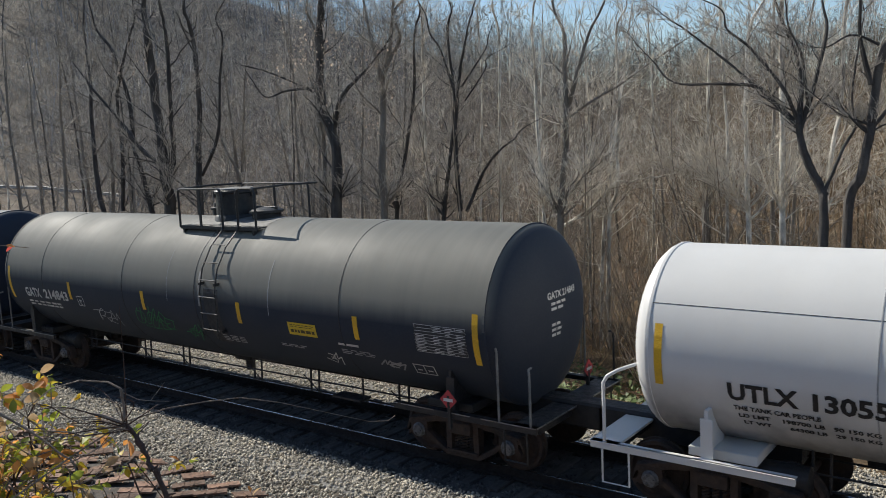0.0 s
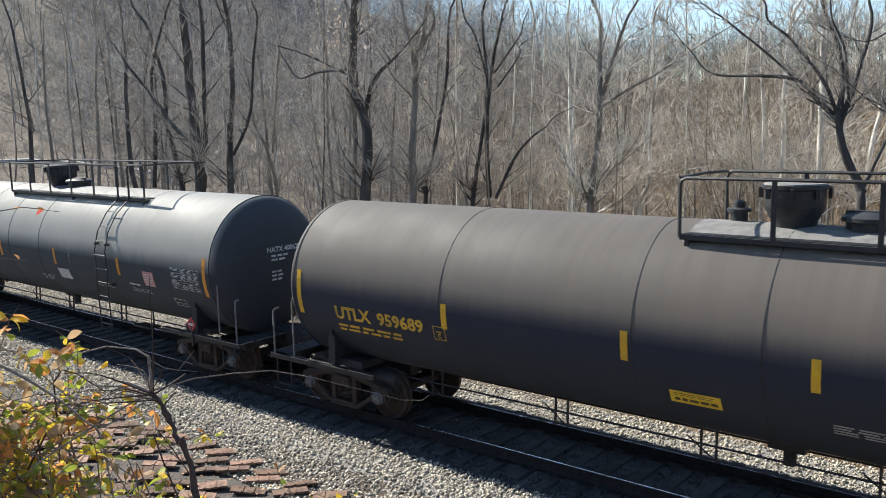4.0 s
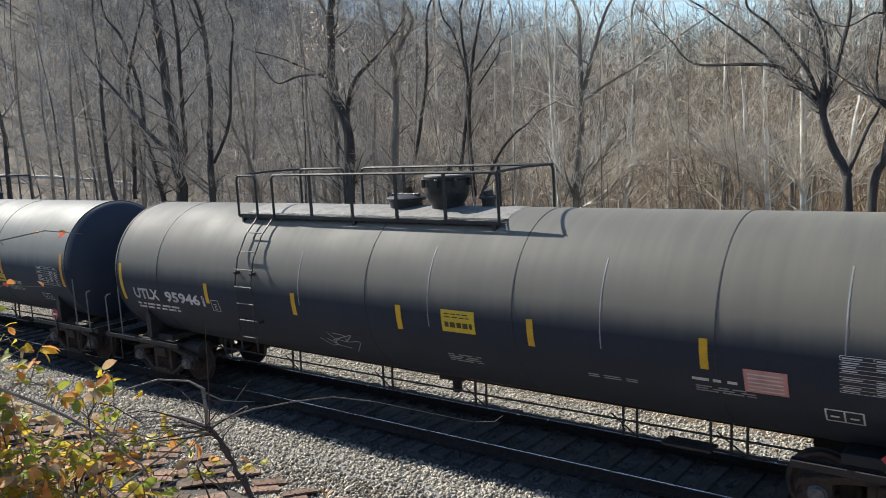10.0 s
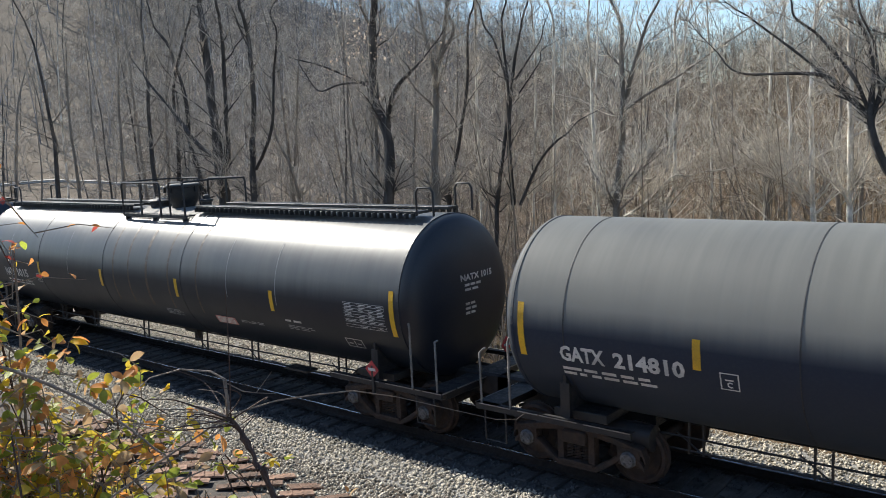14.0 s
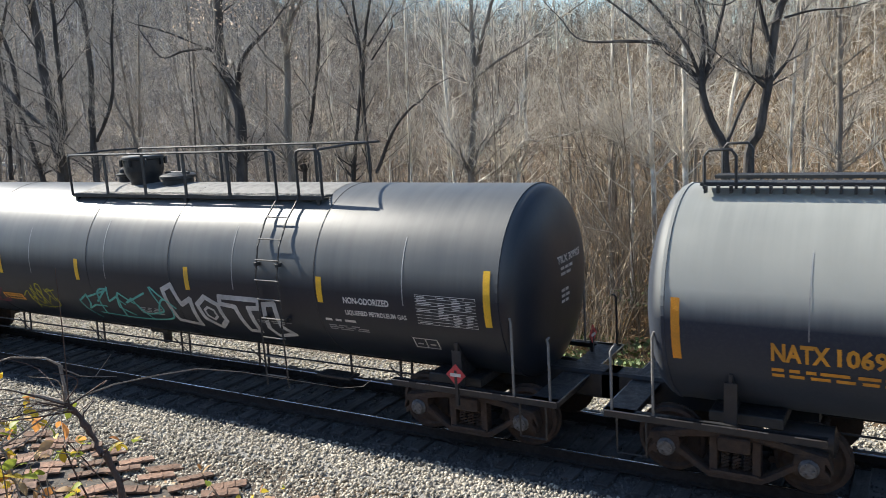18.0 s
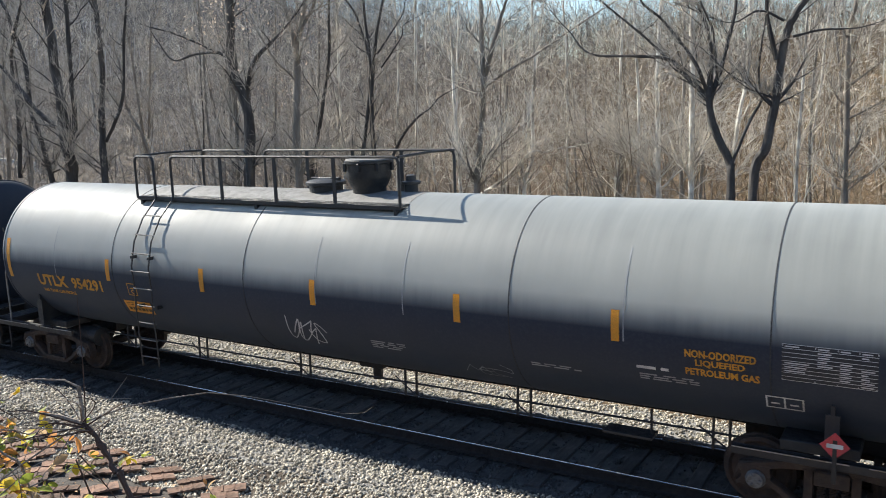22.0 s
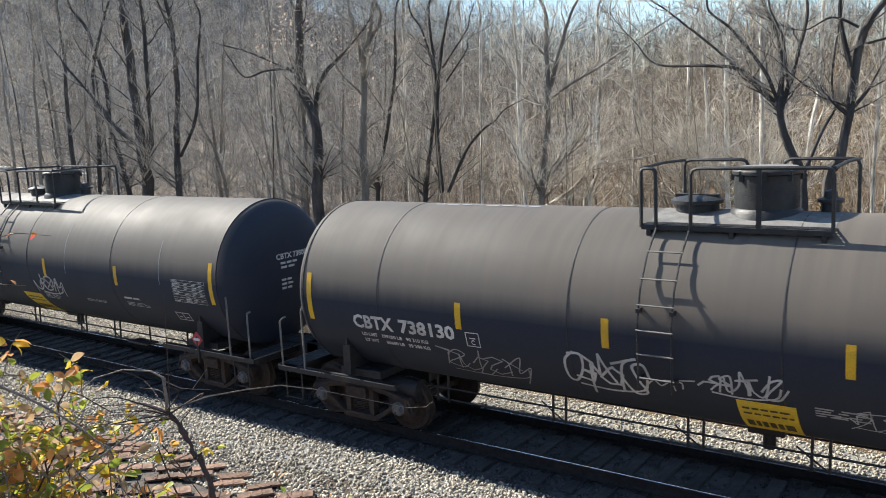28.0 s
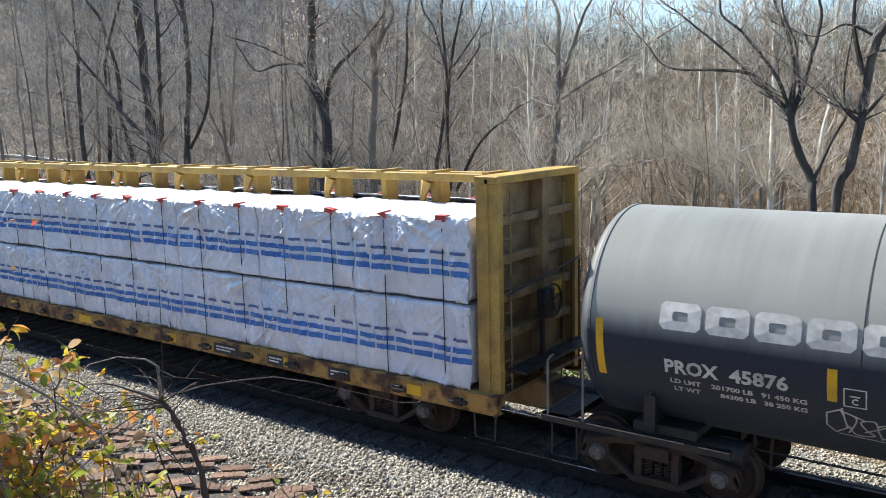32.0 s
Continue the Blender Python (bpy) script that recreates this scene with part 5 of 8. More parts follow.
    (-244.20, -261.10, "pale", dict(mark="UTLX", number="954291", text=(0, 0.93, 1.09, 2.02), tapes=((-5.1, -2.56, -0.04, 2.65, 5.04), 0.22), ink="letter_orange", tape="orange", platform=(-4.8, 1.32, 0.12, -4.05, "funnel"), lines=(("THE TANK CAR PEOPLE", 0.05, 1.1),), cbox=(-4.60, -0.45), signs=(("o", -4.85, -4.11, -0.87, -0.58),), tags=((-0.75, -0.05, -0.95, 0.38, "spray_white", 4, 0.03), (2.6, 3.25, -1.2, 0.25, "letter_grey", 3, 0.012)), cargo=("letter_orange", 5.94, -0.3), seams=((-4.96, -1.55, 3.49, 6.96), (-6.73, 0.02, 1.71, 5.15)), label="pale blue-grey tank car with orange lettering and a long platform")),
    (-263.48, -280.00, "khaki", dict(mark="UTLX", number="959264", tape="orange", ink="letter_faded", pads=((-3.36, -2.35, 0.0, 0.86, "repaint", "blue-grey patch of fresher paint"),), text=(-0.08, 0.73, 0.87, 1.87), platform=(-4.41, 1.12, 0.12, -3.92, "funnel"), signs=(("y", 1.02, 1.69, -0.36, -0.03), ("pink", 6.27, 6.95, -0.85, -0.52)), tapes=((-5.09, -2.46, 0.09, 2.66, 5.18), 0.0), seams=((-6.7, -0.6, 2.35, 5.47), (-2.19, 0.78, 3.86)), steps=1.2, label="olive-black tank car with a grey paint patch and a long platform")),
    (-282.30, -298.80, "brown", dict(mark="UTLX", number="959520", text=(-0.45, 0.46, 0.66, 2.25), tape="orange", lines=(("LD  LMT      162400 LB   73 660 KG", 0.62, 2.6), ("LT    WT      100600 LB   45 630 KG", 0.62, 2.6)), platform=LONG_TURNED, tags=((-7.78, -7.32, -0.85, 0.34, "letter_grey", 4, 0.014), (-3.4, -2.2, -1.0, 0.22, "spray_white", 5, 0.02),), seams=((-6.58, -3.47, -0.4, 2.6, 5.7), (-5.07, -1.97, 1.1, 4.2)), label="brown-black tank car with white lettering")),
    (-301.06, -315.90, "brown", dict(mark="CBTX", number="738130", text=(0.05, 0.9, 1.03, 2.12), tapes=((-4.13, -1.7, 1.36, 4.17), 0.16), platform=SHORT, lines=LINES, signs=(("y", 0.0, 0.73, -1.62, -0.80),), tags=((-4.7, -3.15, -1.08, 0.42, "letter_grey", 7, 0.028), (-2.4, -1.25, -0.92, 0.52, "spray_white", 6, 0.055), (-1.12, -0.7, -0.8, 0.16, "spray_white", 2, 0.03), (-0.44, 0.50, -0.70, 0.33, "spray_white", 6, 0.04), (1.2, 2.35, -0.98, 0.28, "spray_white", 6, 0.02), (2.65, 3.6, -0.75, 0.3, "spray_white", 5, 0.03), (2.9, 3.5, -1.0, 0.2, "spray_white", 4, 0.02), (4.78, 6.0, -0.56, 0.4, "spray_white", 5, 0.035), (6.1, 6.6, -0.65, 0.3, "spray_white", 3, 0.035)), seams=((-5.73, -2.28, 0.6, 4.0), (2.22, 5.71)), steps=1.62, label="brown-black tank car with white sprayed tags")),
    (-318.22, -333.10, "brown", dict(mark="CBTX", number="738087", text=(0.07, 0.93, 1.05, 2.19), lines=LINES, tapes=((-4.13, -1.7, 1.36, 4.17), 0.16), platform=(-1.45, 1.05, 0.0, -0.76, "round"), signs=(("y", -0.1, 0.72, -1.62, -0.80),), tags=((0.78, 1.8, -0.66, 0.34, "spray_white", 5, 0.05), (-2.75, -1.95, -0.78, 0.24, "letter_grey", 4, 0.025)), seams=((-5.7, -2.34, 0.62, 4.0), (2.24, 5.69)), steps=1.62, label="brown-black tank car with one sprayed tag")),
    (-335.45, -350.25, "pale", dict(mark="PROX", number="45876", small=0.82, tapes=((-4.30, -1.52, 1.55, 4.48), -0.08), big=1, shell=(1.55, 2.42), platform=(-1.48, 1.55, 0.55, -0.4, "round"), lines=(("LD LMT    201700 LB   91 450 KG", 0.06, 1.75), ("LT WT        84300 LB   38 250 KG", 0.1, 1.75)), signs=(("y", 1.70, 2.45, -0.30, -0.06),), tags=((-4.4, -2.95, -0.98, 0.34, "spray_white", 9, 0.028), (-2.25, -0.4, -0.95, 0.30, "spray_white", 10, 0.03), (0.22, 2.6, -0.98, 0.42, "spray_chalk", 10, 0.036), (3.0, 5.4, -0.95, 0.5, "spray_chalk", 8, 0.036)), seams=((-4.0, -1.28, 3.0, 5.95), (1.45, 4.36)), reservoir=1, label="grey-black tank car with large pale lettering blocks and graffiti")),
]
for words in {w for c in TRAIN for w in (c[3]["mark"], c[3]["number"], (c[3]["mark"] + " " + c[3]["number"]).strip(), *(ln[0] for ln in c[3].get("lines", ())))} | {"865943", "C", "NON-ODORIZED", "LIQUEFIED PETROLEUM GAS", "LIQUEFIED", "PETROLEUM GAS", "AAR DT-870"}:
    if words:
        outline(words)
for front, back, paint, spec in TRAIN:
    car = tank_car(front, back, paint, spec)
    if spec.get("big"):
        # owner's name as plain blocks, six in a row
        half = (front - back) / 2
        for i in range(6):
            x = -half + 1.0 + i * 0.60
            ring = ((0.0, 0.06), (0.06, 0.0), (0.48, 0.0), (0.54, 0.06), (0.54, 0.30), (0.48, 0.36), (0.06, 0.36), (0.0, 0.30))
            slot = ((0.17, 0.14), (0.19, 0.12), (0.35, 0.12), (0.37, 0.14), (0.37, 0.22), (0.35, 0.24), (0.19, 0.24), (0.17, 0.22))
            g = Geo().add([on_tank(x + u, v + 0.13, 0.009) for u, v in ring + slot], [(j, (j + 1) % 8, 8 + (j + 1) % 8, 8 + j) for j in range(8)])
            part("name_block", g, "letter_white", car, "large pale painted block")


# ---- the centre-beam flat car with wrapped loads ----
def crease(x, z, tier, side):
    """How far the film stands off: soft billows and sharp slanting folds."""
    soft = 0.060 * noise.noise(Vector((x * 1.7 + z * 0.5, z * 1.1, tier * 7 + side)))
    out = soft
    for turn, seed, size in ((0.9, 3, 0.030), (-1.1, 11, 0.026), (1.45, 23, 0.022)):
        u, v = x * math.cos(turn) + z * math.sin(turn), z * math.cos(turn) - x * math.sin(turn)
        here = max(noise.noise(Vector((x * 0.8, z * 0.8, seed + tier))) + 0.22, 0)
        fold = abs(noise.noise(Vector((v * 4.2, u * 0.55, seed + side))))
        out += size * here * 3.0 * max(1 - fold * 4.5, 0) ** 1.5
    # folds that fan out from where the straps pinch the film, and others that fall straight down
    pinch = 11.15 - 1.02 + 0.25
    i = round((pinch - x) / 1.18)
    for k in (i - 1, i, i + 1):
        pull = noise.noise(Vector((k * 3.7, tier * 5.1, side))) + 0.25
        if pull > 0:
            dx, dz = x - (pinch - k * 1.18), (3.82 if tier else 2.44) - z
            far = math.hypot(dx, dz)
            if far < 1.3:
                ray = noise.noise(Vector((math.atan2(dx, dz) * 4.2, k * 9.1, tier)))
                out += 0.20 * pull * min(far * 2.5, 1) * (1 - far / 1.3) * max(1 - abs(ray) * 4.2, 0)
    drop = noise.noise(Vector((x * 1.1, tier * 13.0, 40 + side)))
    if drop > 0.18:
        out += 0.22 * (drop - 0.18) * (1 - abs(noise.noise(Vector((x * 4.5 + 0.6 * z, z * 0.5, 60)))) * 2.2)
    return out


def centre_beam_car(front, length):
    car = tagged(new("centre_beam_car"), "yellow weathered centre-beam flat car with bulkhead ends", "flat car", "cars of the freight train")
    mid = front - length / 2
    CARS.append((car, mid))
    h = length / 2
    for side in (-1, 1):
        part("side_sill", Geo().box((0, side * 1.40, 0.95), (length, 0.12, 0.26)), "sill_rust", car)
        for z, wide in ((1.09, 0.2), (0.81, 0.18)):
            part("sill_flange", Geo().box((0, side * 1.37, z), (length, wide, 0.02)), "sill_rust", car)
        for i in range(18):
            x = -h + 0.7 + i * (length - 1.4) / 17
            part("winch", Geo().box((x, side * 1.49, 0.93), (0.16, 0.07, 0.12)).tube([(x - 0.17, side * 1.50, 0.93), (x + 0.17, side * 1.50, 0.93)], 0.035, 6), "rusty", car)
        for i in range(7):
            x = -h + 1.6 + i * (length - 3.2) / 6
            part("reflective_tape", Geo().box((x, side * 1.464, 0.95), (0.5 if i % 2 else 0.28, 0.006, 0.17)), "yellow", car)
    for x, w in ((7.9, 0.5), (6.3, 0.42), (4.9, 0.7)):
        pl = part("sill_plate", Geo().box((x, -1.466, 0.95), (w, 0.008, 0.20)), "panel", car, "black stencilled data plate")
        part("plate_print", Geo().box((x, -1.472, 0.985), (w * 0.8, 0.004, 0.03)).box((x - w * 0.1, -1.472, 0.925), (w * 0.6, 0.004, 0.03)), "letter_white", pl)
    part("deck", Geo().box((0, 0, 1.06), (length, 2.7, 0.06)), "beam_dark", car)
    part("centre_sill", Geo().box((0, 0, 0.82), (length + 0.4, 0.5, 0.5)), "beam_dark", car)
    # ribs of the bulkheads, posts and top chord of the beam
    for end in (-1, 1):
        x = end * (h - 0.2)
        part("bulkhead_sheet", Geo().box((x - end * 0.1, 0, 2.75), (0.03, 2.46, 3.3)), "beam_dark", car)
        for side in (-1, 1):
            part("corner_post", Geo().box((x - end * 0.04, side * 1.225, 2.65), (0.40, 0.13, 3.5)).box((x - end * 0.04, side * 1.285, 2.65), (0.05, 0.05, 3.5)), "beam", car)
        part("centre_post", Geo().box((x + end * 0.05, 0.12, 2.7), (0.24, 0.2, 3.3)), "beam_dark", car)
        for z in (1.35, 1.95, 2.55, 3.15, 3.75):
            for y0, y1 in ((-1.16, 0.02), (0.22, 1.16)):
                part("rib", Geo().box((x + end * 0.02, (y0 + y1) / 2, z), (0.16, y1 - y0, 0.14)), "beam_dark", car)
        part("top_cap", Geo().box((x - end * 0.04, 0, 4.38), (0.42, 2.62, 0.12)), "beam", car)
        for y in (-0.95, 0.75):
            part("bulkhead_ladder", Geo().tube([(x + end * 0.16, y, 1.0), (x + end * 0.16, y, 4.2)], 0.014, 5), "beam_dark", car)
        for i in range(8):
            part("bulkhead_rung", Geo().tube([(x + end * 0.16, -1.12, 1.2 + i * 0.38), (x + end * 0.16, -0.9, 1.2 + i * 0.38)], 0.012, 5), "beam_dark", car)
        wheel = part("brake_wheel", Geo().tube([(x + end * 0.36, 0.02 + 0.27 * math.cos(k * 0.42), 2.35 + 0.27 * math.sin(k * 0.42)) for k in range(16)], 0.02, 5), "dark", car, "dark steel hand brake wheel")
        for k in range(4):
            w = k * 1.571 + 0.4
            part("spoke", Geo().tube([(x + end * 0.36, 0.02, 2.35), (x + end * 0.36, 0.02 + 0.26 * math.cos(w), 2.35 + 0.26 * math.sin(w))], 0.012, 5), "dark", wheel)
        part("brake_housing", Geo().box((x + end * 0.22, 0.02, 2.30), (0.16, 0.30, 0.48)).box((x + end * 0.18, -0.02, 1.65), (0.06, 0.08, 1.0)), "dark", car, "dark brake gear housing")
        part("reflective_tape", Geo().box((x + end * 0.11, 0.62, 2.45), (0.006, 0.30, 0.22)), "yellow", car)
        part("end_walkway", Geo().box((end * (h + 0.10), 0.1, 1.42), (0.34, 2.3, 0.05)), "dark", car)
        part("end_rail", Geo().tube([(x + end * 0.24, -1.2, 2.64), (x + end * 0.26, 0, 2.78), (x + end * 0.24, 1.2, 2.90)], 0.018, 5), "dark", car)
        for y in (0.88, 1.16):
            part("end_upright", Geo().tube([(x + end * 0.24, y, 1.1), (x + end * 0.24, y, 2.86)], 0.016, 5), "dark", car)
        part("top_gusset", Geo().add([(x + end * q, sd * 1.15, 4.32) for q in (0.10, 0.12) for sd in (-1,)] + [(x + end * q, -0.95, 4.32) for q in (0.10, 0.12)] + [(x + end * q, -1.15, 3.92) for q in (0.10, 0.12)], [(0, 2, 4), (5, 3, 1), (0, 1, 3, 2), (2, 3, 5, 4), (4, 5, 1, 0)]), "beam", car)
        vs, fs = outline("865943")
        k = 0.55 / vs[:, 0].max()
        if end > 0:
            tagged(part("car_number", Geo().add([(x + 0.095 - 0.18, 0.35 + u * k, 3.36 + v * 0.13) for u, v in vs], fs), "letter_black", car), kind="stuff")
        part("coupler", Geo().box((end * (h + 0.5), 0, 0.86), (0.8, 0.2, 0.2)).box((end * (h + 0.85), 0.04, 0.86), (0.26, 0.32, 0.3)), "rusty", car)
        for side in (-1, 1):
            xs = end * (h - 0.25)
            part("stirrup_step", Geo().tube([(xs - 0.2, side * 1.42, 0.82), (xs - 0.18, side * 1.42, 0.4), (xs + 0.18, side * 1.42, 0.4), (xs + 0.2, side * 1.42, 0.82)], 0.018, 5), "dark", car)
        tr, wh = truck_parts(car, end * (h - 2.6), SPARE)
        WHEELS.extend((car, w) for w in wh)
    part("top_chord", Geo().box((0, -0.22, 4.32), (length - 0.8, 0.14, 0.14)).box((0, 0.22, 4.32), (length - 0.8, 0.14, 0.14)), "beam", car)
    n = 19
    for i in range(n):
        x = -h + 0.9 + i * (length - 1.8) / (n - 1)
        part("beam_post", Geo().box((x, 0, 2.7), (0.15 if i % 2 else 0.11, 0.34, 3.2)), "beam", car)
        part("chord_tie", Geo().box((x, 0, 4.40), (0.12, 0.62, 0.05)), "beam", car)
        if i % 2:
            for sy in (-1, 1):
                part("knee_brace", Geo().tube([(x - 0.1, sy * 0.24, 4.25), (x - 0.2, sy * 0.24, 4.0), (x - 0.2, sy * 0.24, 3.7), (x - 0.12, sy * 0.24, 3.45)], [0.12, 0.07, 0.06, 0.03], 5), "beam", car)
    # wrapped packs, two tiers a side
    rng = random.Random(5)
    x = h - 0.55
    packs = []
    while x > -h + 2.6:
        w = rng.choice((2.36, 2.36, 2.36, 1.18))
        packs.append((x - w, x))
        x -= w + 0.015
    for side in (-1, 1):
        for tier, (z0, z1) in enumerate(((1.11, 2.42), (2.48, 3.80))):
            for a, b in packs:
                g = Geo()
                nx, nz = (84, 46) if side < 0 else (10, 6)
                ys = side * 1.34
                vs, fs = [], []
                # outer face with creases pulled by the straps
                for j in range(nz + 1):
                    for i in range(nx + 1):
                        u, v = i / nx, j / nz
                        px, pz = a + (b - a) * u, z0 + (z1 - z0) * v
                        edge = min(u, 1 - u, v, 1 - v)
                        out = crease(px, pz, tier, side)
                        vs.append((px, ys + side * (out - (0.03 if edge < 0.01 else 0)), pz))
                for j in range(nz):
                    for i in range(nx):
                        k = j * (nx + 1) + i
                        q = (k, k + 1, k + nx + 2, k + nx + 1)
                        fs.append(q if side < 0 else q[::-1])
                g.add(vs, fs)
                g.box(((a + b) / 2, side * 0.80, (z0 + z1) / 2), (b - a - 0.02, 1.02, z1 - z0 - 0.01))
                pk = part("wrapped_pack", g, "wrap", car, "pack of boards in white printed plastic wrap", True)
                for c in np.arange(a + 0.08, b - 0.3, 0.393):
                    for k, dz, tall, wide in ((0, 0.40, 0.095, 0.36), (1, 0.56, 0.085, 0.36), (2, 0.74, 0.05, 0.27)):
                        zz = z0 + dz
                        pr = Geo()
                        vs, fs = [], []
                        for i in range(25):
                            px = c + wide * i / 24
                            for j in (0, 1):
                                pz = zz + tall * j
                                out = crease(px, pz, tier, side)
                                vs.append((px, ys + side * (out + 0.014), pz))
                        for i in range(24):
                            fs.append((2 * i, 2 * i + 2, 2 * i + 3, 2 * i + 1))
                        pr.add(vs, fs)
                        if side < 0:
                            part("blue_print" if k < 2 else "name_bar", pr, "print_blue" if k < 2 else "print_navy", pk)
        # loose sheet on top
        for a, b in packs:
            g = Geo()
            vs, fs = [], []
            for i in range(13):
                for j in range(5):
                    px, py = a + (b - a) * i / 12, side * (0.3 + 1.06 * j / 4)
                    vs.append((px, py, 3.80 + 0.025 + 0.05 * noise.noise(Vector((px * 2, py * 3, 3))) - (0.06 if j == 4 else 0) + (0.08 if j == 0 else 0)))
            for i in range(12):
                for j in range(4):
                    k = i * 5 + j
                    fs.append((k, k + 5, k + 6, k + 1))
            g.add(vs, fs)
            part("top_sheet", g, "wrap", car, smooth=True)
    for i in range(17):
        x = h - 1.02 - i * 1.18
        if x < -h + 2.6:
            break
        for side in (-1, 1):
            part("strap", Geo().box((x, side * 1.375, 2.45), (0.015, 0.008, 2.72)), "strap", car)
            tilt = Matrix.Rotation(rng.uniform(-0.25, 0.25), 3, "Y")
            part("corner_guard", Geo().box((x, side * 1.345, 3.82), (0.20, 0.13, 0.025), tilt).box((x + rng.uniform(-0.03, 0.03), side * 1.40, 3.785), (0.17, 0.018, 0.05), tilt).box((x + 0.05, side * 1.405, 3.76), (0.05, 0.014, 0.06), tilt), "winch", car, "red plastic corner guard")
    return car


centre_beam_car(-351.82, 22.3)


# ---- track and ground ----
def smooth_step(a, b, v):
    t = min(max((v - a) / (b - a), 0.0), 1.0)
    return t * t * (3 - 2 * t)


RIDGE = ((-90, 28), (0, 20), (11, 16.5), (23, 14.5), (28, 16.5), (33, 20), (37, 23.5), (43, 29), (50, 37), (60, 46), (75, 56), (100, 60))


def ridge_height(bearing):
    """The ridge's height by its bearing from the place, in degrees west of north: it climbs towards the west."""
    for (a, h), (b, k) in zip(RIDGE, RIDGE[1:]):
        if bearing < b:
            return h + (k - h) * smooth_step(0, 1, (max(bearing, a) - a) / (b - a))
    return RIDGE[-1][1]


def ground_height(x, y):
    n = noise.noise(Vector((x * 0.35, y * 0.35, 0))) * 0.10 + noise.noise(Vector((x * 0.05, y * 0.05, 4))) * 0.35
    if y < 0:
        if y > -2.3:
            z = -0.24
        elif y > -3.1:
            z = -0.24 - 0.16 * (-2.3 - y) / 0.8
        elif y > -6.0:
            z = -0.40 + (-3.1 - y) * 0.12
        elif y > -9.0:
            z = -0.05 + 2.55 * (-6.0 - y) / 3.0
        elif y > -11.2:
            z = 2.50 + (-9.0 - y) * 0.493
        else:
            # unseen rise behind the camera, added to hold off low skylight
            z = 3.585 + 7 * smooth_step(-15, -75, y)
        return z + n * smooth_step(-3.0, -4.5, y) * 0.5
    z = -0.24 if y < 2.6 else -0.24 - 0.75 * smooth_step(2.6, 6.0, y)
    far = math.hypot(x, y + 12)
    bearing = math.degrees(math.atan2(-x, y + 12))
    rise = ridge_height(bearing) * smooth_step(30, 195, far) * (1 - 0.6 * smooth_step(215, 700, far)) * smooth_step(6, 60, y)
    return z + rise + n * smooth_step(3.2, 7.0, y) * (1 + y * 0.02)


def axis(stops):
    out = []
    for a, b, s in stops:
        out += list(np.arange(a, b, s))
    return out + [stops[-1][1]]


def height_sheet(xs, ys):
    g = Geo()
    vs = [(x, y, ground_height(x, y)) for y in ys for x in xs]
    n = len(xs)
    fs = [(j * n + i, j * n + i + 1, j * n + n + i + 1, j * n + n + i) for j in range(len(ys) - 1) for i in range(n - 1)]
    return g.add(vs, fs)


xs = axis([(-2500, -500, 250), (-500, -120, 20), (-120, -50, 4), (-50, 14, 0.6), (14, 60, 4), (60, 400, 34), (400, 2500, 300)])
ys = axis([(-2500, -200, 300), (-200, -20, 20), (-20, -12.5, 1.5), (-12.5, 9, 0.35), (9, 40, 2), (40, 240, 10), (240, 600, 60), (600, 3000, 300)])
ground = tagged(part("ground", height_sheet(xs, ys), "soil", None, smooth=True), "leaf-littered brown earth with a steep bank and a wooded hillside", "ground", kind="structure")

track = tagged(new("railway_track"), "single railway track on pale limestone ballast", "track", kind="structure")
g = Geo()
for a, b, s in ((-130, -40, 9), (-40, 12, 2), (12, 130, 9)):
    for x in np.arange(a, b, s):
        prof = [(-3.15, -0.44), (-2.3, -0.232), (-1.45, -0.225), (1.45, -0.225), (2.3, -0.232), (3.3, -0.40)]
        vs = [(x, y, z) for y, z in prof] + [(x + s, y, z) for y, z in prof]
        g.add(vs, [(i, i + 6, i + 7, i + 1) for i in range(5)])
part("ballast_bed", g, "bed", track)
# strip of bed darkened in colour for the shade under the train
g = Geo()
for x in np.arange(-60, 20, 2.0):
    g.add([(x, -1.6, -0.222), (x + 2, -1.6, -0.222), (x + 2, 0.95, -0.218), (x, 0.95, -0.218)], [(0, 1, 2, 3)])
part("oily_bed", g, "bed_shade", track, "dirty ballast bed, darkened for the shade under the train")
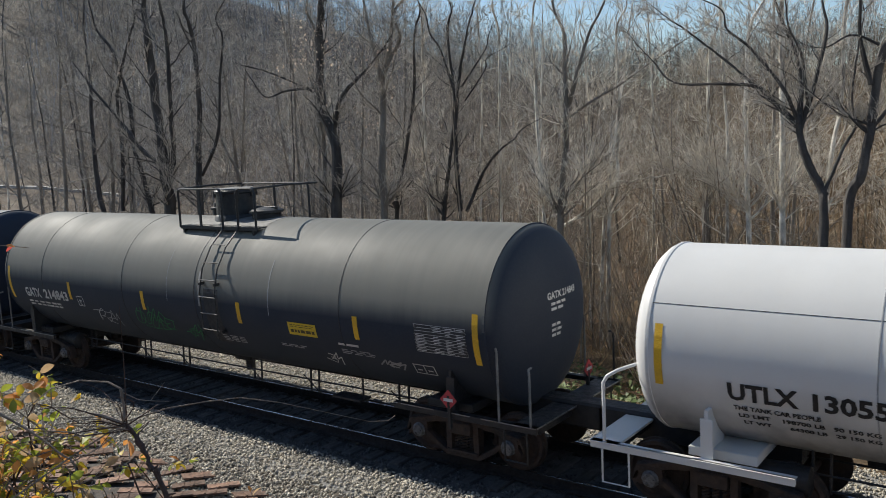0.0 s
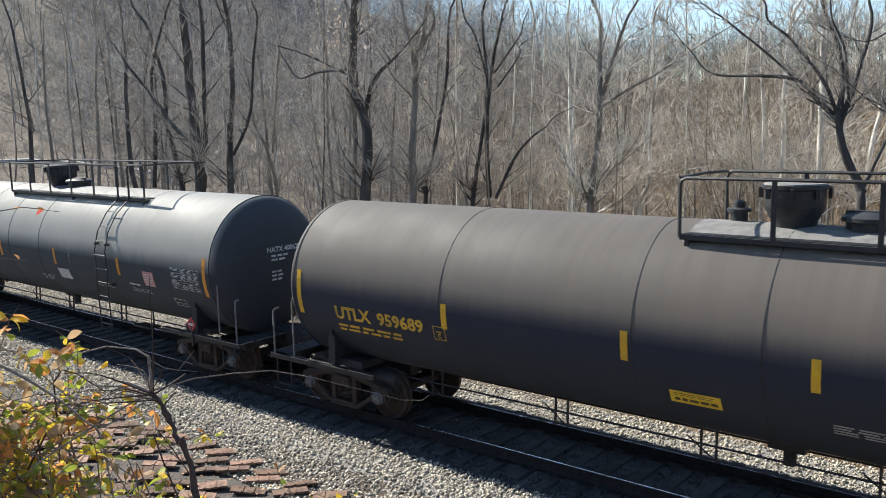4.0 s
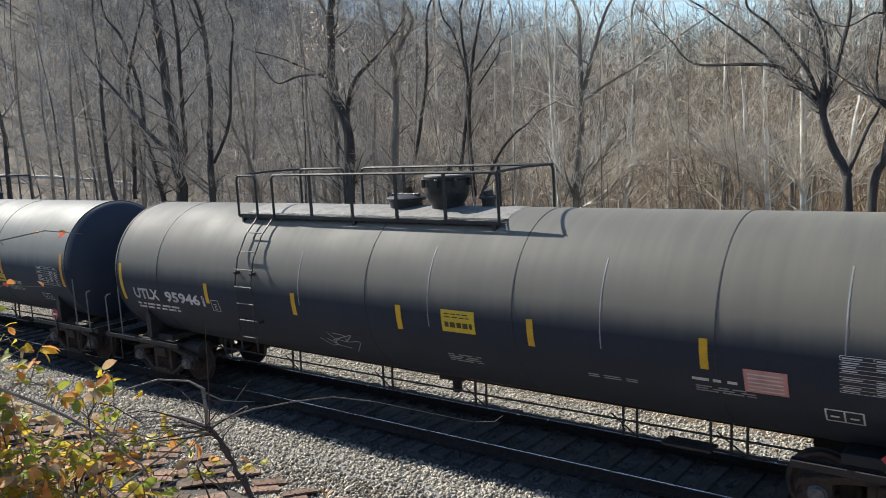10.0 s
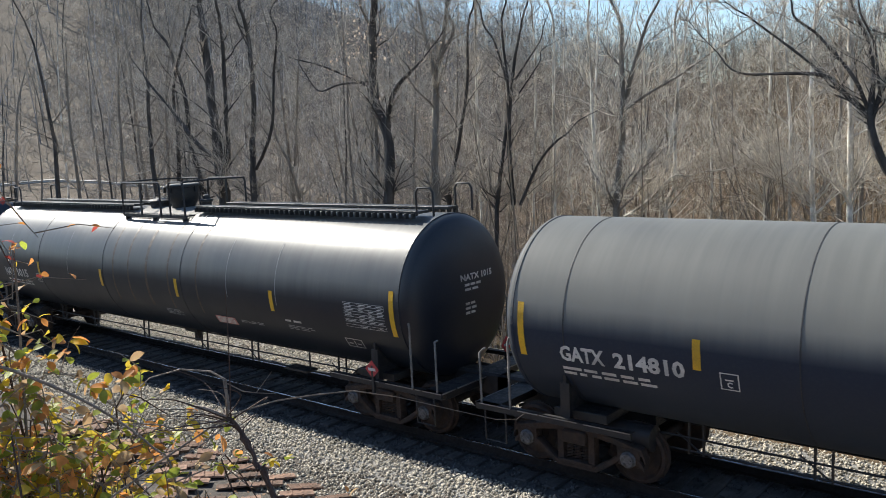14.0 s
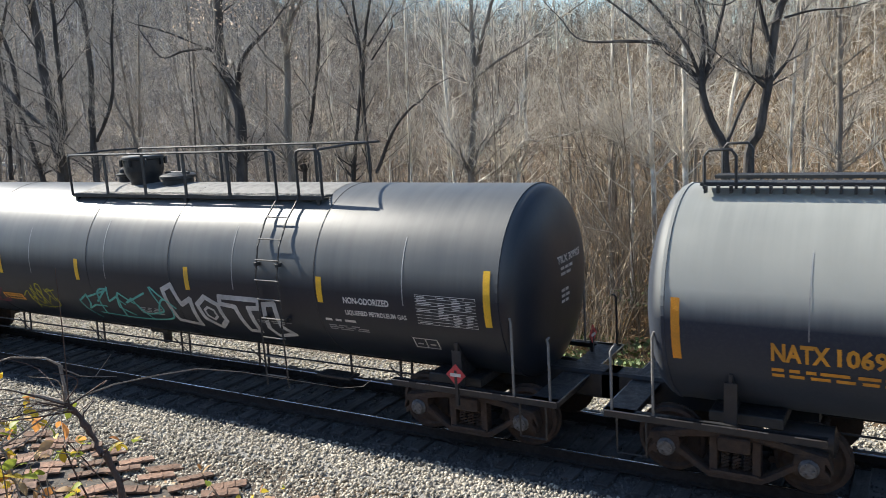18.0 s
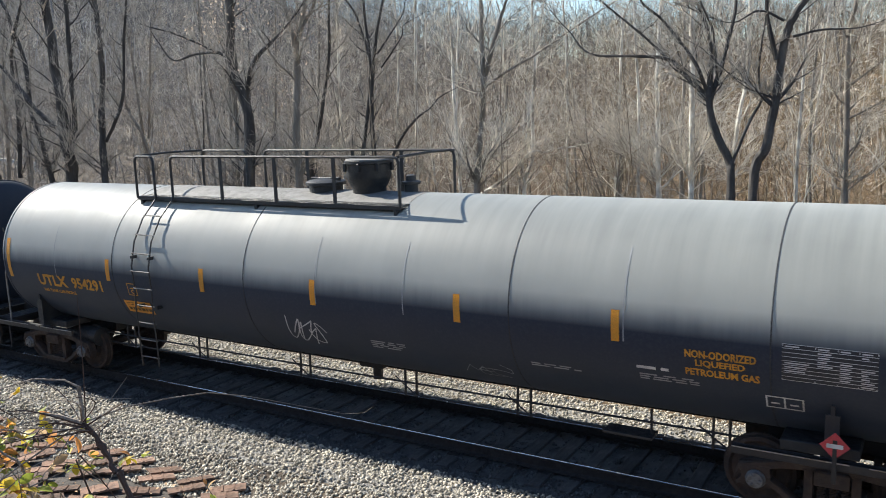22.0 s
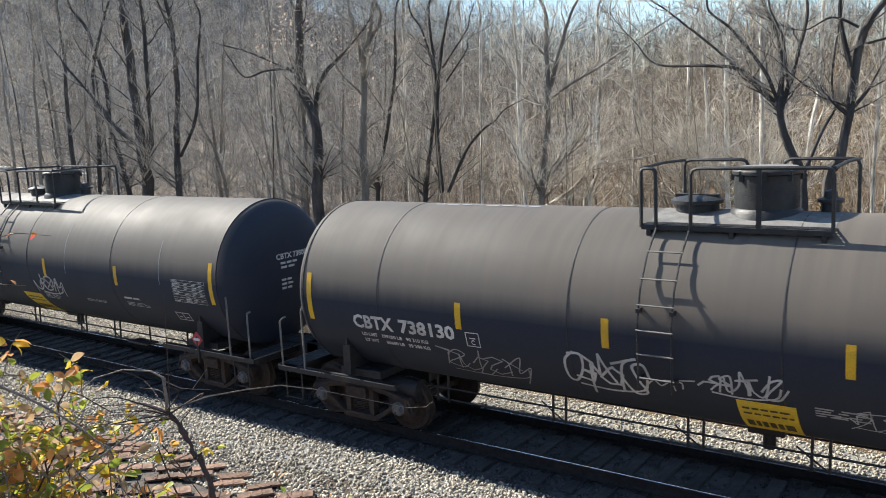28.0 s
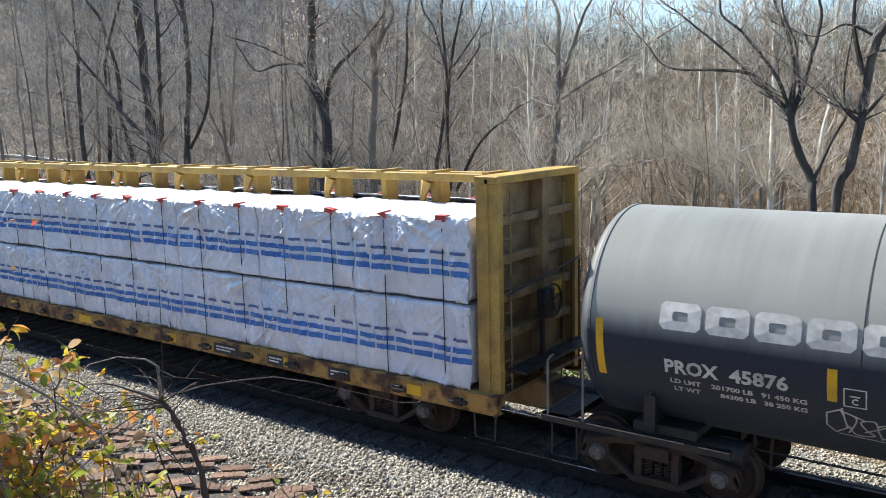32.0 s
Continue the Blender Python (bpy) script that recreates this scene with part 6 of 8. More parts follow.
for side in (-1, 1):
    y = side * 0.755
    rail, top = Geo(), -0.012 if side < 0 else -0.024
    prof = [(-0.075, -0.172), (0.075, -0.172), (0.075, -0.158), (0.012, -0.14), (0.010, -0.045), (0.034, -0.034), (0.036, top), (-0.036, top), (-0.034, -0.034), (-0.010, -0.045), (-0.012, -0.14), (-0.075, -0.158)]
    vs = [(x, y + py, pz) for x in (-130, 130) for py, pz in prof]
    n = len(prof)
    rail.add(vs, [(i, (i + 1) % n, n + (i + 1) % n, n + i) for i in range(n)])
    hd = Geo()
    prof = [(-0.036 if side < 0 else -0.01, -0.0118), (0.036, -0.0118), (0.034, -0.004), (0.020, -0.002), (-0.020 if side < 0 else -0.004, -0.002), (-0.034 if side < 0 else -0.008, -0.004)]
    vs = [(x, y + py, pz) for x in (-130, 130) for py, pz in prof]
    rail.add(vs, [(i, (i + 1) % 6, 6 + (i + 1) % 6, 6 + i) for i in range(6)])
    # the near rail's head is worn flat, the far one's slopes to mirror sky to the camera
    prof = ([(-0.015, -0.003), (-0.013, -0.0006), (-0.008, 0.0), (0.008, 0.0), (0.013, -0.0006), (0.015, -0.003)], [(-0.0385, -0.026), (-0.038, -0.0155), (-0.005, 0.0), (0.012, 0.0), (0.022, -0.0008), (0.026, -0.003)])[side > 0]
    n = len(prof)
    hd.add([(x, y + py, pz) for x in (-130, 130) for py, pz in prof], [(i + 1, i, n + i, n + i + 1) for i in range(n - 1)])
    rb = part("rail", rail, "railweb", track, "rusty rail with a polished head")
    part("rail_head", hd, "railhead", rb)
tie0 = part("tie", Geo().box((0, 0, -0.262), (0.225, 2.59, 0.175)), "tie", track)
tie0.location = (-45, 0, 0)
rng = random.Random(3)
for i in range(1, 112):
    same("tie", tie0, pose(-45 + i * 0.52, rng.uniform(-0.04, 0.04), rng.uniform(-0.012, 0.004), 0, 0, rng.uniform(-1.2, 1.2)), track)
clip = Geo()
clip.box((0, -0.755, -0.176), (0.19, 0.36, 0.02)).box((0, 0.755, -0.176), (0.19, 0.36, 0.02))
for sy in (-0.755, 0.755):
    for dy in (-0.105, 0.105):
        for dx in (-0.05, 0.05):
            clip.box((dx, sy + dy, -0.155), (0.03, 0.03, 0.03))
clip0 = part("tie_plate", clip, "railweb", track)
clip0.location = (-45, 0, 0)
for i in range(1, 112):
    same("tie_plate", clip0, pose(-45 + i * 0.52, 0, 0), track)


# ---- scattered pieces, joined ----
def scatter(name, pieces, mat, label, category, parent=None):
    """pieces: (verts array, faces array) templates with transforms, joined into one mesh."""
    vs, fs, n = [], [], 0
    for v, f in pieces:
        vs.append(v)
        fs.append(f + n)
        n += len(v)
    v, f = np.concatenate(vs), np.concatenate(fs)
    k = f.shape[1]
    me = bpy.data.meshes.new(name)
    me.vertices.add(len(v))
    me.vertices.foreach_set("co", v.astype(np.float32).ravel())
    me.loops.add(f.size)
    me.loops.foreach_set("vertex_index", f.astype(np.int32).ravel())
    me.polygons.add(len(f))
    me.polygons.foreach_set("loop_start", np.arange(0, f.size, k, dtype=np.int32))
    me.update(calc_edges=True)
    me.materials.append(M[mat])
    ob = new(name, me)
    ob.parent = parent
    return tagged(ob, label, category, kind="stuff")


def rotations(n, gen):
    q = gen.normal(size=(n, 4))
    q /= np.linalg.norm(q, axis=1)[:, None]
    w, x, y, z = q.T
    return np.stack([np.stack([1 - 2 * (y * y + z * z), 2 * (x * y - z * w), 2 * (x * z + y * w)], -1), np.stack([2 * (x * y + z * w), 1 - 2 * (x * x + z * z), 2 * (y * z - x * w)], -1), np.stack([2 * (x * z - y * w), 2 * (y * z + x * w), 1 - 2 * (x * x + y * y)], -1)], 1)


def many(v, f, place, turn, size):
    """One template at many places at once."""
    n = len(place)
    out = np.einsum("nij,nkj->nki", turn, v[None] * size[:, None, :]) + place[:, None]
    idx = f[None] + (np.arange(n) * len(v))[:, None, None]
    return out.reshape(-1, 3), idx.reshape(-1, f.shape[1])


def bed_height(y):
    return np.interp(y, [-4.0, -3.1, -2.3, -1.45, 1.45, 2.3, 3.3, 3.9], [-0.28, -0.41, -0.232, -0.225, -0.225, -0.232, -0.40, -0.5])


gen = np.random.default_rng(8)
oct_v = np.array([(1, 0, 0), (0, 1, 0), (-1, 0, 0), (0, -1, 0), (0, 0, 1), (0, 0, -1)], float)
oct_f = np.array([(0, 1, 4), (1, 2, 4), (2, 3, 4), (3, 0, 4), (1, 0, 5), (2, 1, 5), (3, 2, 5), (0, 3, 5)])
pieces = []
for x0, x1, y0, y1, count in ((-26, 2, -3.75, -1.5, 36000), (-45, -26, -3.2, -1.5, 6500), (-40, 2, 0.95, 3.7, 44000), (-30, 2, -0.65, 0.65, 9000), (-34, 2, -1.72, -0.86, 10000)):
    x, y = gen.uniform(x0, x1, count), gen.uniform(y0, y1, count)
    p = np.stack([x, y, bed_height(y) + gen.uniform(-0.012, 0.022, count)], -1)
    size = gen.uniform(0.016, 0.038, (count, 1)) * gen.uniform(0.7, 1.3, (count, 3))
    jit = oct_v + gen.uniform(-0.22, 0.22, oct_v.shape)
    pieces.append(many(jit, oct_f, p, rotations(count, gen), size))
# stones darkened in colour for the train's shade
scatter("oily_stones", pieces[3:], "bed_shade", "dirty stones along the rails, darkened for the shade under the train", "ballast")
scatter("ballast_stones", pieces[:3], "ballast", "pale crushed limestone ballast stones", "ballast")


# ---- trees ----
def grow(gen, height, radius, limbs=13, levels=3, counts=(6, 5), crown_from=0.3, upright_by=1.0, wave=0.07, sides=(5, 4, 3), finest=0.005, segs=(5, 4, 3), rings=12):
    """A bare tree: returns the trunk's Geo and the crown's Geo."""
    trunk, crown = Geo(), Geo()

    def limb(start, way, length, rad, level):
        n = segs[min(level - 1, len(segs) - 1)]
        pts, rr, p, d = [start], [rad], start, way
        for i in range(n):
            d = (d + Vector((gen.uniform(-1, 1), gen.uniform(-1, 1), gen.uniform(-0.6, 1.0) * upright_by)) * 0.26).normalized()
            p = p + d * length / n
            pts.append(p)
            rr.append(max(rad * (1 - 0.8 * (i + 1) / n), finest * 0.5))
        crown.tube(pts, rr, sides[min(level - 1, len(sides) - 1)], False)
        if level < levels:
            for k in range(counts[level - 1]):
                u = 0.15 + 0.85 * min((k + gen.uniform(0.3, 1.0)) / counts[level - 1], 1)
                i = min(int(u * n), n - 1)
                q = pts[i].lerp(pts[i + 1], u * n - i)
                along = (pts[i + 1] - pts[i]).normalized()
                side = along.cross(Vector((gen.uniform(-1, 1), gen.uniform(-1, 1), gen.uniform(-1, 1)))).normalized()
                w = (along * gen.uniform(0.4, 0.9) + side * gen.uniform(0.6, 1.0) + Vector((0, 0, 0.25))).normalized()
                limb(q, w, length * gen.uniform(0.32, 0.6), max(rr[i] * 0.55, finest), level + 1)

    n = rings
    p, pts, rr = Vector((0, 0, -0.4)), [], []
    d = Vector((0, 0, 1))
    for i in range(n + 1):
        pts.append(p.copy())
        rr.append(radius * (1.3 if i == 0 else 1 - 0.85 * (i / n) ** 1.05))
        d = (d + Vector((gen.uniform(-1, 1), gen.uniform(-1, 1), 0.35)) * wave).normalized()
        p = p + d * (height + 0.4) / n
    trunk.tube(pts, rr, 9 if levels > 2 else 4, False)
    for k in range(limbs):
        u = crown_from + (1 - crown_from) * (k + gen.uniform(0, 1)) / limbs
        i = min(int(u * n), n - 1)
        q = pts[i].lerp(pts[i + 1], min(u * n - i, 1))
        w = k * 2.4 + gen.uniform(-0.6, 0.6)
        way = Vector((math.cos(w), math.sin(w), gen.uniform(0.25, 1.3) * upright_by)).normalized()
        limb(q, way, height * gen.uniform(0.10, 0.25) * (1.2 - 0.6 * u), max(rr[i] * gen.uniform(0.25, 0.45), finest), 1)
    return trunk, crown


def bent_tree(x, y, bark, twig, stems, low=2.4, sparse=1.0):
    """A bare tree drawn by its stems: the bends of each as (sideways from the foot, height), and its radius below and above."""
    rng = random.Random(int(abs(x) * 100))
    z0 = ground_height(x, y)
    words = {"bark": "bare grey-brown tree", "bark_dark": "bare dark-barked tree", "bark_pale": "slender bare tree with pale bark"}[bark]
    root = tagged(new("bare_tree"), words + (" parting into several stems" if len(stems) > 2 else " with fine twigs"), "tree", "bare trees along the track")
    root.location = (x, y, z0)
    crown = Geo()

    def limb(geo, start, way, length, rad, level):
        n = (8, 5, 3)[level]
        pts, rr, p, d = [start], [rad], start, way
        for i in range(n):
            d = (d + Vector((rng.uniform(-1, 1), rng.uniform(-1, 1), rng.uniform(-0.55, 0.95))) * (0.25, 0.30, 0.34)[level]).normalized()
            p = p + d * length / n * rng.uniform(0.7, 1.3)
            pts.append(p)
            rr.append(max(rad * (1 - 0.85 * (i + 1) / n), 0.003))
        geo.tube(pts, rr, (5, 3, 3)[level], False)
        if level < 2:
            for k in range((9, 6)[level]):
                u = rng.uniform(0.12, 1.0) * n
                i = min(int(u), n - 1)
                along = (pts[i + 1] - pts[i]).normalized()
                side = along.cross(Vector((rng.uniform(-1, 1), rng.uniform(-1, 1), rng.uniform(-1, 1)))).normalized()
                w = (along * rng.uniform(0.7, 1.3) + side * rng.uniform(0.5, 1.0) + Vector((0, 0, 0.2))).normalized()
                limb(crown, pts[i].lerp(pts[i + 1], u - i), w, length * rng.uniform(0.25, 0.6), max(rr[i] * 0.6, 0.0042), level + 1)

    for k, (line, r0, r1) in enumerate(stems):
        line = [(a, (0.05 * k * (-1) ** k + rng.uniform(-0.08, 0.08)) * min(i, 2), h - z0) for i, (a, h) in enumerate(line)]
        n = len(line)
        # the stem goes on beyond its last bend and thins out
        (a, _, c), (d, e, f) = line[-2:]
        way = Vector((d - a, 0, f - c)).normalized()
        far = min(0.8 + r1 * 45, 3.8)
        for up in (0.3, 0.65, 1.0):
            line.append((d + way.x * up * far * 0.85 + rng.uniform(-0.12, 0.12) * far, e + rng.uniform(-0.12, 0.12) * far, f + max(way.z, 0.35) * up * far))
        pts = [Vector(p) + Vector((rng.uniform(-1, 1), rng.uniform(-1, 1), 0)) * 0.14 * r0 for p in smooth_line(line, 5)]
        body = (n - 1) * 5
        rr = [(r0 + (r1 - r0) * i / body if i <= body else max(r1 * (1 - 0.95 * (i - body) / (len(pts) - 1 - body)), 0.004)) * rng.uniform(0.9, 1.1) for i in range(len(pts))]
        if k == 0:
            rr[0] *= 1.25
        wood = Geo().tube(pts, rr, 9 if r0 > 0.06 else 6, False)
        reach, gap = 0.0, 0.2
        for i in range(len(pts) - 1):
            reach += (pts[i + 1] - pts[i]).length
            while reach > gap and pts[i].z + z0 > low:
                reach -= gap
                gap = rng.choice((0.08, 0.3, 0.5, 0.8)) * sparse
                along = (pts[i + 1] - pts[i]).normalized()
                w = rng.uniform(0, 6.28)
                way = (along * rng.uniform(0.35, 1.3) + Vector((math.cos(w), math.sin(w), 0.1))).normalized()
                limb(wood, pts[i].lerp(pts[i + 1], rng.random()), way, rng.choice((0.3, 0.6, 0.9, 1.3)) * min(0.75 + 12 * rr[i], 1.9), min(max(rr[i] * rng.uniform(0.22, 0.42), 0.007), 0.03), 0)
        part("trunk" if k == 0 else "stem", wood, bark, root, smooth=True)
    part("crown", crown, twig, root)
    return root


TREE_KINDS = []
rng = random.Random(11)
for kind in range(8):
    TREE_KINDS.append(grow(rng, 12.5 + kind % 3, 0.15, 13 + kind % 4, 4, (6, 5, 3), 0.2 + 0.07 * (kind % 3), 0.85 + 0.25 * (kind % 2), 0.075 + 0.025 * (kind % 3), (5, 4, 3, 3), 0.005, (4, 3, 2, 1)))
for kind in range(5):
    TREE_KINDS.append(grow(rng, 12 + kind % 3, 0.085, 14, 3, (5, 5), 0.12, 0.9, 0.08, (4, 3, 3), 0.006, (3, 2, 1)))
MESHES = {}


def tree(x, y, kind, bark, size=1.0, turn=0.0, girth=1.0, lean=0.0, label=""):
    """A bare woodland tree: an Empty at its foot, with its trunk and its crown."""
    root = tagged(new("bare_tree"), label or {"bark": "bare grey-brown woodland tree", "bark_dark": "bare dark-barked woodland tree", "bark_pale": "slender bare tree with pale mottled bark"}[bark], "tree", "bare trees along the track")
    for i, (word, mat) in enumerate((("trunk", bark), ("crown", {"bark": "branch", "bark_dark": "bark", "bark_pale": "twig_pale"}[bark]))):
        key = (kind, word, mat)
        if key not in MESHES:
            MESHES[key] = part(word, TREE_KINDS[kind][i], mat, root, smooth=(i == 0))
        else:
            same(word, MESHES[key], Matrix(), root)
    root.matrix_basis = Matrix.Translation((x, y, ground_height(x, y))) @ pose(0, 0, 0, 0, lean, 0) @ pose(0, 0, 0, 0, 0, turn) @ Matrix.Diagonal((size * girth, size * girth, size, 1))
    return root


# the trees that stand out along the far side
bent_tree(-27.26, 7.5, "bark_dark", "branch", ((((0.01, -1.0), (0.00, 3.0), (-0.05, 4.8), (-0.31, 7.0), (-0.46, 9.5)), 0.246, 0.134), (((-0.03, 4.4), (0.40, 5.1), (0.72, 6.9), (0.96, 9.3)), 0.111, 0.067), (((-0.05, 4.8), (-1.68, 5.5), (-3.23, 6.7), (-4.76, 8.0)), 0.112, 0.045)))
bent_tree(-30.82, 9.0, "bark_dark", "branch", ((((0.12, -1.0), (0.00, 2.8), (-0.50, 5.6), (-0.57, 7.5), (-1.45, 9.6)), 0.125, 0.062), (((-2.03, 2.9), (-1.59, 5.5), (-1.25, 7.8), (-0.42, 9.9)), 0.091, 0.052)))
bent_tree(-26.05, 8.0, "bark_dark", "branch", ((((-0.01, -1.0), (0.00, 3.0), (0.05, 5.0), (0.14, 7.0), (0.25, 9.3)), 0.143, 0.077), (((0.19, 4.4), (1.35, 5.8), (1.58, 7.8), (2.12, 9.2)), 0.066, 0.033)))
bent_tree(-25.89, 10.0, "bark", "branch", ((((0.06, -1.0), (0.00, 2.6), (-0.23, 4.4), (-1.19, 5.6), (-1.46, 7.2)), 0.079, 0.034), (((-0.14, 4.4), (0.15, 6.3), (0.62, 8.4)), 0.057, 0.034)))
bent_tree(-18.54, 7.5, "bark_dark", "branch", ((((-0.02, -1.0), (0.00, 3.1), (0.06, 5.2), (-0.46, 6.5), (-0.33, 8.6)), 0.197, 0.126), (((0.04, 5.6), (0.53, 6.7), (1.40, 7.4)), 0.081, 0.036), (((-0.63, 7.1), (-2.02, 7.1), (-3.37, 7.0), (-3.76, 7.6)), 0.046, 0.018), (((-0.53, 6.9), (-2.47, 7.7), (-3.74, 8.1)), 0.036, 0.018)))
bent_tree(-19.45, 7.9, "bark", "branch", ((((-0.02, -1.0), (0.00, 3.3), (0.08, 5.2), (-0.05, 6.7), (0.00, 8.7)), 0.093, 0.046),))
bent_tree(-17.10, 8.0, "bark", "branch", ((((-0.02, -1.0), (0.00, 3.0), (0.07, 4.9), (0.17, 6.4), (0.24, 7.2)), 0.131, 0.096), (((0.23, 7.1), (0.18, 7.7), (0.08, 8.5)), 0.078, 0.052), (((0.26, 7.2), (0.46, 7.7), (0.78, 8.4)), 0.070, 0.044)))
bent_tree(-17.39, 9.0, "bark_dark", "branch", ((((-0.12, -1.0), (0.00, 2.9), (0.48, 5.2), (0.91, 6.8), (1.09, 8.5)), 0.082, 0.036),))
bent_tree(-15.50, 9.0, "bark_dark", "branch", ((((-0.12, -1.0), (0.00, 2.8), (0.46, 4.7), (0.67, 6.4), (0.51, 8.4)), 0.078, 0.035), (((0.66, 3.1), (0.69, 5.1), (0.90, 6.8), (1.25, 8.3)), 0.077, 0.034), (((0.91, 3.1), (1.49, 4.3), (2.09, 4.9), (2.60, 5.2)), 0.051, 0.026), (((0.71, 6.4), (0.31, 7.9), (0.14, 8.4)), 0.034, 0.026), (((0.90, 6.8), (1.71, 7.8)), 0.034, 0.017), (((1.02, 6.4), (1.96, 7.2)), 0.025, 0.017)))
bent_tree(-16.14, 12.0, "bark_pale", "twig_pale", ((((-0.05, -1.0), (0.00, 2.5), (0.20, 6.9), (0.27, 8.7)), 0.043, 0.029),))
bent_tree(-14.63, 11.0, "bark_pale", "twig_pale", ((((-0.04, -1.0), (0.00, 3.0), (0.15, 6.8), (0.10, 8.5)), 0.050, 0.036),))
bent_tree(-12.47, 10.0, "bark_pale", "twig_pale", ((((0.03, -1.0), (0.00, 2.7), (-0.13, 5.5), (-0.18, 7.1), (-0.22, 8.2)), 0.059, 0.034),))
bent_tree(-17.63, 11.0, "bark_pale", "twig_pale", ((((-0.02, -1.0), (0.00, 2.7), (0.08, 6.1), (0.18, 8.8)), 0.053, 0.039),))
bent_tree(-11.37, 9.0, "bark", "twig_pale", ((((-0.04, -1.0), (0.00, 2.9), (0.17, 4.8), (0.30, 5.9), (0.18, 7.3), (0.18, 8.0)), 0.111, 0.048), (((0.30, 5.9), (0.68, 6.9), (0.98, 7.9)), 0.071, 0.039), (((0.29, 5.7), (1.00, 6.1), (1.76, 6.5), (2.63, 7.0), (3.40, 7.4)), 0.039, 0.016), (((0.22, 3.8), (0.93, 4.2)), 0.024, 0.016)))
bent_tree(-10.89, 11.0, "bark_pale", "twig_pale", ((((-0.07, -1.0), (0.00, 2.6), (0.27, 3.6), (0.25, 4.8), (0.44, 6.5), (0.43, 8.1)), 0.068, 0.034), (((-1.48, 2.5), (-0.49, 3.1), (0.28, 3.8), (0.71, 3.8), (1.07, 3.9), (1.94, 4.0)), 0.052, 0.017)))
bent_tree(-12.05, 12.0, "bark_pale", "twig_pale", ((((-0.02, -1.0), (0.00, 2.6), (0.06, 4.4), (0.06, 6.7), (0.00, 7.8)), 0.045, 0.027),))
bent_tree(-8.41, 12.0, "bark_pale", "twig_pale", ((((-0.03, -1.0), (0.00, 2.6), (0.10, 4.6), (0.25, 7.3)), 0.059, 0.034),))
bent_tree(-6.19, 9.0, "bark_pale", "twig_pale", ((((0.01, -1.0), (0.00, 2.9), (-0.05, 5.5), (-0.01, 7.5)), 0.073, 0.044),))
bent_tree(-5.13, 8.0, "bark_pale", "twig_pale", ((((0.01, -1.0), (0.00, 3.1), (-0.05, 5.5), (-0.07, 7.4)), 0.078, 0.058),))
bent_tree(-3.62, 5.0, "bark_dark", "branch", ((((0.01, -1.0), (0.00, 3.4), (-0.03, 4.0), (-0.25, 4.5), (-0.42, 5.2)), 0.088, 0.066), (((-0.42, 5.2), (-0.81, 5.6), (-1.22, 6.0), (-1.82, 6.1), (-2.77, 6.2), (-3.26, 6.7)), 0.058, 0.012), (((-1.22, 6.0), (-1.76, 6.5), (-2.58, 7.2)), 0.029, 0.018), (((-0.47, 5.3), (-0.65, 5.9), (-1.25, 6.7), (-1.64, 7.1)), 0.040, 0.023), (((-0.42, 5.2), (-0.22, 6.0), (-0.08, 7.0)), 0.058, 0.029), (((-0.30, 5.7), (-0.33, 6.5), (-0.49, 7.0)), 0.029, 0.017), (((0.02, 4.0), (0.27, 4.8), (0.39, 5.2), (0.35, 5.7), (0.43, 6.8)), 0.034, 0.017)), 5.0, 1.2)
bent_tree(-3.28, 5.3, "bark_dark", "branch", ((((-0.06, -1.0), (0.00, 3.4), (0.24, 4.3), (0.38, 5.2), (0.48, 6.2), (0.73, 6.8)), 0.100, 0.064), (((0.38, 5.9), (0.18, 6.8)), 0.052, 0.035), (((0.65, 6.3), (1.12, 6.4), (1.69, 6.4)), 0.029, 0.012), (((0.49, 6.6), (0.08, 6.8), (-0.32, 6.6)), 0.029, 0.012)), 5.0, 1.2)
bent_tree(-4.58, 9.5, "bark_pale", "twig_pale", ((((-0.04, -1.0), (0.00, 2.9), (0.14, 4.5), (0.29, 5.8), (0.34, 7.4)), 0.058, 0.044),))
bent_tree(-1.91, 8.0, "bark", "twig_pale", ((((0.01, -1.0), (0.00, 3.1), (-0.05, 5.2), (-0.04, 6.5), (0.06, 7.0)), 0.080, 0.040), (((0.02, 4.7), (0.76, 5.1)), 0.027, 0.013), (((0.03, 5.4), (0.76, 6.0)), 0.027, 0.013)))
rng = random.Random(77)
for fx, fy, count, top in ((-8.3, 12.0, 13, 5.4), (-9.6, 13.5, 7, 4.2), (-5.7, 11.0, 7, 3.4)):
    fan = []
    for i in range(count):
        lean = rng.gauss(-0.12, 0.36)
        fan.append((((rng.uniform(-0.25, 0.25), ground_height(fx, fy) - 0.1), (lean * 1.0, 2.0), (lean * 2.6 + rng.uniform(-0.2, 0.2), 2.0 + top * 0.38), (lean * 4.2 + rng.uniform(-0.4, 0.4), 2.0 + top * rng.uniform(0.55, 0.8))), rng.uniform(0.016, 0.032), 0.009))
    bent_tree(fx, fy, "bark", "twig_pale", fan, 3.4, 3.6)
